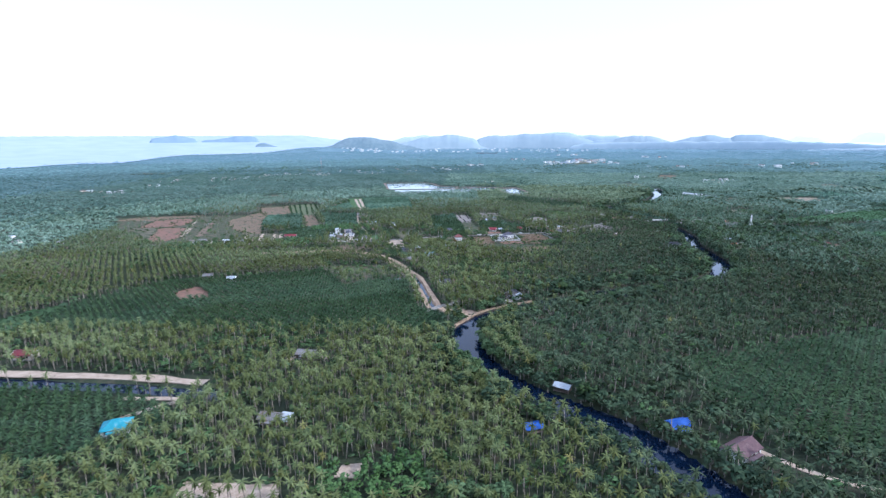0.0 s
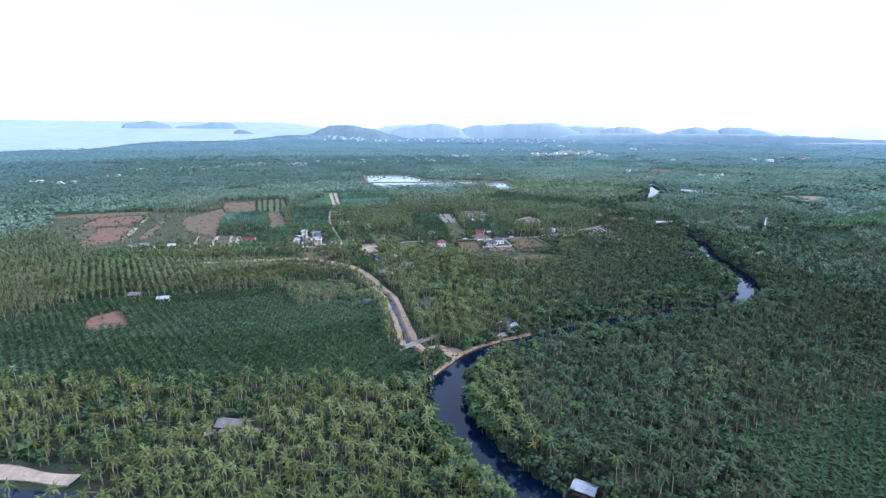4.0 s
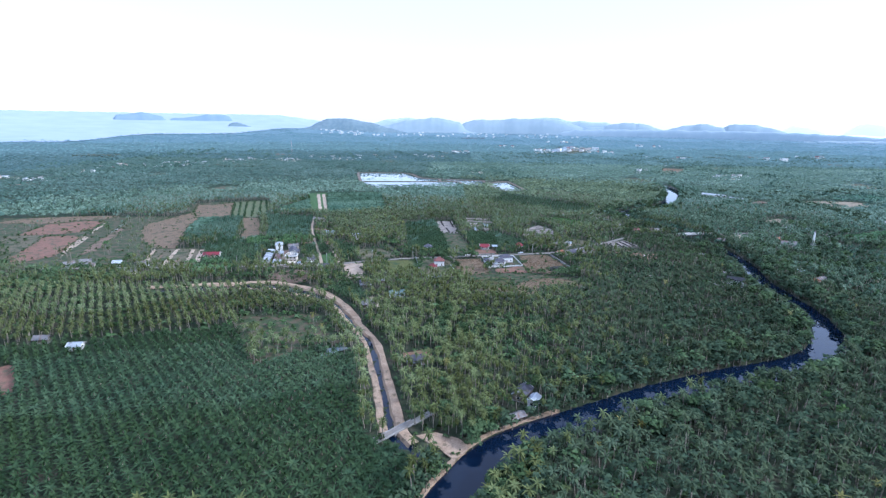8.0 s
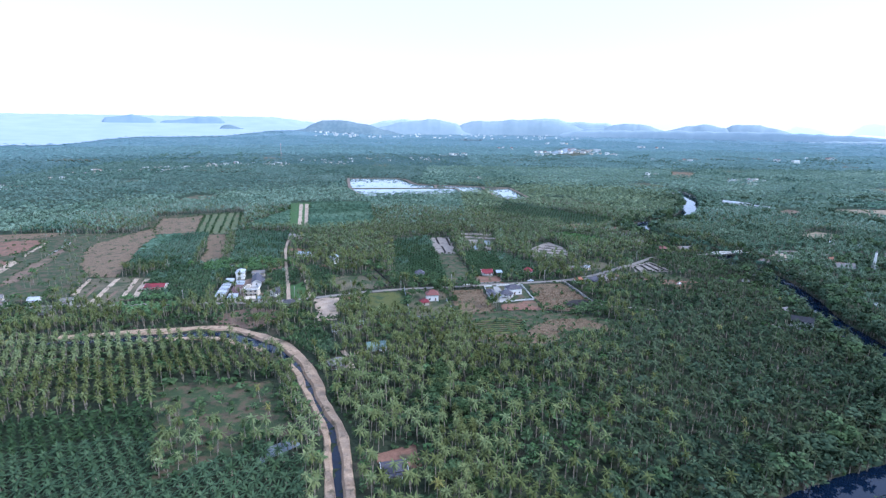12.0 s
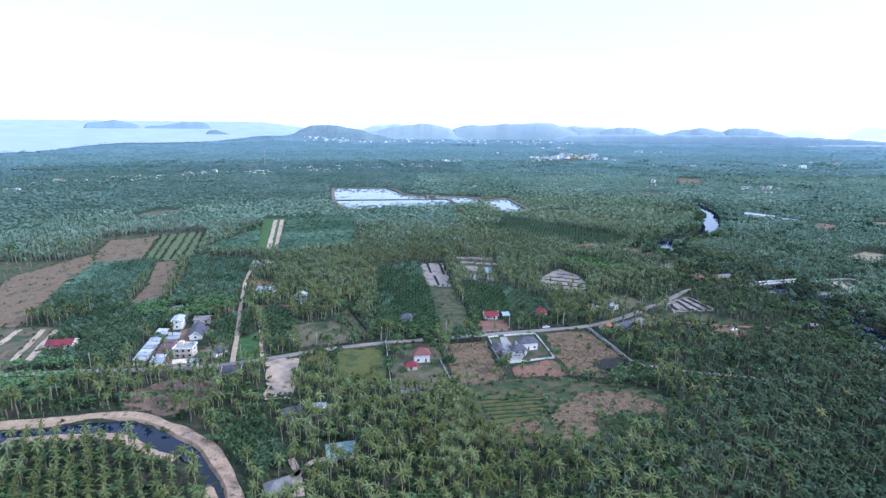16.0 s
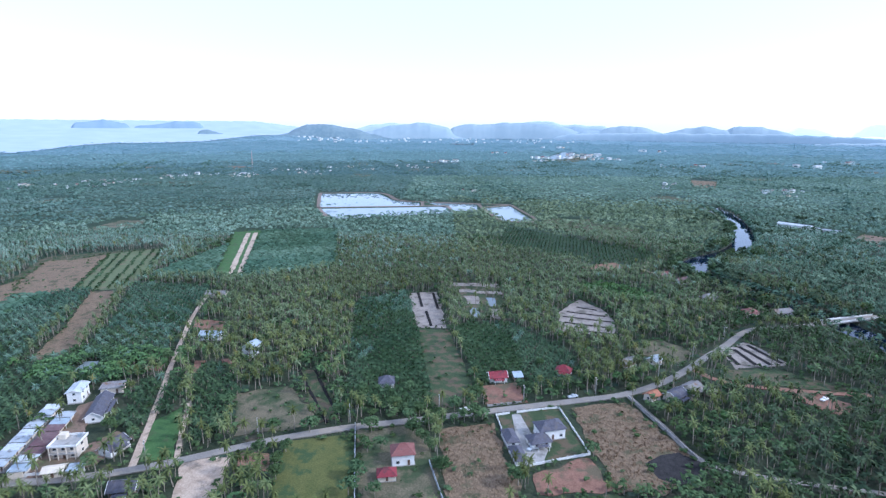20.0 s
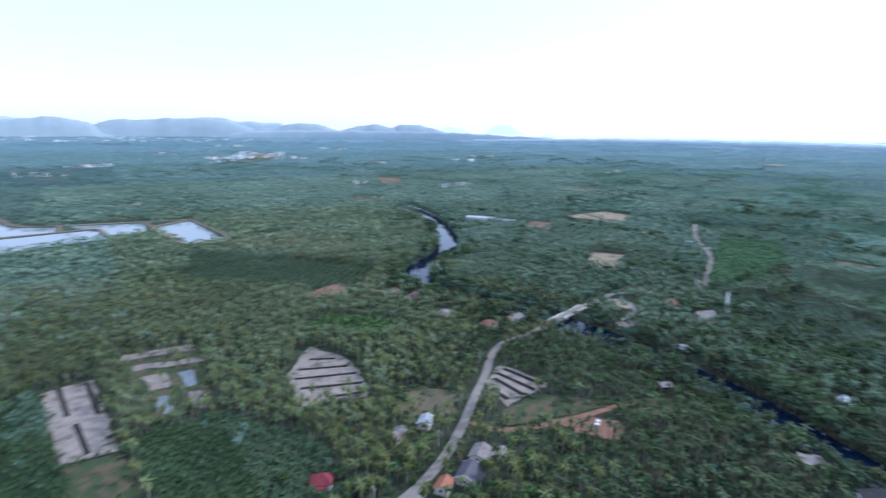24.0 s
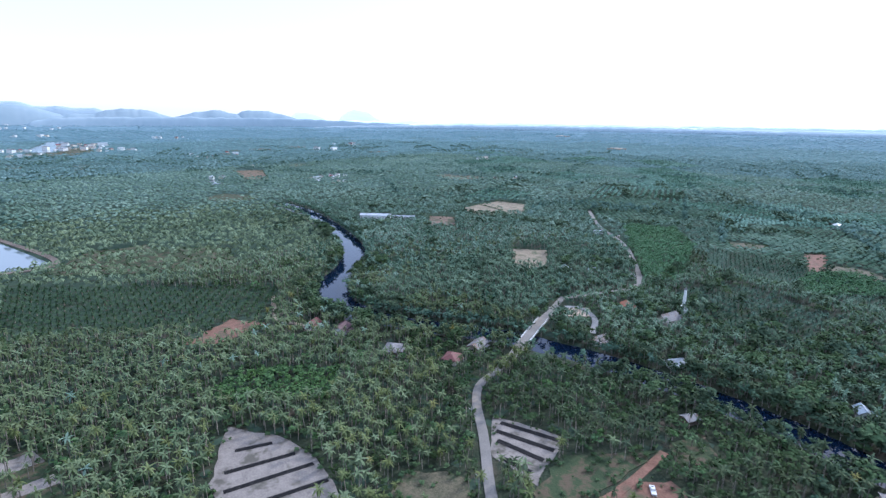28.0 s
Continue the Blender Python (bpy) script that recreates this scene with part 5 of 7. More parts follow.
for x, y, r in COMPOUNDS:
    HOUSES.append((x, y, r))
for x, y, turn, w, d, h, style, rm, wm, label, rise in DWELLINGS:
    house(x, y, turn, w, d, h, style, rm, wm, label, rise, porch=h < 4 and rise > 1.3)
for x, y, turn, w, d, h, style, rm, label in SHEDS:
    hut(x, y, turn, w, d, h, style, rm, label)


# ---- trees ----
def frond(length, droop, width, segs, rise, fold=False):
    """A palm frond along +x as points and triangles, bending down towards its tip."""
    t = np.linspace(0, 1, segs + 1)
    x = length * t * (1 - 0.12 * t)
    z = rise * length * t - droop * length * t ** 2
    w = width * np.array([0.35, 1.0, 0.85, 0.5, 0.25])[np.linspace(0, 4, segs + 1).round().astype(int)]
    sag = 0.45 * w if fold else 0 * w
    v, f = [], []
    for k in range(segs + 1):
        v += [(x[k], -w[k], z[k] - sag[k]), (x[k], w[k], z[k] - sag[k])] + ([(x[k], 0, z[k])] if fold else [])
    n = 3 if fold else 2
    for k in range(segs):
        a, b = k * n, (k + 1) * n
        if fold:
            f += [(a, b, b + 2), (a, b + 2, a + 2), (a + 2, b + 2, b + 1), (a + 2, b + 1, a + 1)]
        else:
            f += [(a, b, b + 1), (a, b + 1, a + 1)]
    return np.array(v, float), np.array(f)


def merge(pieces):
    v, f, m, base = [], [], [], 0
    for pv, pf, pm in pieces:
        v.append(pv), f.append(pf + base), m.append(np.full(len(pf), pm))
        base += len(pv)
    return np.vstack(v), np.vstack(f), np.concatenate(m)


def turned(v, yaw, pitch=0.0):
    c, s = math.cos(pitch), math.sin(pitch)
    v = np.stack([v[:, 0] * c - v[:, 2] * s, v[:, 1], v[:, 0] * s + v[:, 2] * c], -1)
    c, s = math.cos(yaw), math.sin(yaw)
    return np.stack([v[:, 0] * c - v[:, 1] * s, v[:, 0] * s + v[:, 1] * c, v[:, 2]], -1)


def stem(height, r0, r1, lean, sides, rings=2):
    v, f = [], []
    for k in range(rings + 1):
        t = k / rings
        for j in range(sides):
            a = 2 * math.pi * j / sides
            r = r0 + (r1 - r0) * t
            v.append((lean * t * t + r * math.cos(a), r * math.sin(a), -0.4 + (height + 0.4) * t))
    for k in range(rings):
        for j in range(sides):
            a, b = k * sides + j, k * sides + (j + 1) % sides
            f += [(a, b, b + sides), (a, b + sides, a + sides)]
    return np.array(v), np.array(f)


def crown_palm(rnd, n, length, width, segs, fold, low, high):
    out = []
    for k in range(n):
        t = (k + 0.5) / n
        pitch = high + (low - high) * t + rnd.uniform(-0.12, 0.12)
        fv, ff = frond(length * rnd.uniform(0.75, 1.12), rnd.uniform(0.5, 0.95), width * rnd.uniform(0.8, 1.15), segs, 0.1, fold)
        out.append((turned(fv, k * 2.399 + rnd.uniform(-0.2, 0.2), pitch), ff, 0))
    return out


def coconut(seed, fine):
    rnd = random.Random(seed)
    h, lean = rnd.uniform(5.6, 9.0), rnd.uniform(-1.2, 1.2)
    bits = crown_palm(rnd, 34 if fine else 18, 2.15, 0.25 if fine else 0.34, 4 if fine else 2, fine, -1.0, 1.35)
    bits = [(v + (lean, 0, h), f, m) for v, f, m in bits]
    sv, sf = stem(h, 0.2, 0.13, lean, 6 if fine else 3, 4 if fine else 1)
    return merge(bits + [(sv, sf, 1)]), lean, h


def oil_palm(seed, fine):
    rnd = random.Random(seed)
    h = rnd.uniform(1.8, 2.8)
    bits = crown_palm(rnd, 40 if fine else 20, 2.65, 0.33 if fine else 0.42, 4 if fine else 2, fine, -0.35, 1.35)
    bits = [(v + (0, 0, h), f, m) for v, f, m in bits]
    sv, sf = stem(h, 0.35, 0.3, 0, 6 if fine else 3, 2 if fine else 1)
    return merge(bits + [(sv, sf, 1)]), 0, h


def leafy(seed, n, r, height, squash=0.75, trunk=True, leaf=1.0, tilt=0.7):
    """A broadleaf tree: limbs and many bent leaf sprays over an uneven crown with gaps."""
    rnd = random.Random(seed)
    bits = []
    lobes = [(rnd.uniform(-0.5, 0.5) * r, rnd.uniform(-0.5, 0.5) * r, height * rnd.uniform(0.62, 0.9), r * rnd.uniform(0.5, 0.75)) for _ in range(5)]
    for _ in range(n):
        lx, ly, lz, lr = rnd.choice(lobes)
        a, u = rnd.uniform(0, 2 * math.pi), rnd.uniform(-0.35, 1)
        q = math.sqrt(1 - u * u)
        p = np.array([lx + lr * q * math.cos(a), ly + lr * q * math.sin(a), lz + lr * squash * u])
        s = leaf * rnd.uniform(0.6, 1.25)
        v = np.array([(-s, -s * 0.6, -0.25 * s), (s, -s * 0.5, -0.3 * s), (s * 0.8, s * 0.7, -0.25 * s), (-s * 0.7, s * 0.6, -0.3 * s), (0, 0, 0.3 * s)])
        f = np.array([(0, 1, 4), (1, 2, 4), (2, 3, 4), (3, 0, 4)])[:4 if leaf > 1.5 else 2 + rnd.randrange(2)]
        bits.append((turned(v, rnd.uniform(0, 6.3), rnd.uniform(-tilt, tilt)) + p, f, 0))
    if trunk:
        sv, sf = stem(height * 0.7, 0.22, 0.1, rnd.uniform(-0.5, 0.5), 4, 1)
        bits.append((sv, sf, 1))
        for lx, ly, lz, lr in lobes[:3]:
            bits.append((np.array([(0, 0, height * 0.4), (0.16, 0, height * 0.42), (lx, ly, lz)]), np.array([(0, 1, 2), (1, 0, 2)]), 1))
    return merge(bits), 0, height


def tuft(seed, r, h, n=6, low=0.2, high=0.65, wide=0.48):
    """A small tree seen from afar: a ragged fan of leaves round a raised tip."""
    rnd = random.Random(seed)
    v, f = [(0, 0, h)], []
    for k in range(n):
        a = 2 * math.pi * (k + rnd.uniform(-0.2, 0.2)) / n
        for da in (-wide, wide):
            q = r * rnd.uniform(0.7, 1.15)
            v.append((q * math.cos(a + da), q * math.sin(a + da), h - r * rnd.uniform(low, high)))
        f.append((0, 2 * k + 1, 2 * k + 2))
    return np.array(v, float), np.array(f), np.zeros(n, int)


def scatter(name, templates, x, y, scale, mats, seed, label, category):
    """Many plants of one kind, joined into one object."""
    rnd = np.random.RandomState(seed)
    vs, fs, ms, ts, base = [], [], [], [], 0
    z = lift(x, y)
    pick = rnd.randint(0, len(templates), len(x))
    yaw = rnd.uniform(0, 2 * np.pi, len(x))
    plots = np.array([noise.noise((a * 0.006, b * 0.009, seed * 1.3)) + 0.6 * noise.noise((a * 0.02, b * 0.026, seed * 2.1)) for a, b in zip(x, y)])
    u, w = x * 0.95 + y * 0.3 + 25 * plots, y * 0.95 - x * 0.3 + 18 * plots
    block = np.sin(np.floor(u / 95) * 12.9898 + np.floor(w / 62) * 78.233) * 43758.5453
    tint = np.clip(0.5 + 0.3 * plots + (0.62 if "far" in label or "row" in label else 0.16) * (block - np.floor(block) - 0.5) + rnd.normal(0, 0.16, len(x)), 0, 1)
    for k, (tv, tf, tm) in enumerate(templates):
        sel = np.where(pick == k)[0]
        if not len(sel):
            continue
        c, s = np.cos(yaw[sel])[:, None], np.sin(yaw[sel])[:, None]
        sc = scale[sel][:, None]
        v = np.stack([(tv[:, 0] * c - tv[:, 1] * s) * sc + x[sel][:, None], (tv[:, 0] * s + tv[:, 1] * c) * sc + y[sel][:, None], tv[:, 2] * sc + z[sel][:, None]], -1)
        f = tf[None] + (np.arange(len(sel)) * len(tv))[:, None, None] + base
        base += v.shape[0] * v.shape[1]
        vs.append(v.reshape(-1, 3)), fs.append(f.reshape(-1, 3)), ms.append(np.tile(tm, len(sel)))
        ts.append(np.repeat(tint[sel], len(tv)))
    ob = triangles(name, np.vstack(vs), np.vstack(fs), mats, np.concatenate(ms), np.concatenate(ts), smooth=True)
    return tagged(ob, label, category, kind="stuff")


def planted(step, x0, x1, y0, y1, jitter, turn=0.0, seed=0, tri=True):
    """Places in rows across a rectangle, turned about its middle."""
    rnd = np.random.RandomState(seed)
    cx, cy, r = (x0 + x1) / 2, (y0 + y1) / 2, math.hypot(x1 - x0, y1 - y0) / 2
    i, j = np.meshgrid(np.arange(-r, r, step), np.arange(-r, r, step * (0.87 if tri else 1)))
    if tri:
        i = i + (np.arange(i.shape[0]) % 2)[:, None] * step / 2
    i, j = i.ravel() + rnd.uniform(-jitter, jitter, i.size), j.ravel() + rnd.uniform(-jitter, jitter, i.size)
    c, s = math.cos(turn), math.sin(turn)
    x, y = cx + i * c - j * s, cy + i * s + j * c
    keep = (x > x0) & (x < x1) & (y > y0) & (y < y1)
    return x[keep], y[keep]


def open_ground(x, y, margin=1.5):
    """True where no water, road, field or house lies."""
    ok = np.ones(x.shape, bool)
    for path, half in WATERS:
        ok &= gap(x, y, path) > (half - 1.0 if half > 5 else half + 1.4)
    for path, half in TRACKS:
        ok &= gap(x, y, path) > half + margin
    for pond in PONDS:
        ok &= ~inside(x, y, pond, 12)
    luck = np.random.RandomState(3).rand(len(x))
    for name, _, poly in FIELDS:
        share = {"bank_clearing": 0.65, "sparse_grove": 0.7, "flooded_field": 0.2, "scrub_field": 0.1}.get(name, 0.0)
        ok &= ~inside(x, y, poly, margin) | (luck < share)
    for hx, hy, r in HOUSES:
        ok &= np.hypot(x - hx, y - hy) > r
    return ok


def seen(x, y):
    """The part of the plain that lies ahead of the flight."""
    a = np.degrees(np.arctan2(x, y + 10))
    b = np.degrees(np.arctan2(x - 12, y - 560))
    return ((a > -46) & (a < 44) & (y > 120)) | ((b > 0) & (b < 104) & (x > -20))


def upstream(x, y):
    """The groves on the near side of the upper river."""
    return (x < np.interp(y, [850, 930, 1054, 1240, 1500], [215, 285, 360, 415, 470])) & (x > 20) & (y > 850) & (y < 1420)


def nearness(x, y):
    """Distance from the middle line of the flight."""
    yy = np.clip(y, 150, 700)
    return np.hypot(x - 5, y - yy)


rng = np.random.RandomState(5)
in_oil = lambda x, y: np.any([inside(x, y, p) for p, _ in OIL], axis=0) & ~np.any([inside(x, y, p) for p in SPARSE], axis=0)
in_broad = lambda x, y: np.any([inside(x, y, p) for p in BROAD], axis=0)
# oil palms in rows
ox, oy = [], []
for k, (poly, turn) in enumerate(OIL):
    p = np.array(poly, float)
    x, y = planted(7.0 if p[:, 0].max() > 400 or p[:, 1].min() > 860 else 4.7, *p[:, 0][[p[:, 0].argmin(), p[:, 0].argmax()]], *p[:, 1][[p[:, 1].argmin(), p[:, 1].argmax()]], 0.25, turn, k)
    keep = inside(x, y, poly)
    ox.append(x[keep]), oy.append(y[keep])
ox, oy = np.concatenate(ox), np.concatenate(oy)
keep = open_ground(ox, oy, 0.5) & in_oil(ox, oy)
ox, oy = ox[keep], oy[keep]
# coconut palms over the rest
cx, cy = planted(4.0, -460, 520, 120, 1000, 1.05, 0.15, 40)
keep = seen(cx, cy) & ~in_oil(cx, cy) & ~in_broad(cx, cy) & open_ground(cx, cy) & (gap(cx, cy, RIVER) > 10)
keep &= ~np.any([inside(cx, cy, p) for p in MARGIN], axis=0) | (rng.rand(len(cx)) < 0.1)
cx, cy = cx[keep], cy[keep]
patch = np.array([noise.noise((a * 0.012, b * 0.012, 0.0)) for a, b in zip(cx, cy)])
east = (cx > 70 + 0.12 * (cy - 400)) & (gap(cx, cy, RIVER) < 120) & ((cy < 640) & (cx > 120) | (cy < 430)) & (rng.rand(len(cx)) < 0.42)
inland = (cx > 285) & (rng.rand(len(cx)) < 0.25)
bushy = east | inland | (patch > 0.24) & (rng.rand(len(cx)) < 0.5) | (rng.rand(len(cx)) < 0.06)
bx, by = cx[bushy], cy[bushy]
cx, cy = cx[~bushy], cy[~bushy]
# river banks, mixed thickets
mx, my = planted(3.7, -300, 660, 120, 1240, 1.4, 0.3, 41)
keep = (gap(mx, my, RIVER) < 16) & (gap(mx, my, RIVER) > 7.6) | in_broad(mx, my)
keep &= open_ground(mx, my, 0.5)
bx, by = np.concatenate([bx, mx[keep]]), np.concatenate([by, my[keep]])
in_wet = lambda x, y: ((x > 60 + 0.12 * (y - 400)) & (gap(x, y, RIVER) < 110) & (y < 600)) | (gap(x, y, RIVER) < 18)

COCO_LOW = [coconut(s, False)[0] for s in range(6)]
OIL_LOW = [oil_palm(s + 20, False)[0] for s in range(6)]
BROAD_LOW = [leafy(s + 40, 16, 3.0, 5.4, leaf=1.1)[0] for s in range(6)]


def single(name, maker, leaf, x, y, scale, label, group, seed):
    """Plants that stand as things of their own, with trunk and crown; a few shapes shared by all."""
    forms = []
    for s in range(5):
        (v, f, m), lean, h = maker(seed + s)
        meshes = []
        for k, (pn, pm) in enumerate((("crown", leaf), ("trunk", "trunk"))):
            ff = f[m == k]
            used, inv = np.unique(ff, return_inverse=True)
            ob = triangles(pn, v[used], inv.reshape(-1, 3), [pm], tint=np.full(len(used), 0.25 + 0.12 * s), smooth=True)
            meshes.append(ob.data)
            bpy.data.objects.remove(ob)
        forms.append(meshes)
    rnd = random.Random(seed)
    for px, py, sc in zip(x, y, scale):
        ob = new(name)
        ob.matrix_basis = pose(px, py, 0, 0, 0, rnd.uniform(0, 360)) @ Matrix.Scale(sc, 4)
        tagged(ob, label, "tree", group)
        for pn, me in zip(("crown", "trunk"), rnd.choice(forms)):
            new(pn, me).parent = ob


def split(x, y, n):
    order = np.argsort(nearness(x, y))
    near = np.zeros(len(x), bool)
    near[order[:n]] = True
    return near


near = split(cx, cy, 300)
# palms on the sunward side take the leaf darkened for backlight
deep = near & (cx + rng.normal(0, 14, len(cx)) > np.interp(cy, [380, 480, 560, 640, 740], [52, 62, 98, 150, 165]))
for sel, leaf, seed in ((near & ~deep, "coconut", 100), (deep, "backlit_leaf", 140)):
    single("coconut_palm", lambda s: coconut(s, True), leaf, cx[sel], cy[sel], rng.uniform(0.85, 1.15, sel.sum()), "tall coconut palm with a slim grey trunk", "coconut grove", seed)
central = (np.abs(cx - 10) < 270) & (cy < 830)
COCO_FAR = [merge([(v + (0, 0, 5.6 + 0.8 * (s % 3)), f, m) for v, f, m in crown_palm(random.Random(s + 420), 8, 2.3, 0.46, 2, False, -0.7, 1.2)]
                  + [(*stem(5.6 + 0.8 * (s % 3), 0.2, 0.13, 0.0, 3, 1), 1)]) for s in range(6)]
# outer palms get a leaf with haze in its colour
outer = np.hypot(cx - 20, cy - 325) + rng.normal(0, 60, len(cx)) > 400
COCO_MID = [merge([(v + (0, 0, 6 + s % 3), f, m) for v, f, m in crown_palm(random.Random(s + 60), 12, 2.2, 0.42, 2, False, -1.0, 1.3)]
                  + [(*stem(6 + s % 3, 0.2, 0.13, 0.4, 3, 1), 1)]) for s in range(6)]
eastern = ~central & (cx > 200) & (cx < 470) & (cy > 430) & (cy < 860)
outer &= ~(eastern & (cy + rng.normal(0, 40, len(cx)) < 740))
scatter("coconut_grove", COCO_MID, cx[~near & eastern], cy[~near & eastern], rng.uniform(0.72, 1.28, (~near & eastern).sum()), ["hazed_inland_leaf", "trunk"], 6, "palm groves east of the river, hazed leaf colour", "palm grove")
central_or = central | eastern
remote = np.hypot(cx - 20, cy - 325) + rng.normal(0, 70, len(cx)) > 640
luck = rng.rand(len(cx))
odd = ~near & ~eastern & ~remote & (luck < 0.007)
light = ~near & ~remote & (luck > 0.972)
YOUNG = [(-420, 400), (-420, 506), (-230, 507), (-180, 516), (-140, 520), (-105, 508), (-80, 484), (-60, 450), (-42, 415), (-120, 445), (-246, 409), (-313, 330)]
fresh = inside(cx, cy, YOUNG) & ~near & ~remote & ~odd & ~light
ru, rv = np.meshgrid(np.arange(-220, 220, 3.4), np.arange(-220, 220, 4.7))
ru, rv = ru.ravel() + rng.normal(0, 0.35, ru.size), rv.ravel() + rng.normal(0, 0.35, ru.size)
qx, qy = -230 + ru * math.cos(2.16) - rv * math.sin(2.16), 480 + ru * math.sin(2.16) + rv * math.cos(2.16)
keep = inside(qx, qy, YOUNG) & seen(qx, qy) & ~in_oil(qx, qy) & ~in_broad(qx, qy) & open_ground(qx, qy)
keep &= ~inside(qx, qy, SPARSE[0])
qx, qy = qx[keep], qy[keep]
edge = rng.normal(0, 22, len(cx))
# groves towards the sun: their backlit shade is in the leaf colour
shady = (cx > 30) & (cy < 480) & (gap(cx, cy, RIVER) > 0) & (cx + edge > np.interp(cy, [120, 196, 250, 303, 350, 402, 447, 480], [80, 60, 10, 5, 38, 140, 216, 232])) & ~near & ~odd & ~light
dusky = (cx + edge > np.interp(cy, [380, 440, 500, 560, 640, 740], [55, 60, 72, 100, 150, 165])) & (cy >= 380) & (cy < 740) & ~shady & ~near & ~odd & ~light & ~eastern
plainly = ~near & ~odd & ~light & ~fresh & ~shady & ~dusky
for sel, forms, leaf in ((plainly & central & ~outer, COCO_LOW, "coconut"), (plainly & central & outer & ~remote, COCO_MID, "hazed_mid_leaf"), (plainly & ~central_or & ~outer, COCO_FAR, "coconut"),
                         (plainly & ~central_or & outer & ~remote, COCO_FAR, "hazed_mid_leaf"), (plainly & ~eastern & remote & outer & ~upstream(cx, cy), COCO_FAR, "hazed_far_leaf"), (plainly & ~eastern & remote & outer & upstream(cx, cy), COCO_FAR, "hazed_bank_leaf")):
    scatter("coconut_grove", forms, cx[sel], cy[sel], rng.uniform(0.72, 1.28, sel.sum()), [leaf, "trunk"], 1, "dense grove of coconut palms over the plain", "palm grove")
scatter("coconut_grove", COCO_MID, qx, qy, rng.uniform(0.85, 1.15, len(qx)), ["young_leaf", "trunk"], 21, "younger coconut palms planted in rows", "palm grove")
scatter("coconut_grove", COCO_LOW, cx[shady], cy[shady], rng.uniform(0.72, 1.28, shady.sum()), ["backlit_leaf", "trunk"], 22, "coconut grove across the river, leaves darkened as if backlit", "palm grove")
scatter("coconut_grove", COCO_MID, cx[dusky], cy[dusky], rng.uniform(0.72, 1.28, dusky.sum()), ["backlit_leaf", "trunk"], 25, "coconut grove on the near side of the river, leaves darkened as if backlit", "palm grove")
scatter("yellowing_palms", COCO_LOW, cx[odd], cy[odd], rng.uniform(0.75, 1.15, odd.sum()), ["yellow_leaf", "trunk"], 23, "yellowing coconut palms scattered through the groves", "palm trees")
scatter("light_green_trees", BROAD_LOW, cx[light], cy[light], rng.uniform(0.6, 1.1, light.sum()), ["light_leaf", "trunk"], 24, "light green bushy trees among the palms", "trees")
near = split(ox, oy, 300)
single("oil_palm", lambda s: oil_palm(s, True), "oil", ox[near], oy[near], rng.uniform(0.88, 1.1, near.sum()), "squat dark green oil palm in a plantation row", "oil palm plantation", 200)
central = ((np.abs(ox + 20) < 260) & (oy < 840)) | ((ox > 300) & (ox < 560) & (oy < 760)) | ((ox > 50) & (ox < 220) & (oy < 1062))
upper = (oy > 860) & (ox > 50) & (ox < 230)
OIL_FAR = [tuft(s + 10, 3.0, 3.6, 8) for s in range(6)]
# outer oil palms: leaf colour with haze mixed in
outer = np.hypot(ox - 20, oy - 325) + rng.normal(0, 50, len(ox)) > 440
for sel, forms, leaf in ((~near & central & ~outer, OIL_LOW, "oil"), (~near & central & outer & ~upper, OIL_LOW, "hazed_mid_oil"), (~near & central & outer & upper, OIL_LOW, "oil"), (~near & ~central & ~outer, OIL_FAR, "oil"), (~near & ~central & outer, OIL_FAR, "hazed_mid_oil")):
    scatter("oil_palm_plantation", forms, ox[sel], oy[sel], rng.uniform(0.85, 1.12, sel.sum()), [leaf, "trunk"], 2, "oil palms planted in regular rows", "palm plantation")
near = split(bx, by, 200) & ~in_broad(bx, by)
single("broadleaf_tree", lambda s: leafy(s, 110, 3.0, 5.8, leaf=0.75), "broad", bx[near], by[near], rng.uniform(0.6, 1.2, near.sum()), "bushy green broadleaf tree", "riverside trees", 300)
wet = in_wet(bx, by)
banks = ~near & wet & ~in_broad(bx, by)
# thickets farther out switch to the haze-tinted leaf
outer = np.hypot(bx - 20, by - 325) + rng.normal(0, 50, len(bx)) > 430
for sel, leaf in ((banks & ~outer, "mangrove"), (banks & outer, "hazed_mid_oil")):
    scatter("mangrove_thicket", BROAD_LOW, bx[sel], by[sel], rng.uniform(0.6, 1.2, sel.sum()), [leaf, "trunk"], 3, "dark green mangrove thicket along the river", "thicket")
young = in_broad(bx, by) & ~near
big_rnd = np.random.RandomState(61)
walk_ = RIVER[(RIVER[:, 1] > 205) & (RIVER[:, 1] < 960)]
pick = big_rnd.randint(1, len(walk_) - 1, 330)
dirs = walk_[pick + 1 - (pick == len(walk_) - 1)] - walk_[pick - 1]
dirs = dirs / np.linalg.norm(dirs, axis=1, keepdims=True)
off = big_rnd.choice([-1, 1], 330) * big_rnd.uniform(10.5, 27, 330)
tx, ty = walk_[pick, 0] - dirs[:, 1] * off, walk_[pick, 1] + dirs[:, 0] * off
tx, ty = np.concatenate([tx, big_rnd.uniform(275, 470, 150)]), np.concatenate([ty, big_rnd.uniform(540, 800, 150)])
bend = RIVER[(RIVER[:, 1] > 835) & (RIVER[:, 1] < 1080)]
bend = bend[np.linspace(0, len(bend) - 1, 110).astype(int)]
tx, ty = np.concatenate([tx, bend[:, 0] - big_rnd.uniform(9, 22, 110)]), np.concatenate([ty, bend[:, 1] - big_rnd.uniform(1, 7, 110)])
keep = open_ground(tx, ty, 2.0) & (gap(tx, ty, RIVER) > 10) & ~((tx < 60) & (ty > 335) & (ty < 372))
tx, ty = tx[keep], ty[keep]
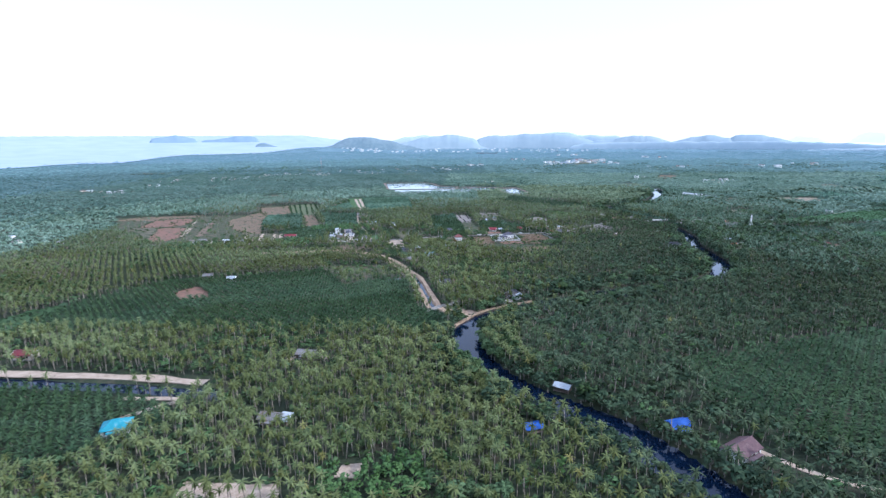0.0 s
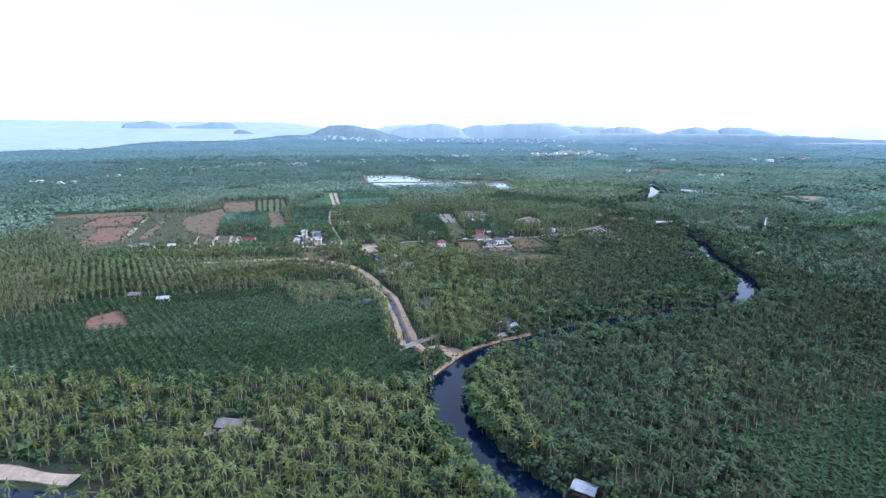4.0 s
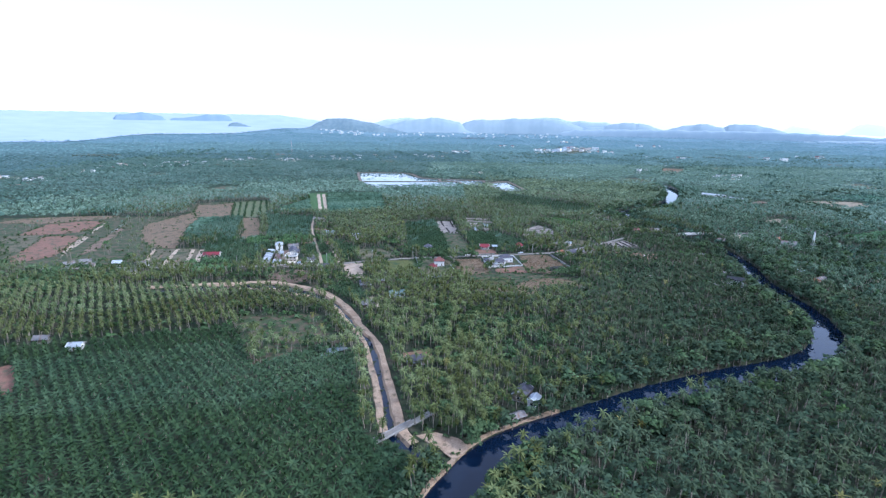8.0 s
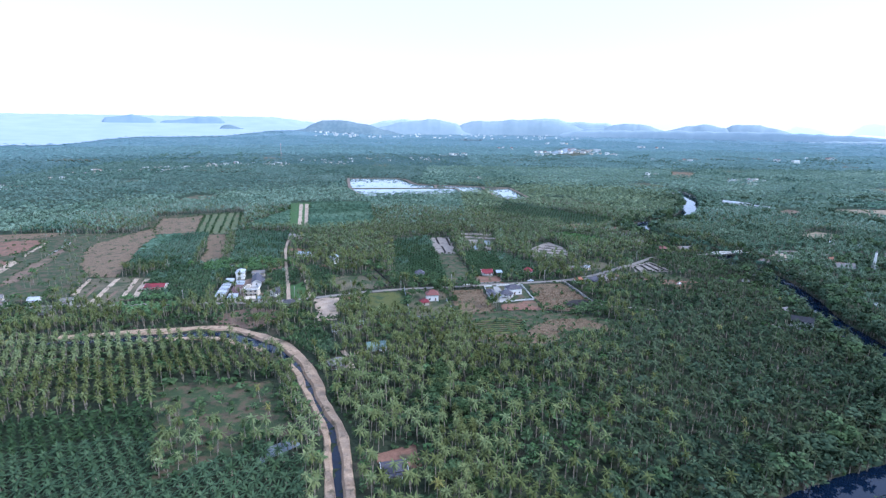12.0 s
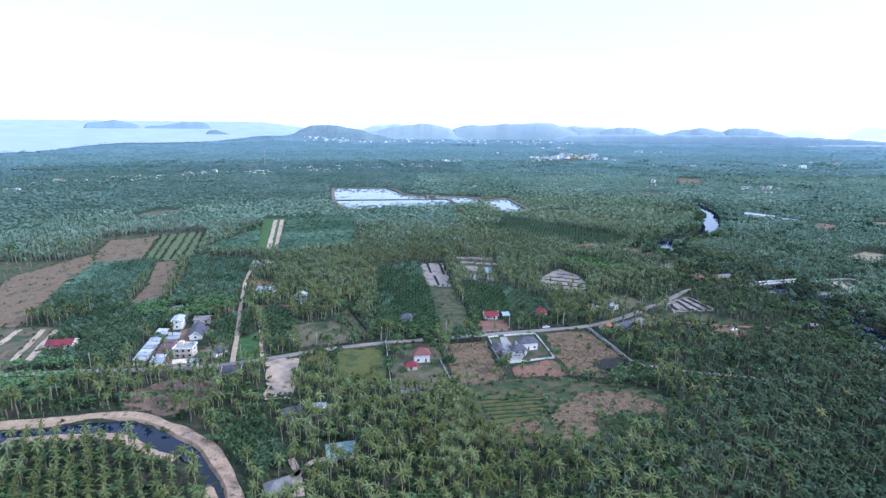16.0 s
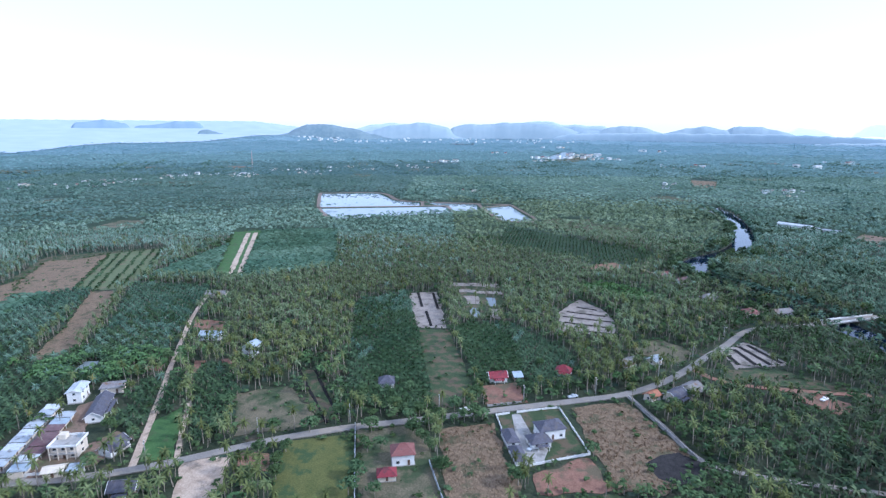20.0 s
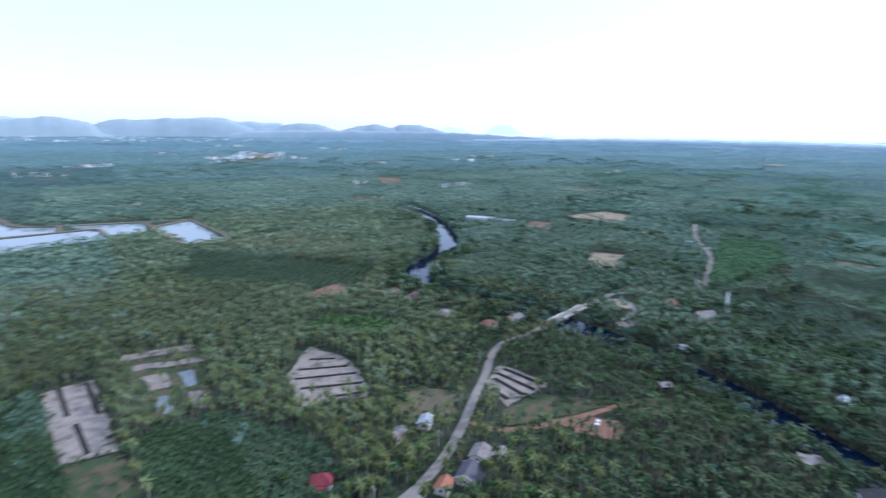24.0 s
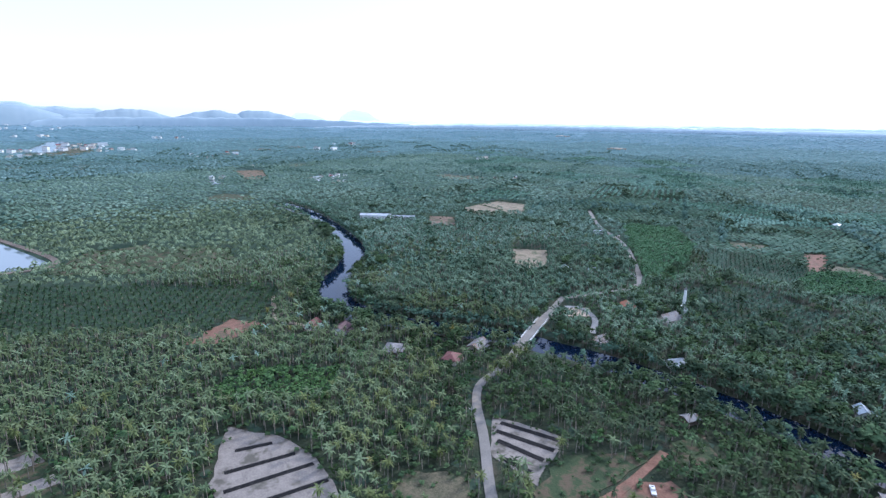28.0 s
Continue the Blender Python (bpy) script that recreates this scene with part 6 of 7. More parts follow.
BIG_FORMS = [leafy(s + 700, 60, 3.6, 8.2, squash=0.9, leaf=1.05)[0] for s in range(6)]
dark = big_rnd.rand(len(tx)) < 0.55
for sel, leaf, label in ((dark, "mangrove", "tall dark green trees above the river"), (~dark, "broad", "tall leafy trees near the river")):
    scatter("tall_trees", BIG_FORMS, tx[sel], ty[sel], big_rnd.uniform(0.75, 1.25, sel.sum()), [leaf, "trunk"], 62, label, "trees")
away = ~near & ~wet & ~young & ((bx > 270) | (bx < -230))
home = ~near & ~wet & ~young & ~away
BROAD_FAR = [leafy(s + 140, 15, 2.7, 5.8, trunk=False, leaf=1.05)[0] for s in range(6)]
scatter("thicket", BROAD_LOW, bx[home], by[home], rng.uniform(0.5, 1.05, home.sum()), ["broad", "trunk"], 13, "thicket of bushy broadleaf trees", "thicket")
# beyond y 740 the woods wear a haze-tinted leaf
for sel, leaf in ((away & (by < 740), "broad"), (away & (by >= 740), "hazed_mid_oil")):
    scatter("inland_woods", BROAD_FAR, bx[sel], by[sel], rng.uniform(0.6, 1.25, sel.sum()), [leaf, "trunk"], 14, "mixed woods of dark and light green trees", "woods")
for sel, leaf in ((young & (bx < 300) & ~((bx > 50) & (by < 600)), "light_leaf"), (young & (bx < 300) & (bx > 50) & (by < 600), "broad"), (young & (bx >= 300), "cassava_leaf")):
    scatter("young_plantation", BROAD_LOW, bx[sel], by[sel], rng.uniform(0.6, 0.95, sel.sum()), [leaf, "trunk"], 15, "bright green young trees planted close together", "plantation")
# belts of larger trees between the inland plantations
kx, ky = [], []
for _ in range(58):
    u, v, a = big_rnd.uniform(330, 1000), big_rnd.uniform(540, 1180), big_rnd.choice([0.3, 0.55, 1.87, 2.2])
    n = big_rnd.randint(10, 34)
    along, across = big_rnd.normal(0, n * 0.95, n), big_rnd.normal(0, 4.5, n)
    kx.append(u + along * math.cos(a) - across * math.sin(a)), ky.append(v + along * math.sin(a) + across * math.cos(a))
kx, ky = np.concatenate(kx), np.concatenate(ky)
keep = open_ground(kx, ky, 2.0) & (gap(kx, ky, RIVER) > 12) & ~in_broad(kx, ky)
kx, ky = kx[keep], ky[keep]
dark = big_rnd.rand(len(kx)) < 0.6
for sel, leaf in ((dark, "mangrove"), (~dark, "hazed_inland_leaf")):
    scatter("tree_belt", BROAD_FAR, kx[sel], ky[sel], big_rnd.uniform(0.85, 1.6, sel.sum()), [leaf, "trunk"], 63, "belts of large leafy trees between plantations", "trees")
sx_, sy_ = cx + rng.normal(0, 2.2, len(cx)), cy + rng.normal(0, 2.2, len(cx))
sel = (rng.rand(len(cx)) < 0.5) & (np.abs(cx - 30) < 300) & open_ground(sx_, sy_, 0.6)
UNDER = [leafy(s + 150, 5, 1.1, 1.5, trunk=False, leaf=0.95)[0] for s in range(5)]
scatter("underbrush", UNDER, sx_[sel], sy_[sel], rng.uniform(0.6, 1.7, sel.sum()), ["broad", "trunk"], 16, "low green underbrush beneath the palms", "underbrush")

# shrubs along field edges, roads and yards
ux, uy = [], []
for name, material, poly in FIELDS:
    if name in ("villa_garden", "far_plot"):
        continue
    for (ax, ay), (ex, ey) in zip(poly, poly[1:] + poly[:1]):
        n = int(math.hypot(ex - ax, ey - ay) / 4.2)
        t = rng.rand(n)
        ux.append(ax + (ex - ax) * t + rng.normal(0, 1.1, n)), uy.append(ay + (ey - ay) * t + rng.normal(0, 1.1, n))
    if name != "far_plot" and material in ("dry_grass", "straw", "brown_soil", "grass", "red_soil"):
        p = np.array(poly, float)
        n = int((np.ptp(p[:, 0]) * np.ptp(p[:, 1])) / (26 if name == "scrub_field" else 70 if material == "dry_grass" else 160))
        x, y = rng.uniform(p[:, 0].min(), p[:, 0].max(), n), rng.uniform(p[:, 1].min(), p[:, 1].max(), n)
        sel = inside(x, y, poly)
        ux.append(x[sel]), uy.append(y[sel])
for path, half in TRACKS:
    n = len(path)
    side = rng.choice([-1, 1], n)
    d = np.gradient(path, axis=0)
    d /= np.linalg.norm(d, axis=1, keepdims=True)
    off = (half + rng.uniform(0.8, 2.2, n)) * side
    ux.append(path[:, 0] - d[:, 1] * off), uy.append(path[:, 1] + d[:, 0] * off)
ux, uy = np.concatenate(ux), np.concatenate(uy)
keep = np.ones(len(ux), bool)
for path, half in TRACKS:
    keep &= gap(ux, uy, path) > half + 0.4
for path, half in WATERS:
    keep &= gap(ux, uy, path) > half + 0.4
for hx, hy, hr in HOUSES[:-len(COMPOUNDS)]:
    keep &= np.hypot(ux - hx, uy - hy) > hr - 1.5
for hx, hy, hr in COMPOUNDS[1:]:
    keep &= np.hypot(ux - hx, uy - hy) > hr - 2
BUSH = [leafy(s + 120, 7, 0.9, 1.4, trunk=False, leaf=0.75)[0] for s in range(5)]
scatter("bushes", BUSH, ux[keep], uy[keep], rng.uniform(0.35, 1.3, keep.sum()), ["broad", "trunk"], 9, "low green bushes and weeds along field edges", "bushes")
YARD = [(-20, 601), (-4, 605), (-19, 574), (3, 588), (-28, 575), (-27, 604), (-8, 612), (-63, 580), (-57, 590), (-50, 612), (-40, 564), (20, 640), (44, 648), (-33, 640), (-12, 646), (95, 652), (106, 632), (118, 640), (-88, 612), (-90, 632), (-7, 611), (-10, 619), (-2, 616), (-25, 599), (-26, 583), (-25, 612), (-64, 612), (-56, 599), (-55, 583), (-66, 598), (30, 580), (-17, 630), (-1, 600), (61, 597), (58, 645), (76, 650), (54, 672),
        (16, 634), (-40, 622), (-99, 672), (-140, 678), (-128, 678), (-124, 588), (-131, 612), (-118, 606), (-60, 575), (-58, 562), (-6, 625), (2, 624)]
yx, yy = np.array(YARD, float).T
single("yard_tree", lambda s: leafy(s, 150, 3.2, 6.2, leaf=0.7), "broad", yx, yy, rng.uniform(0.65, 1.1, len(yx)), "leafy green tree in a house yard", "yard trees", 500)

sx2, sy2 = planted(2.5, 67, 92, 523, 541, 0.9, 0.2, 44)
keep = inside(sx2, sy2, [(67, 538), (92, 541), (88, 526), (68, 523)])
scatter("shrub_patch", BROAD_LOW, sx2[keep], sy2[keep], rng.uniform(0.3, 0.55, keep.sum()), ["broad", "trunk"], 45, "dense dark green shrubs in a scrub field", "bushes")
stalk_rnd = np.random.RandomState(71)
STALKS = [tuft(s + 800, 0.5, 0.62, 4, 0.5, 1.1, 0.3) for s in range(5)]
kx, ky = stalk_rnd.uniform(0, 106, 9000), stalk_rnd.uniform(515, 640, 9000)
keep = np.any([inside(kx, ky, poly, -1.0) for name, material, poly in FIELDS if name == "stubble_field"], axis=0) & ~inside(kx, ky, [(79, 592), (86, 598), (94, 599), (101, 593), (98, 585), (88, 580), (80, 583)])
scatter("stubble", STALKS, kx[keep], ky[keep], stalk_rnd.uniform(0.6, 1.5, keep.sum()), ["stalk", "trunk"], 72, "dry brown crop stalks standing in a stubble field", "stubble")
# palms that overhang the road before the river bridge
vx = np.array([197, 203, 207, 210, 214, 217, 221, 225, 229, 233, 204, 212, 219, 227, 235], float)
vy = np.interp(vx, ROAD[:, 0], ROAD[:, 1]) - np.where(np.arange(15) < 10, 4.2, 7.5)
single("coconut_palm", lambda s: coconut(s, True), "coconut", vx, vy, rng.uniform(0.9, 1.15, 15), "coconut palm leaning over the village road", "coconut grove", 130)

# the far plain: smaller forms farther out, with more haze in their colour
COAST = line([(-1950, 2050), (-1890, 2440), (-1722, 2568), (-1738, 3128), (-1380, 3413), (-1330, 3542), (-1245, 3920), (-1079, 4170), (-1000, 4330), (-900, 4700)], 60)
dry = lambda x, y: x > np.interp(y, COAST[:, 1], COAST[:, 0]) + 12
fx, fy = planted(5.9, -900, 1300, 400, 1700, 2.7, 0.2, 50)
keep = seen(fx, fy) & ((np.abs(fx - 30) > 490) | (fy > 1000)) & ~np.any([inside(fx, fy, p) for p in MARGIN], axis=0) & ~in_block(fx, fy) & ~in_oil(fx, fy) & ~in_broad(fx, fy) & open_ground(fx, fy)
fx, fy = fx[keep], fy[keep]
FAR_FORMS = [tuft(s + 30, 1.7 + 0.3 * (s % 4), 4.6 + 1.1 * (s % 5), 6, 0.3, 0.85) for s in range(12)]
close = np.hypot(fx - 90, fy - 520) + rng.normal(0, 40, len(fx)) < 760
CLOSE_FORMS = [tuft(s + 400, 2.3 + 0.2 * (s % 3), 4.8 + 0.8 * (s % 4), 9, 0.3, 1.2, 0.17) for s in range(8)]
for sel, leaf in ((close & ~upstream(fx, fy), "hazed_far_leaf"), (close & upstream(fx, fy), "hazed_bank_leaf")):
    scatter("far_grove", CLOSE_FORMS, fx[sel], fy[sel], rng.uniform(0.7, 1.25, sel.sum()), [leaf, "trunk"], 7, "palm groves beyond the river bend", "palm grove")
# west groves hold less haze in their colour than the rest
for sel, leaf in ((~close & (fx < -60), "hazed_west_leaf"), (~close & (fx >= -60), "hazed_far_leaf")):
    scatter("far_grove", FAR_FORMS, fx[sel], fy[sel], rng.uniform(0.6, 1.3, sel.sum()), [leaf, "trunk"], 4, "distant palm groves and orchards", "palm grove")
gx_, gy_ = [], []
for bx_, by_, w, d, a in BLOCKS:
    u, v = np.meshgrid(np.arange(-w, w, 5.2), np.arange(-d, d, 9.0))
    u, v = u.ravel() + rng.normal(0, 0.5, u.size), v.ravel() + rng.normal(0, 0.4, u.size)
    gx_.append(bx_ + u * math.cos(a) - v * math.sin(a)), gy_.append(by_ + u * math.sin(a) + v * math.cos(a))
gx_, gy_ = np.concatenate(gx_), np.concatenate(gy_)
keep = open_ground(gx_, gy_) & ~in_oil(gx_, gy_) & ~in_broad(gx_, gy_) & ((gx_ > 520) | (gy_ > 1000))
scatter("row_plantation", [tuft(s + 110, 2.8, 4.6 + 0.4 * s, 7, 0.4, 1.0) for s in range(5)], gx_[keep], gy_[keep], rng.uniform(0.85, 1.1, keep.sum()), ["plantation_leaf", "trunk"], 88, "far plantation palms in straight rows", "palm plantation")
# rows of taller trees along the borders of far plots
hx_, hy_ = [], []
for _ in range(300):
    x0, y0, a = rng.uniform(-1000, 1700), rng.uniform(560, 2200), rng.choice([0.3, 0.3, 1.87, 1.87, 0.9]) + rng.normal(0, 0.06)
    n = rng.randint(20, 70)
    d = np.arange(n) * 3.6 + rng.normal(0, 1.0, n)
    hx_.append(x0 + d * math.cos(a) + rng.normal(0, 1.6, n)), hy_.append(y0 + d * math.sin(a) + rng.normal(0, 1.6, n))
hx_, hy_ = np.concatenate(hx_), np.concatenate(hy_)
keep = seen(hx_, hy_) & open_ground(hx_, hy_) & ((np.abs(hx_ - 30) > 560) | (hy_ > 1250)) & dry(hx_, hy_)
ROW_FORMS = [tuft(s + 90, 2.6 + 0.3 * (s % 3), 5.6 + 1.0 * (s % 5), 7, 0.6, 1.4) for s in range(8)]
scatter("tree_rows", ROW_FORMS, hx_[keep], hy_[keep], rng.uniform(0.7, 1.25, keep.sum()), ["hazed_row_leaf", "trunk"], 77, "rows of tall dark trees between far plots", "trees")
wx, wy = planted(16.5, -2600, 4650, 200, 4900, 6, 0.1, 51)
wr = np.hypot(wx, wy - 250)
keep = seen(wx, wy) & (wr < 4640) & dry(wx, wy) & ~((wx > -900) & (wx < 1300) & (wy < 1700)) & open_ground(wx, wy)
wx, wy, wr = wx[keep], wy[keep], wr[keep]
WOOD_FORMS = [tuft(s + 50, 2.3 + 0.45 * (s % 4), 4.6 + 1.0 * (s % 5), 6, 0.3, 0.8) for s in range(12)]
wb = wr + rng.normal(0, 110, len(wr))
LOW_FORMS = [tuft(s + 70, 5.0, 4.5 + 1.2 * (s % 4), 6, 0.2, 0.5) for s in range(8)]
# leaf per belt: the farther belt has more haze painted into it
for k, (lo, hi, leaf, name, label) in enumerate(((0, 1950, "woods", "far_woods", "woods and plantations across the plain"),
                                                 (1950, 2750, "belt_2", "backdrop_woods", "distant woods, tinted bluish green as haze"),
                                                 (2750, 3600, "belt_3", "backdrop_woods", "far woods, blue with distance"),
                                                 (3600, 4700, "belt_4", "backdrop_woods", "woods at the horizon, tinted pale blue as haze"))):
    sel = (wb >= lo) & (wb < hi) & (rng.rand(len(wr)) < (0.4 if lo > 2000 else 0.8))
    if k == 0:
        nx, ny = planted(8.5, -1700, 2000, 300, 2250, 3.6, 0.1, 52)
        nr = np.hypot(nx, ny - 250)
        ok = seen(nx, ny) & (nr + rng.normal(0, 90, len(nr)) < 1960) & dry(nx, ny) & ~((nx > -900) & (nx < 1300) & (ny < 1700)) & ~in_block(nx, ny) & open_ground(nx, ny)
        for side, tone in ((ok & (nx < 60), "hazed_west_woods"), (ok & (nx >= 60), leaf)):
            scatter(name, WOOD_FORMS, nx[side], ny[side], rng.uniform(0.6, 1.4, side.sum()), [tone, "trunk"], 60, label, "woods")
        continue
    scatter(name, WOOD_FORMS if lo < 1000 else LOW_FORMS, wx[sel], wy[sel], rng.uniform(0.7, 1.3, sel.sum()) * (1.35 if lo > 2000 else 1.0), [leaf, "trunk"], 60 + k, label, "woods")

# ---- sea, islands and hills ----
sx, sy = np.meshgrid(np.linspace(-4700, -700, 90), np.linspace(1000, 4960, 90))
shore = np.interp(sy, COAST[:, 1], COAST[:, 0])
sx = np.minimum(sx, shore)
si = np.arange(sx.size).reshape(sx.shape)
sq = np.stack([si[:-1, :-1], si[:-1, 1:], si[1:, 1:], si[1:, :-1]], -1).reshape(-1, 4)
sr = np.hypot(sx, sy - 250)[:-1, :-1].ravel()
sea = triangles("sea", np.stack([sx, sy, lift(sx, sy) + 3.0 + 36 * np.clip((np.hypot(sx, sy - 250) - 3700) / 1000, 0, 1) ** 1.3 * np.clip((shore - sx) / 600, 0, 1)], -1).reshape(-1, 3), sq[sr < 4745], ["sea"])
tagged(sea, "pale calm sea under a white sky", "water", kind="structure")


def ridge(profile, r, material, name, label, seed, depth=220.0):
    """A chain of hills seen far off, given as bearings and heights of its skyline in degrees."""
    rnd = random.Random(seed)
    az = np.array(profile[0::2], float)
    top = np.array(profile[1::2], float)
    if depth > 200 or depth == 80:
        az, top = np.concatenate([[az[0] - 2.2], az, [az[-1] + 2.2]]), np.concatenate([[top[0] - 0.3], np.maximum(top, -0.72), [top[-1] - 0.3]])
    fine = np.linspace(az[0], az[-1], max(16, int((az[-1] - az[0]) * 10)))
    t = np.interp(fine, az, top)
    t = np.convolve(np.pad(t, 3, "edge"), np.array([1, 2, 3, 4, 3, 2, 1]) / 16, "valid")
    t = t + 0.085 * np.array([noise.noise((a * 0.9, seed * 3.1, 0.0)) + 0.55 * noise.noise((a * 2.9, seed * 1.7, 2.0)) + 0.1 * noise.noise((a * 5.5, seed * 2.3, 5.0)) for a in fine])
    ends = np.clip(np.minimum(fine - fine[0], fine[-1] - fine) / min(0.5, (az[-1] - az[0]) * 0.12), 0, 1) ** 0.7
    m, v = 8, []
    for j in range(m + 1):
        q = j / m
        for a, h, e in zip(fine, t, ends):
            rr = r + (q - 0.5) * depth
            x, y = rr * math.sin(radians(a)), 226 + rr * math.cos(radians(a))
            base = float(lift(x, y)) - 6
            want = 118 + rr * math.tan(radians(h))
            bulge = math.sin(math.pi * min(1.0, q * 0.98 + 0.01)) ** 0.8 * (1 + 0.12 * noise.noise((a * 0.7, q * 2, seed)) * (q < 0.45))
            v.append((x, y, base + max(want - base, 2) * min(bulge, 1) * e))
    ids = np.arange((m + 1) * len(fine)).reshape(m + 1, len(fine))
    f = np.stack([ids[:-1, :-1], ids[:-1, 1:], ids[1:, 1:], ids[1:, :-1]], -1).reshape(-1, 4)
    ob = triangles(name, np.array(v), f, [material])
    ob.data.polygons.foreach_set("use_smooth", np.ones(len(f), bool))
    return tagged(ob, label, name, kind="structure")


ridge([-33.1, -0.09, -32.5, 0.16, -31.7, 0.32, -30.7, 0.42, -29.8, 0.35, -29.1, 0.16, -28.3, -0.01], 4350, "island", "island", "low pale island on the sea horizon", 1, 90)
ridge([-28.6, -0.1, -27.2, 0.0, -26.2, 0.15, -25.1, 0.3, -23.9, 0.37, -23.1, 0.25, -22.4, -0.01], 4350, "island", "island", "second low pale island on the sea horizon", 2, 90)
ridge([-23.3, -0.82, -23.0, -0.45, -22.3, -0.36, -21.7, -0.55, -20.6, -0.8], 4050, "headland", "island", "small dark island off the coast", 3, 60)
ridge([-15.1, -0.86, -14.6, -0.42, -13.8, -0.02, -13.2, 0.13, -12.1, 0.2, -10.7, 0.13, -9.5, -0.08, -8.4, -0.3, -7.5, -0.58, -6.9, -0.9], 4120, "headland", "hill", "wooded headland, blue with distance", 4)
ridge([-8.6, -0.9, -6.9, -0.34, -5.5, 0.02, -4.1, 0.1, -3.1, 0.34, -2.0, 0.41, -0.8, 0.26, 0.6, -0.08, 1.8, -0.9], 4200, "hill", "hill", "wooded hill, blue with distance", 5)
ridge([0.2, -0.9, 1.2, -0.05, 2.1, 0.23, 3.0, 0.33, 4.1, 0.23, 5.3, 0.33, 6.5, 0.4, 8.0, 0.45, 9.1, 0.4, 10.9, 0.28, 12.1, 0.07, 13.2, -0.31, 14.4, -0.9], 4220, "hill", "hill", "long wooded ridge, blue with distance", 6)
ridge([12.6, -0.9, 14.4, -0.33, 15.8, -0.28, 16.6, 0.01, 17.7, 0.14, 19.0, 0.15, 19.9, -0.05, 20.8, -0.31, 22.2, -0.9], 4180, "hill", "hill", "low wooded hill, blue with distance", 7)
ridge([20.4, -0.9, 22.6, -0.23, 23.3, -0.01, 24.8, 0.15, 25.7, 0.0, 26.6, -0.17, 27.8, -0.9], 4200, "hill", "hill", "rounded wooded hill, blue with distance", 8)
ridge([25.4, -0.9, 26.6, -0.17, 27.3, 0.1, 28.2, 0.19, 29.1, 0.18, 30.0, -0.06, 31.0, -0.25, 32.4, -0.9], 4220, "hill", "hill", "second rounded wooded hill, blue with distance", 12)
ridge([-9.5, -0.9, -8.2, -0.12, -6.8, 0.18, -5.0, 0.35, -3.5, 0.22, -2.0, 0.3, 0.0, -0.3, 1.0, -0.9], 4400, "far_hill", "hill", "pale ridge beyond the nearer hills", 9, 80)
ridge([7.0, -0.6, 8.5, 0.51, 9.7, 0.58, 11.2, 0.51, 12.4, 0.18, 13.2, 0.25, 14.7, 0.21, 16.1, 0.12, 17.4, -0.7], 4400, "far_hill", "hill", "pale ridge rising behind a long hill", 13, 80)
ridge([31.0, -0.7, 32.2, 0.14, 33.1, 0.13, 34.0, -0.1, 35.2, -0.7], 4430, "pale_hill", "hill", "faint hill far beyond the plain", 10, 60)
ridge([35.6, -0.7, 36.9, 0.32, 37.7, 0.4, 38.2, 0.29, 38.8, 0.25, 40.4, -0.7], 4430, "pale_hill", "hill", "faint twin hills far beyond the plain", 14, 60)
# stacked land layers, paler upwards, imitate haze thickening towards the horizon
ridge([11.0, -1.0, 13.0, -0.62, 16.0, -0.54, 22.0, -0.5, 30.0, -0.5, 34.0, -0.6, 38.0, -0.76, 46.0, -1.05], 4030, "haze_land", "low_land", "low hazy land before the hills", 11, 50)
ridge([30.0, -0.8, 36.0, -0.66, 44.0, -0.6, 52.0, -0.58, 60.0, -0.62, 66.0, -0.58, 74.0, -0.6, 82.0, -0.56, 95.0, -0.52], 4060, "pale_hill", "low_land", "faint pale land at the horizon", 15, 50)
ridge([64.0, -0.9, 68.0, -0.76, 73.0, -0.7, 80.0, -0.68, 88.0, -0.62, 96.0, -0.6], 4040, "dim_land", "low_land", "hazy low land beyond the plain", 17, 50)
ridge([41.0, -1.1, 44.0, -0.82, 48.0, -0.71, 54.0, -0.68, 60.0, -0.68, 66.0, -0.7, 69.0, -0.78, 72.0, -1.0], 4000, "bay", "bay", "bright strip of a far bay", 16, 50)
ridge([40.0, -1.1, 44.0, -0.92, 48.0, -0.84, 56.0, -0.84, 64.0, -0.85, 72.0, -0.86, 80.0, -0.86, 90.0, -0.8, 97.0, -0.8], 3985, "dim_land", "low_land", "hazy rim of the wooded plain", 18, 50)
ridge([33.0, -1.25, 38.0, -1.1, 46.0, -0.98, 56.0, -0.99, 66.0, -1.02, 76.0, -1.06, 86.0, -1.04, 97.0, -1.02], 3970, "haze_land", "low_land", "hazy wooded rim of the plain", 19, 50)



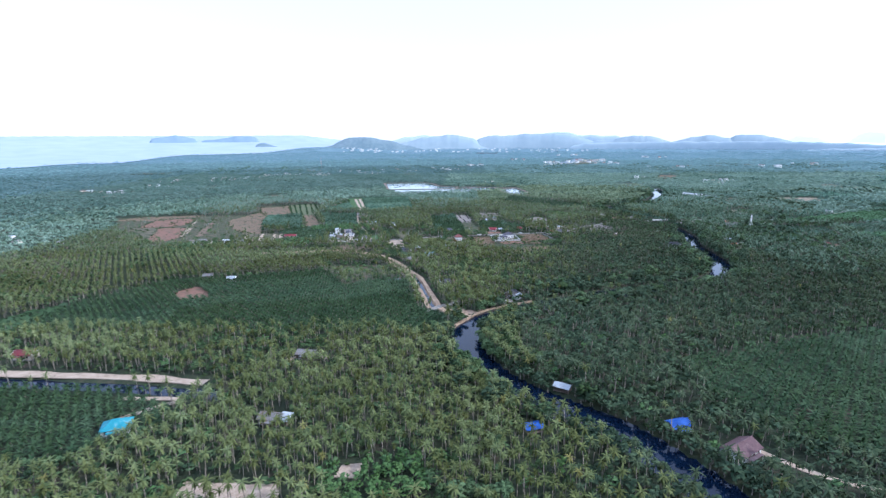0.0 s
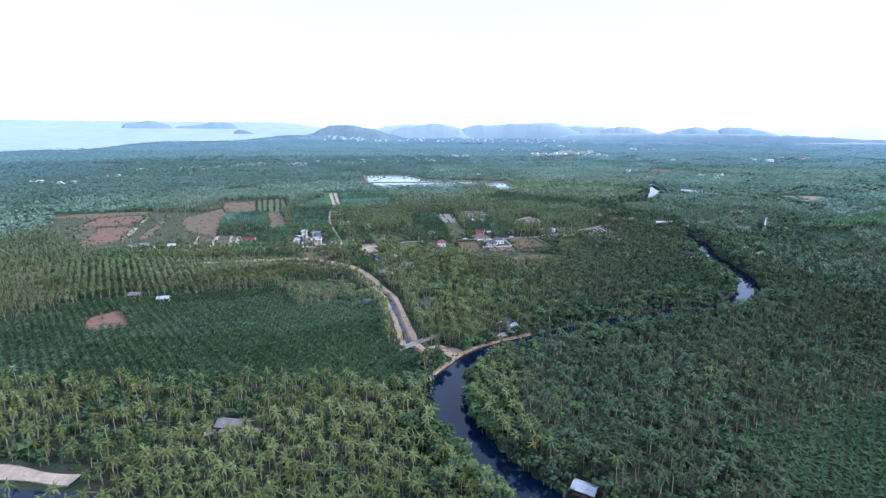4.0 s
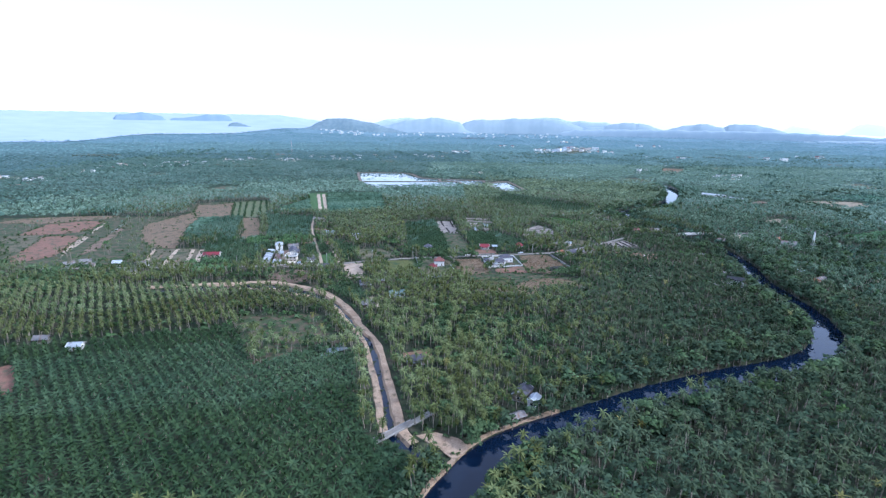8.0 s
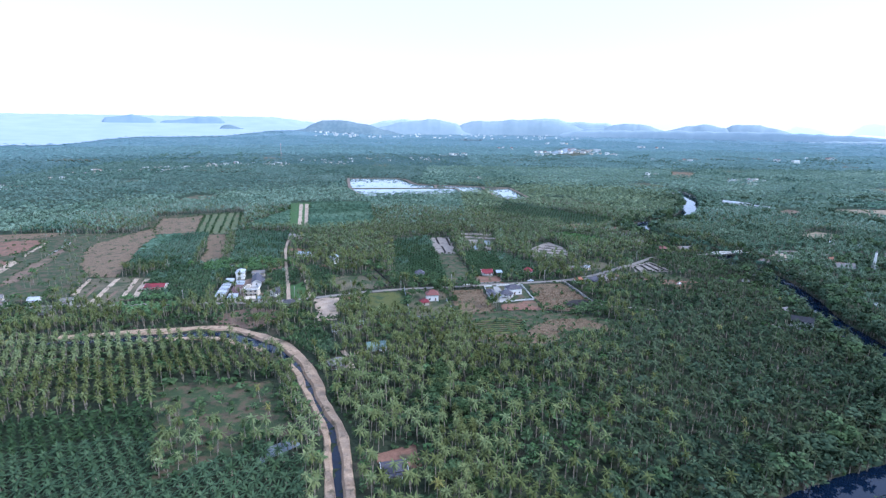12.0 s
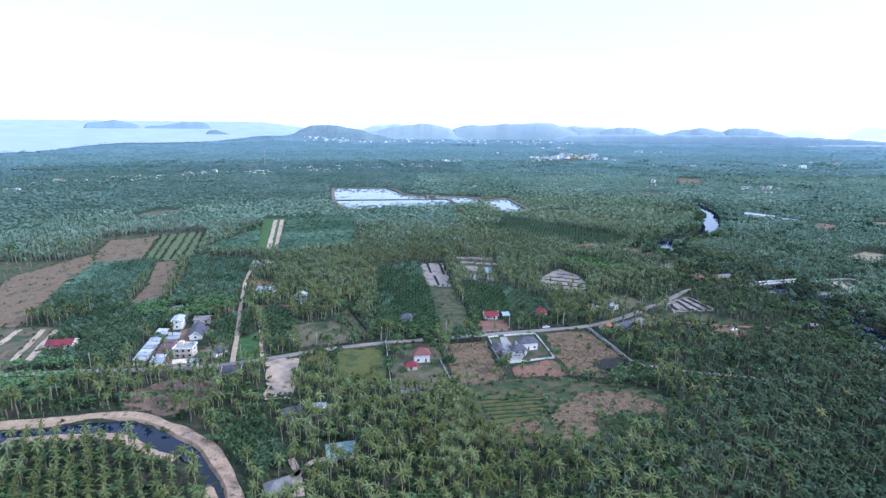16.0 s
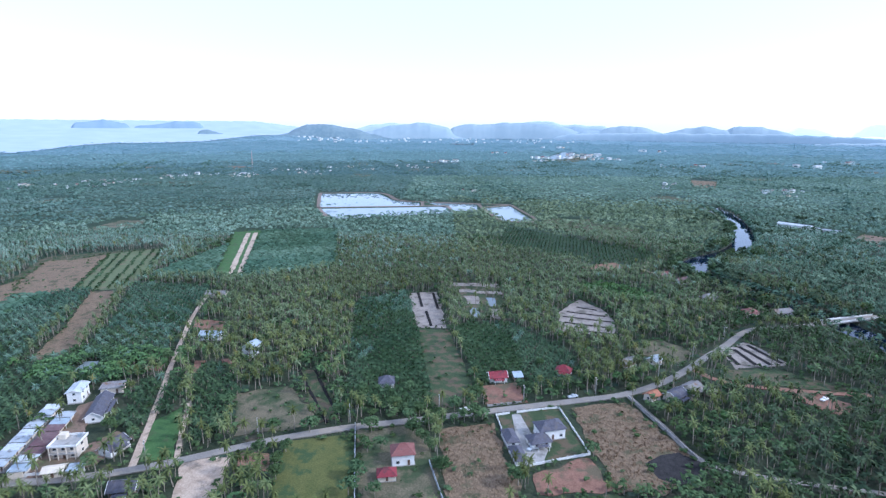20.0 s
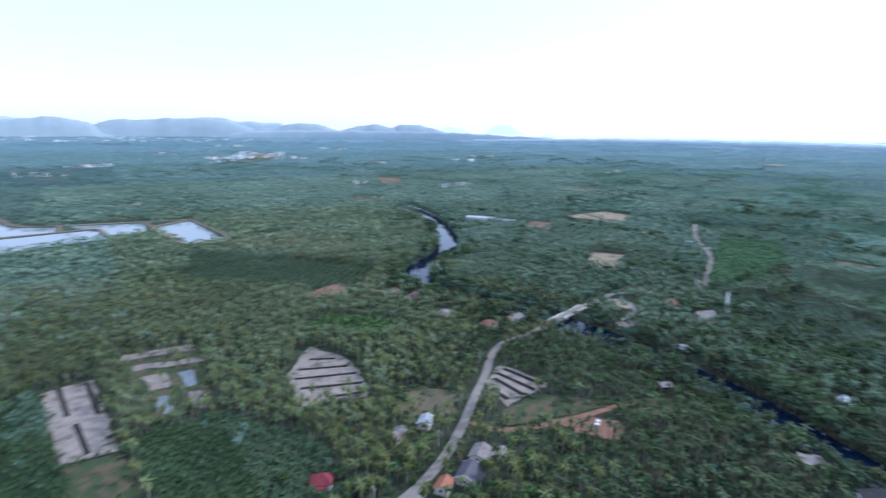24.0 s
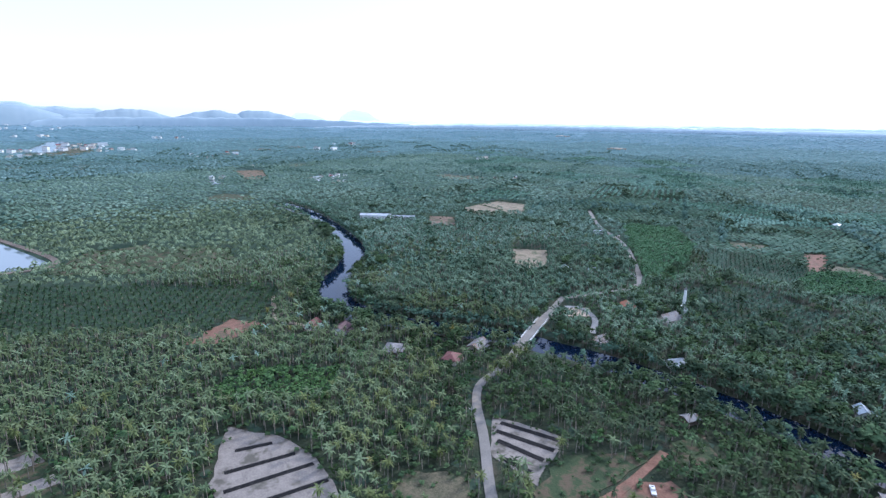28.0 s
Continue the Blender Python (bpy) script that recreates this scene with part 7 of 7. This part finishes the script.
# ---- row houses, walls, bridges and other works ----
def row_house(x, y, turn, units, each, depth, roofs, label):
    """A terrace of single-storey rooms, each with its own roof sheet, door and window."""
    ob = thing("row_house", x, y, turn, label, "row house")
    n = units * each
    part("plinth", boxed(-n / 2 - 0.2, -depth / 2 - 1.2, -0.1, n / 2 + 0.2, depth / 2 + 0.2, 0.32), "concrete", ob)
    part("wall", walls(n, depth, 2.5, z=0.32), "cream", ob)
    for k in range(units):
        x0 = -n / 2 + k * each
        rf = bmesh.new()
        a = [(x0 + 0.12, -depth / 2 - 1.4, 2.45), (x0 + each - 0.12, -depth / 2 - 1.4, 2.45), (x0 + each - 0.12, depth / 2 + 0.4, 3.0), (x0 + 0.12, depth / 2 + 0.4, 3.0)]
        up = 0.22 * (k % 2)
        lo, hi = [rf.verts.new((p[0], p[1], p[2] + up)) for p in a], [rf.verts.new((p[0], p[1], p[2] + 0.1 + up)) for p in a]
        rf.faces.new(hi), rf.faces.new(lo[::-1])
        for i in range(4):
            rf.faces.new((lo[i], lo[(i + 1) % 4], hi[(i + 1) % 4], hi[i]))
        part("roof_sheet", rf, roofs[k % len(roofs)], ob)
        part("door", boxed(x0 + 0.6, -depth / 2 - 0.06, 0.32, x0 + 1.5, -depth / 2, 2.3), "door", ob)
        window(ob, x0 + each - 1.4, -depth / 2, 1.2, 1.0, 0.9, "y-")
        part("post", boxed(x0 + 0.05, -depth / 2 - 1.2, 0.3, x0 + 0.17, -depth / 2 - 1.08, 2.45), "white", ob)
    return ob


row_house(-161.0, 607.5, 102.0, 9, 5.0, 4.2, ["zinc"], "long terrace of rooms with bright pale sheet roofs")
row_house(-151.0, 603.0, 103.0, 8, 5.2, 4.6, ["pale_blue", "zinc", "maroon_roof", "maroon_roof", "maroon_roof", "maroon_roof", "pale_blue", "zinc"], "terrace of rooms with maroon and pale blue roof sheets")


def boundary(points, h, material, label, each=3.4):
    """A masonry wall of panels between posts along straight runs."""
    ob = thing("boundary_wall", *points[0], 0, label, "wall")
    ox_, oy_ = points[0]
    post_me = None
    for (ax, ay), (bx_, by_) in zip(points, points[1:]):
        ln = math.hypot(bx_ - ax, by_ - ay)
        n = max(1, round(ln / each))
        ang = math.degrees(math.atan2(by_ - ay, bx_ - ax))
        step = ln / n
        me = None
        for k in range(n):
            px_, py_ = ax + (bx_ - ax) * k / n - ox_, ay + (by_ - ay) * k / n - oy_
            if me is None:
                p = part("panel", boxed(0.16, -0.09, -0.2, step - 0.16, 0.09, h), material, ob)
                me = p.data
            else:
                p = new("panel", me)
                p.parent = ob
            p.matrix_basis = pose(px_, py_, 0, 0, 0, ang)
            if post_me is None:
                q = part("post", boxed(-0.16, -0.16, -0.2, 0.16, 0.16, h + 0.25), material, ob)
                post_me = q.data
            else:
                q = new("post", post_me)
                q.parent = ob
            q.matrix_basis = pose(px_, py_, 0, 0, 0, ang)
    return ob


boundary([(36.5, 628), (55.5, 632), (60, 598), (35.5, 590.7)], 1.0, "white", "white masonry wall round a villa garden")
boundary([(32.5, 590), (31, 589.6), (27, 625.5), (33.2, 627.2)], 1.0, "white", "white masonry wall beside villa outbuildings")
boundary([(-32.4, 617), (-23.2, 557), (-8, 560)], 1.7, "zinc", "pale wall along the side of a house plot")
boundary([(-1, 592), (6, 563)], 1.5, "zinc", "pale fence wall between two fields")
boundary([(89.5, 640.5), (99.5, 594)], 1.5, "concrete", "grey wall beside a stubble field")
boundary([(24, 633.2), (40, 636.5)], 1.0, "concrete", "low roadside wall before a yard")
boundary([(-147, 583.5), (-128, 586.2)], 1.4, "white", "low white wall before the terraces", 3.0)
slab("driveway", [(33.8, 626), (37.4, 626.6), (39, 617), (40.5, 610), (44.5, 600.5), (41, 592.6), (33.6, 591), (34.6, 600), (33.4, 612)], "concrete", 0.34, "pale concrete villa driveway", "driveway", 0.15, 5)
slab("forecourt", [(-151, 640), (-143, 615), (-127, 590), (-130, 584), (-143, 583), (-150, 606), (-157, 632)], "brown_soil", 0.42, "worn brown yard between terraces", "yard", 0.3, 6)
slab("forecourt", [(200, 556), (210, 563), (214, 553), (206, 547)], "concrete", 0.26, "pale concrete terrace of a modern house", "yard", 0.2, 7)


def bridge(x0, y0, x1, y1, width, z, label, piers=3, rails=True):
    """A beam bridge: deck, parapets or rails, and piers down into the water."""
    ln, ang = math.hypot(x1 - x0, y1 - y0), math.degrees(math.atan2(y1 - y0, x1 - x0))
    ob = thing("bridge", (x0 + x1) / 2, (y0 + y1) / 2, ang, label, "bridge")
    part("deck", boxed(-ln / 2, -width / 2, z - 0.5, ln / 2, width / 2, z), "concrete", ob)
    part("roadway", boxed(-ln / 2, -width / 2 + 0.6, z, ln / 2, width / 2 - 0.6, z + 0.06), "asphalt", ob)
    for s in (-1, 1):
        y = s * (width / 2 - 0.2)
        if rails:
            part("parapet", boxed(-ln / 2, y - 0.15, z, ln / 2, y + 0.15, z + 0.9), "white", ob)
            for k in range(9):
                px_ = -ln / 2 + ln * k / 8
                part("baluster", boxed(px_ - 0.25, y - 0.2, z, px_ + 0.25, y + 0.2, z + 1.1), "white", ob)
        else:
            part("kerb", boxed(-ln / 2, y - 0.12, z, ln / 2, y + 0.12, z + 0.25), "concrete", ob)
    if rails:
        for s in (-1, 1):
            bm = bmesh.new()
            v = [bm.verts.new((s * xx, yy, zz)) for xx, zz in ((ln / 2, z + 0.06), (ln / 2 + 17, 0.40)) for yy in (-width / 2 + 0.4, width / 2 - 0.4)]
            w_ = [bm.verts.new((p.co.x, p.co.y, -0.3)) for p in v]
            for f in ((0, 1, 3, 2), (0, 2, 6, 4), (1, 5, 7, 3)):
                bm.faces.new([(v + w_)[i] for i in f])
            bmesh.ops.recalc_face_normals(bm, faces=bm.faces)
            part("ramp", bm, "asphalt", ob)
    for k in range(piers):
        px_ = ln * ((k + 1) / (piers + 1) - 0.5)
        part("pier", boxed(px_ - 0.4, -width / 2 + 0.5, -3.2, px_ + 0.4, width / 2 - 0.5, z - 0.5), "concrete", ob)
    return ob


bridge(247, 735.2, 288, 745.3, 6.4, 1.7, "concrete road bridge with white parapets over the river", 4)
bridge(-29, 339, -15, 353.5, 3.4, 0.8, "narrow concrete slab bridge over the canal", 1, False)
ribbon("canal_lane", line([(-16, 352.5), (-11, 358), (-7, 362)]), 1.5, "concrete", 0.38, "pale concrete lane off the canal bridge", "road", wobble=0.1)
ribbon("river_lane", line([(203, 907), (186, 880), (181, 865), (186, 850), (183, 838)]), 1.5, "sand", 0.36, "pale lane near the river bend", "road", wobble=0.2)
ribbon("yard_lane", line([(-96, 258), (-92, 261), (-84, 263), (-74, 261)]), 1.1, "sand", 0.36, "pale curved path by a grove house", "road", wobble=0.2)
ribbon("yard_lane", line([(-56, 508), (-51, 499), (-54, 494)]), 1.2, "sand", 0.36, "pale sandy yard path", "road", wobble=0.3)
ribbon("yard_lane", line([(-52, 498), (-48, 506), (-43, 508)]), 0.9, "sand", 0.36, "pale sandy yard path", "road", wobble=0.3)
ribbon("yard_track", line([(268, 551), (285, 556), (300, 556), (316, 558), (340, 572), (362, 584), (388, 571)]), 2.0, "sand", 0.36, "pale track through the palms", "road", wobble=0.25)


def trench(ax, ay, bx_, by_, w=1.5):
    """A wet ditch dug in sand, with a low bank of spoil on each side."""
    ln, ang = math.hypot(bx_ - ax, by_ - ay), math.degrees(math.atan2(by_ - ay, bx_ - ax))
    ob = thing("trench", (ax + bx_) / 2, (ay + by_) / 2, ang, "dark wet drainage trench in grey sand", "trench", 0, "trenches in the sand plots")
    part("bottom", boxed(-ln / 2, -w / 2, 0.1, ln / 2, w / 2, 0.31), "trench", ob)
    for s in (-1, 1):
        bm = bmesh.new()
        rows_ = []
        for k in range(9):
            x = -ln / 2 - 0.4 + (ln + 0.8) * k / 8
            y = s * (w / 2)
            hgt = 0.36 + 0.06 * math.sin(k * 2.1 + ax)
            rows_.append([bm.verts.new((x, y - s * 0.05, 0.15)), bm.verts.new((x, y + s * 0.35, hgt)), bm.verts.new((x, y + s * 0.8, 0.15))])
        for r0, r1 in zip(rows_, rows_[1:]):
            for k in range(2):
                bm.faces.new((r0[k], r0[k + 1], r1[k + 1], r1[k]) if s < 0 else (r1[k], r1[k + 1], r0[k + 1], r0[k]))
        part("spoil_bank", bm, "grey_sand", ob)


for row in ((97, 766, 109, 760), (88, 757, 111, 748), (83, 748, 112, 738), (82, 737, 110, 727), (92, 722, 106, 718)):
    trench(*row, 1.9)
for row in ((173, 700, 177, 676), (168, 696, 169, 676), (160, 688, 160, 676), (179, 702, 184, 678)):
    trench(*row, 2.3)
for row in ((-14, 797, -10, 766), (-3, 798, 1, 762), (-7, 757, -3, 730)):
    trench(*row, 1.8)

# flooded sand plot among palms
for k, poly in enumerate(([(12, 824), (48, 821), (49, 812), (12, 815)], [(16, 806), (49, 800), (49, 794), (17, 799)], [(20, 790), (30, 790), (31, 772), (22, 772)],
                          [(36, 786), (42, 786), (42, 768), (37, 768)], [(24, 764), (29, 764), (28, 746), (23, 746)], [(37, 762), (43, 760), (41, 742), (36, 744)])):
    slab("flooded_plot", poly, "grey_sand" if k < 3 or k == 5 else "pond", 0.30 + 0.01 * k, "wet grey sand between young palms", "field", 1.1, 70 + k)
for k, strip in enumerate(([(-222, 1018), (-217, 1018), (-171, 844), (-175, 843)], [(-214, 1020), (-209, 1020), (-164, 846), (-168, 845)])):
    slab("airstrip_sand", strip, "sand", 0.36, "pale sand lane down a grass strip", "track", 0.5, 80 + k)
for k, bed in enumerate(([(-262, 592), (-275, 630), (-273, 630), (-258, 592)], [(-250, 587), (-258, 611), (-256, 611), (-247, 585)], [(-238, 571), (-255, 631), (-252, 632), (-234, 571)], [(-233, 584), (-238, 607), (-237, 607), (-230, 582)], [(-225, 589), (-241, 632), (-238, 633), (-222, 589)], [(-218, 589), (-233, 633), (-229, 633), (-214, 590)])):
    slab("planting_bed", bed, "brown_soil" if k in (1, 3) else "sand", 0.42, "raised pale planting bed", "field", 0.4, 90 + k)
for ax, ay, ex, ey in ((-69, 668, -45, 620), (-61, 668, -39, 620)):
    slab("ditch", [(ax - 0.7, ay), (ax + 0.7, ay), (ex + 0.7, ey), (ex - 0.7, ey)], "trench", 0.33, "dark wet ditch across a field", "ditch", 0.25, 97)
ribbon("dirt_road", line([(-94, 590), (-102, 612), (-110, 635)]), 0.9, "sand", 0.35, "narrow sandy farm track", "road", wobble=0.25)
for k in range(6):
    u = 0.08 + 0.165 * k
    x0, y0, x1, y1 = 16.5 + 5.5 * u, 553 - 19 * u, 50 - 9 * u, 558 - 20 * u
    slab("crop_row", [(x0, y0), (x1, y1), (x1, y1 + 1.1), (x0, y0 + 1.1)], "grass", 0.62, "green crop row in a yellow field", "field", 0.25, 100 + k, 0.5)
stripe_rnd = np.random.RandomState(19)
for k, (ax, ay, ex, ey) in enumerate(((-274, 804, -311, 906), (-265, 802, -306, 914), (-258, 803, -300, 922), (-250, 806, -290, 926), (-243, 812, -282, 930), (-240, 834, -276, 934))):
    t = np.arange(0, 1, 0.022)
    scatter("young_tree_row", BUSH, ax + (ex - ax) * t + stripe_rnd.normal(0, 0.5, len(t)), ay + (ey - ay) * t + stripe_rnd.normal(0, 0.6, len(t)), stripe_rnd.uniform(0.9, 1.6, len(t)), ["oil", "trunk"], 110 + k,
            "row of young dark green trees across a grass field", "trees")

slab("farm_pond", [(-182, 664), (-184, 677), (-177, 678), (-171, 664)], "pond", 0.2, "small pond behind the terraces mirroring the sky", "pond", 0.4, 131)
slab("farm_pond", [(-68, 409), (-67, 422), (-58, 427), (-55, 423), (-62, 416)], "pond", 0.2, "small grey pond in the grove", "pond", 0.4, 130)
# temple chimney
ob = thing("temple_chimney", 361, 684, 20, "tall white tapering crematorium chimney with a stepped base", "chimney")
part("base", boxed(-3.0, -3.0, -0.2, 3.0, 3.0, 4.0), "white", ob)
part("shoulder", boxed(-1.8, -1.8, 4.0, 1.8, 1.8, 6.0), "white", ob)
bm = bmesh.new()
bmesh.ops.create_cone(bm, cap_ends=True, segments=8, radius1=1.1, radius2=0.75, depth=11, matrix=Matrix.Translation((0, 0, 11.5)))
part("stack", bm, "white", ob)
bm = bmesh.new()
bmesh.ops.create_cone(bm, cap_ends=True, segments=8, radius1=1.0, radius2=0.2, depth=1.6, matrix=Matrix.Translation((0, 0, 17.8)))
part("cap", bm, "rust", ob)


# poles along the road
def pole(x, y, turn):
    ob = thing("utility_pole", x, y, turn, "pale concrete utility pole beside the road", "pole", 0, "utility poles")
    part("shaft", boxed(-0.14, -0.14, -0.4, 0.14, 0.14, 8.6), "concrete", ob)
    part("crossarm", boxed(-1.0, -0.08, 7.7, 1.0, 0.08, 7.9), "concrete", ob)
    for k in (-0.9, 0.0, 0.9):
        part("insulator", boxed(k - 0.07, -0.07, 7.9 if k else 8.6, k + 0.07, 0.07, 8.15 if k else 8.85), "white", ob)


along = np.concatenate([[0], np.cumsum(np.linalg.norm(np.diff(ROAD, axis=0), axis=1))])
for d in np.arange(150, 560, 38.0):
    k = int(np.searchsorted(along, d))
    t = ROAD[k + 1] - ROAD[k - 1]
    t = t / np.linalg.norm(t)
    pole(ROAD[k, 0] - t[1] * 4.2, ROAD[k, 1] + t[0] * 4.2, math.degrees(math.atan2(t[1], t[0])) + 90)


# vehicles
def car(x, y, turn, paint, label):
    ob = thing("pickup", x, y, turn, label, "car")
    body = boxed(-2.4, -0.85, 0.5, 2.4, 0.85, 1.05)
    part("body", body, paint, ob)
    bm = bmesh.new()
    v = [bm.verts.new(p) for p in ((-0.6, -0.78, 1.05), (1.3, -0.78, 1.05), (1.3, 0.78, 1.05), (-0.6, 0.78, 1.05), (-0.4, -0.65, 1.65), (0.7, -0.65, 1.65), (0.7, 0.65, 1.65), (-0.4, 0.65, 1.65))]
    for f in ((4, 5, 6, 7), (0, 1, 5, 4), (1, 2, 6, 5), (2, 3, 7, 6), (3, 0, 4, 7)):
        bm.faces.new([v[k] for k in f])
    part("cab", bm, paint, ob)
    part("windscreen", boxed(0.9, -0.6, 1.15, 1.22, 0.6, 1.5), "glass", ob)
    for sx_ in (-1.45, 1.5):
        for sy_ in (-0.8, 0.8):
            bm = bmesh.new()
            bmesh.ops.create_cone(bm, cap_ends=True, segments=10, radius1=0.36, radius2=0.36, depth=0.24, matrix=Matrix.Translation((sx_, sy_, 0.36)) @ Matrix.Rotation(math.pi / 2, 4, "X"))
            part("wheel", bm, "trench", ob)


car(14, 629.5, 14, "white", "white pickup parked at the roadside")
car(64, 641.5, 20, "zinc", "grey pickup parked beside the road")
car(179, 639.5, 30, "white", "white pickup truck parked on red soil")
car(38, 601.5, 60, "zinc", "silver car parked in a villa driveway")

ob = thing("radio_mast", -560, 2010, 15, "slender red and white lattice radio mast", "mast", 0)
for sx_ in (-1, 1):
    for sy_ in (-1, 1):
        bm = bmesh.new()
        v = [bm.verts.new((sx_ * a + dx, sy_ * a + dy, z)) for a, z in ((1.6, 0), (0.4, 48)) for dx, dy in ((-0.22, -0.22), (0.22, -0.22), (0.22, 0.22), (-0.22, 0.22))]
        for k in range(4):
            bm.faces.new((v[k], v[(k + 1) % 4], v[(k + 1) % 4 + 4], v[k + 4]))
        part("leg", bm, "tower", ob)
for k in range(8):
    a = 1.6 - 1.2 * k / 8
    part("brace", boxed(-a, -a, 6.0 * k + 1.0, a, a, 6.0 * k + 1.4), "tower", ob)

# ---- distant buildings and clearings ----
FAR_KINDS = [(14, 9, 4, 2.0, "white", "zinc"), (18, 10, 6, 2.0, "white", "rust"), (11, 8, 3.5, 2.0, "cream", "red_roof"), (24, 12, 7, 1.2, "white", "zinc"), (12, 9, 3.5, 2.0, "cream", "rust"),
             (20, 11, 6, 2.0, "cream", "rust")]
far_meshes = []
for w, d, h, rise, wm, rm in FAR_KINDS:
    a = part("wall", walls(w, d, h + rise * 0.4), wm, None)
    b = part("roof", roof("gable", w, d, h, rise), rm, None)
    far_meshes.append((a.data, b.data))
    bpy.data.objects.remove(a), bpy.data.objects.remove(b)
for x, y, size in FAR_SPOTS:
    ob = thing("far_house", x, y, far_rnd.uniform(0, 180), "distant pale house in the village", "house", float(lift(x, y)) + 0.5, "far village houses")
    ob.scale = (size * 0.55, size * 0.55, size * 0.7)
    for pn, me in zip(("wall", "roof"), far_rnd.choice(far_meshes)):
        new(pn, me).parent = ob
for _ in range(95):
    az, r = radians(far_rnd.gauss(-12.4, 1.1) if far_rnd.random() < 0.45 else far_rnd.uniform(-11, 14)), far_rnd.uniform(3500, 4060)
    x, y = r * math.sin(az), 300 + r * math.cos(az)
    ob = thing("town_block", x, y, far_rnd.uniform(0, 180), "white block of a far coastal town", "building", float(lift(x, y)) + 3, "far coastal town")
    ob.scale = (0.7, 0.7, 1.1)
    for pn, me in zip(("wall", "roof"), far_meshes[3] if far_rnd.random() < 0.6 else far_meshes[0]):
        new(pn, me).parent = ob
for k, (x, y, w, d, material, label) in enumerate(((30, 2200, 60, 50, "pond", "far bright pond"),
                                                   (130, 3720, 150, 120, "pond", "far bright lagoon"),
                                                   (-1080, 1760, 120, 60, "grass", "far green meadow"), (-560, 1530, 120, 90, "grass", "far green meadow"), (2790, 2060, 50, 60, "sand", "far pale clearing"),
                                                   (2040, 1430, 60, 60, "sand", "far pale clearing"))):
    slab("far_clearing", [(x - w / 2, y - d * 0.4), (x + w * 0.45, y - d / 2), (x + w / 2, y + d * 0.45), (x - w * 0.4, y + d / 2)], material, 6.0 if y > 1700 or x > 1100 else 2.5, label, "field", 4, 200 + k, 5)
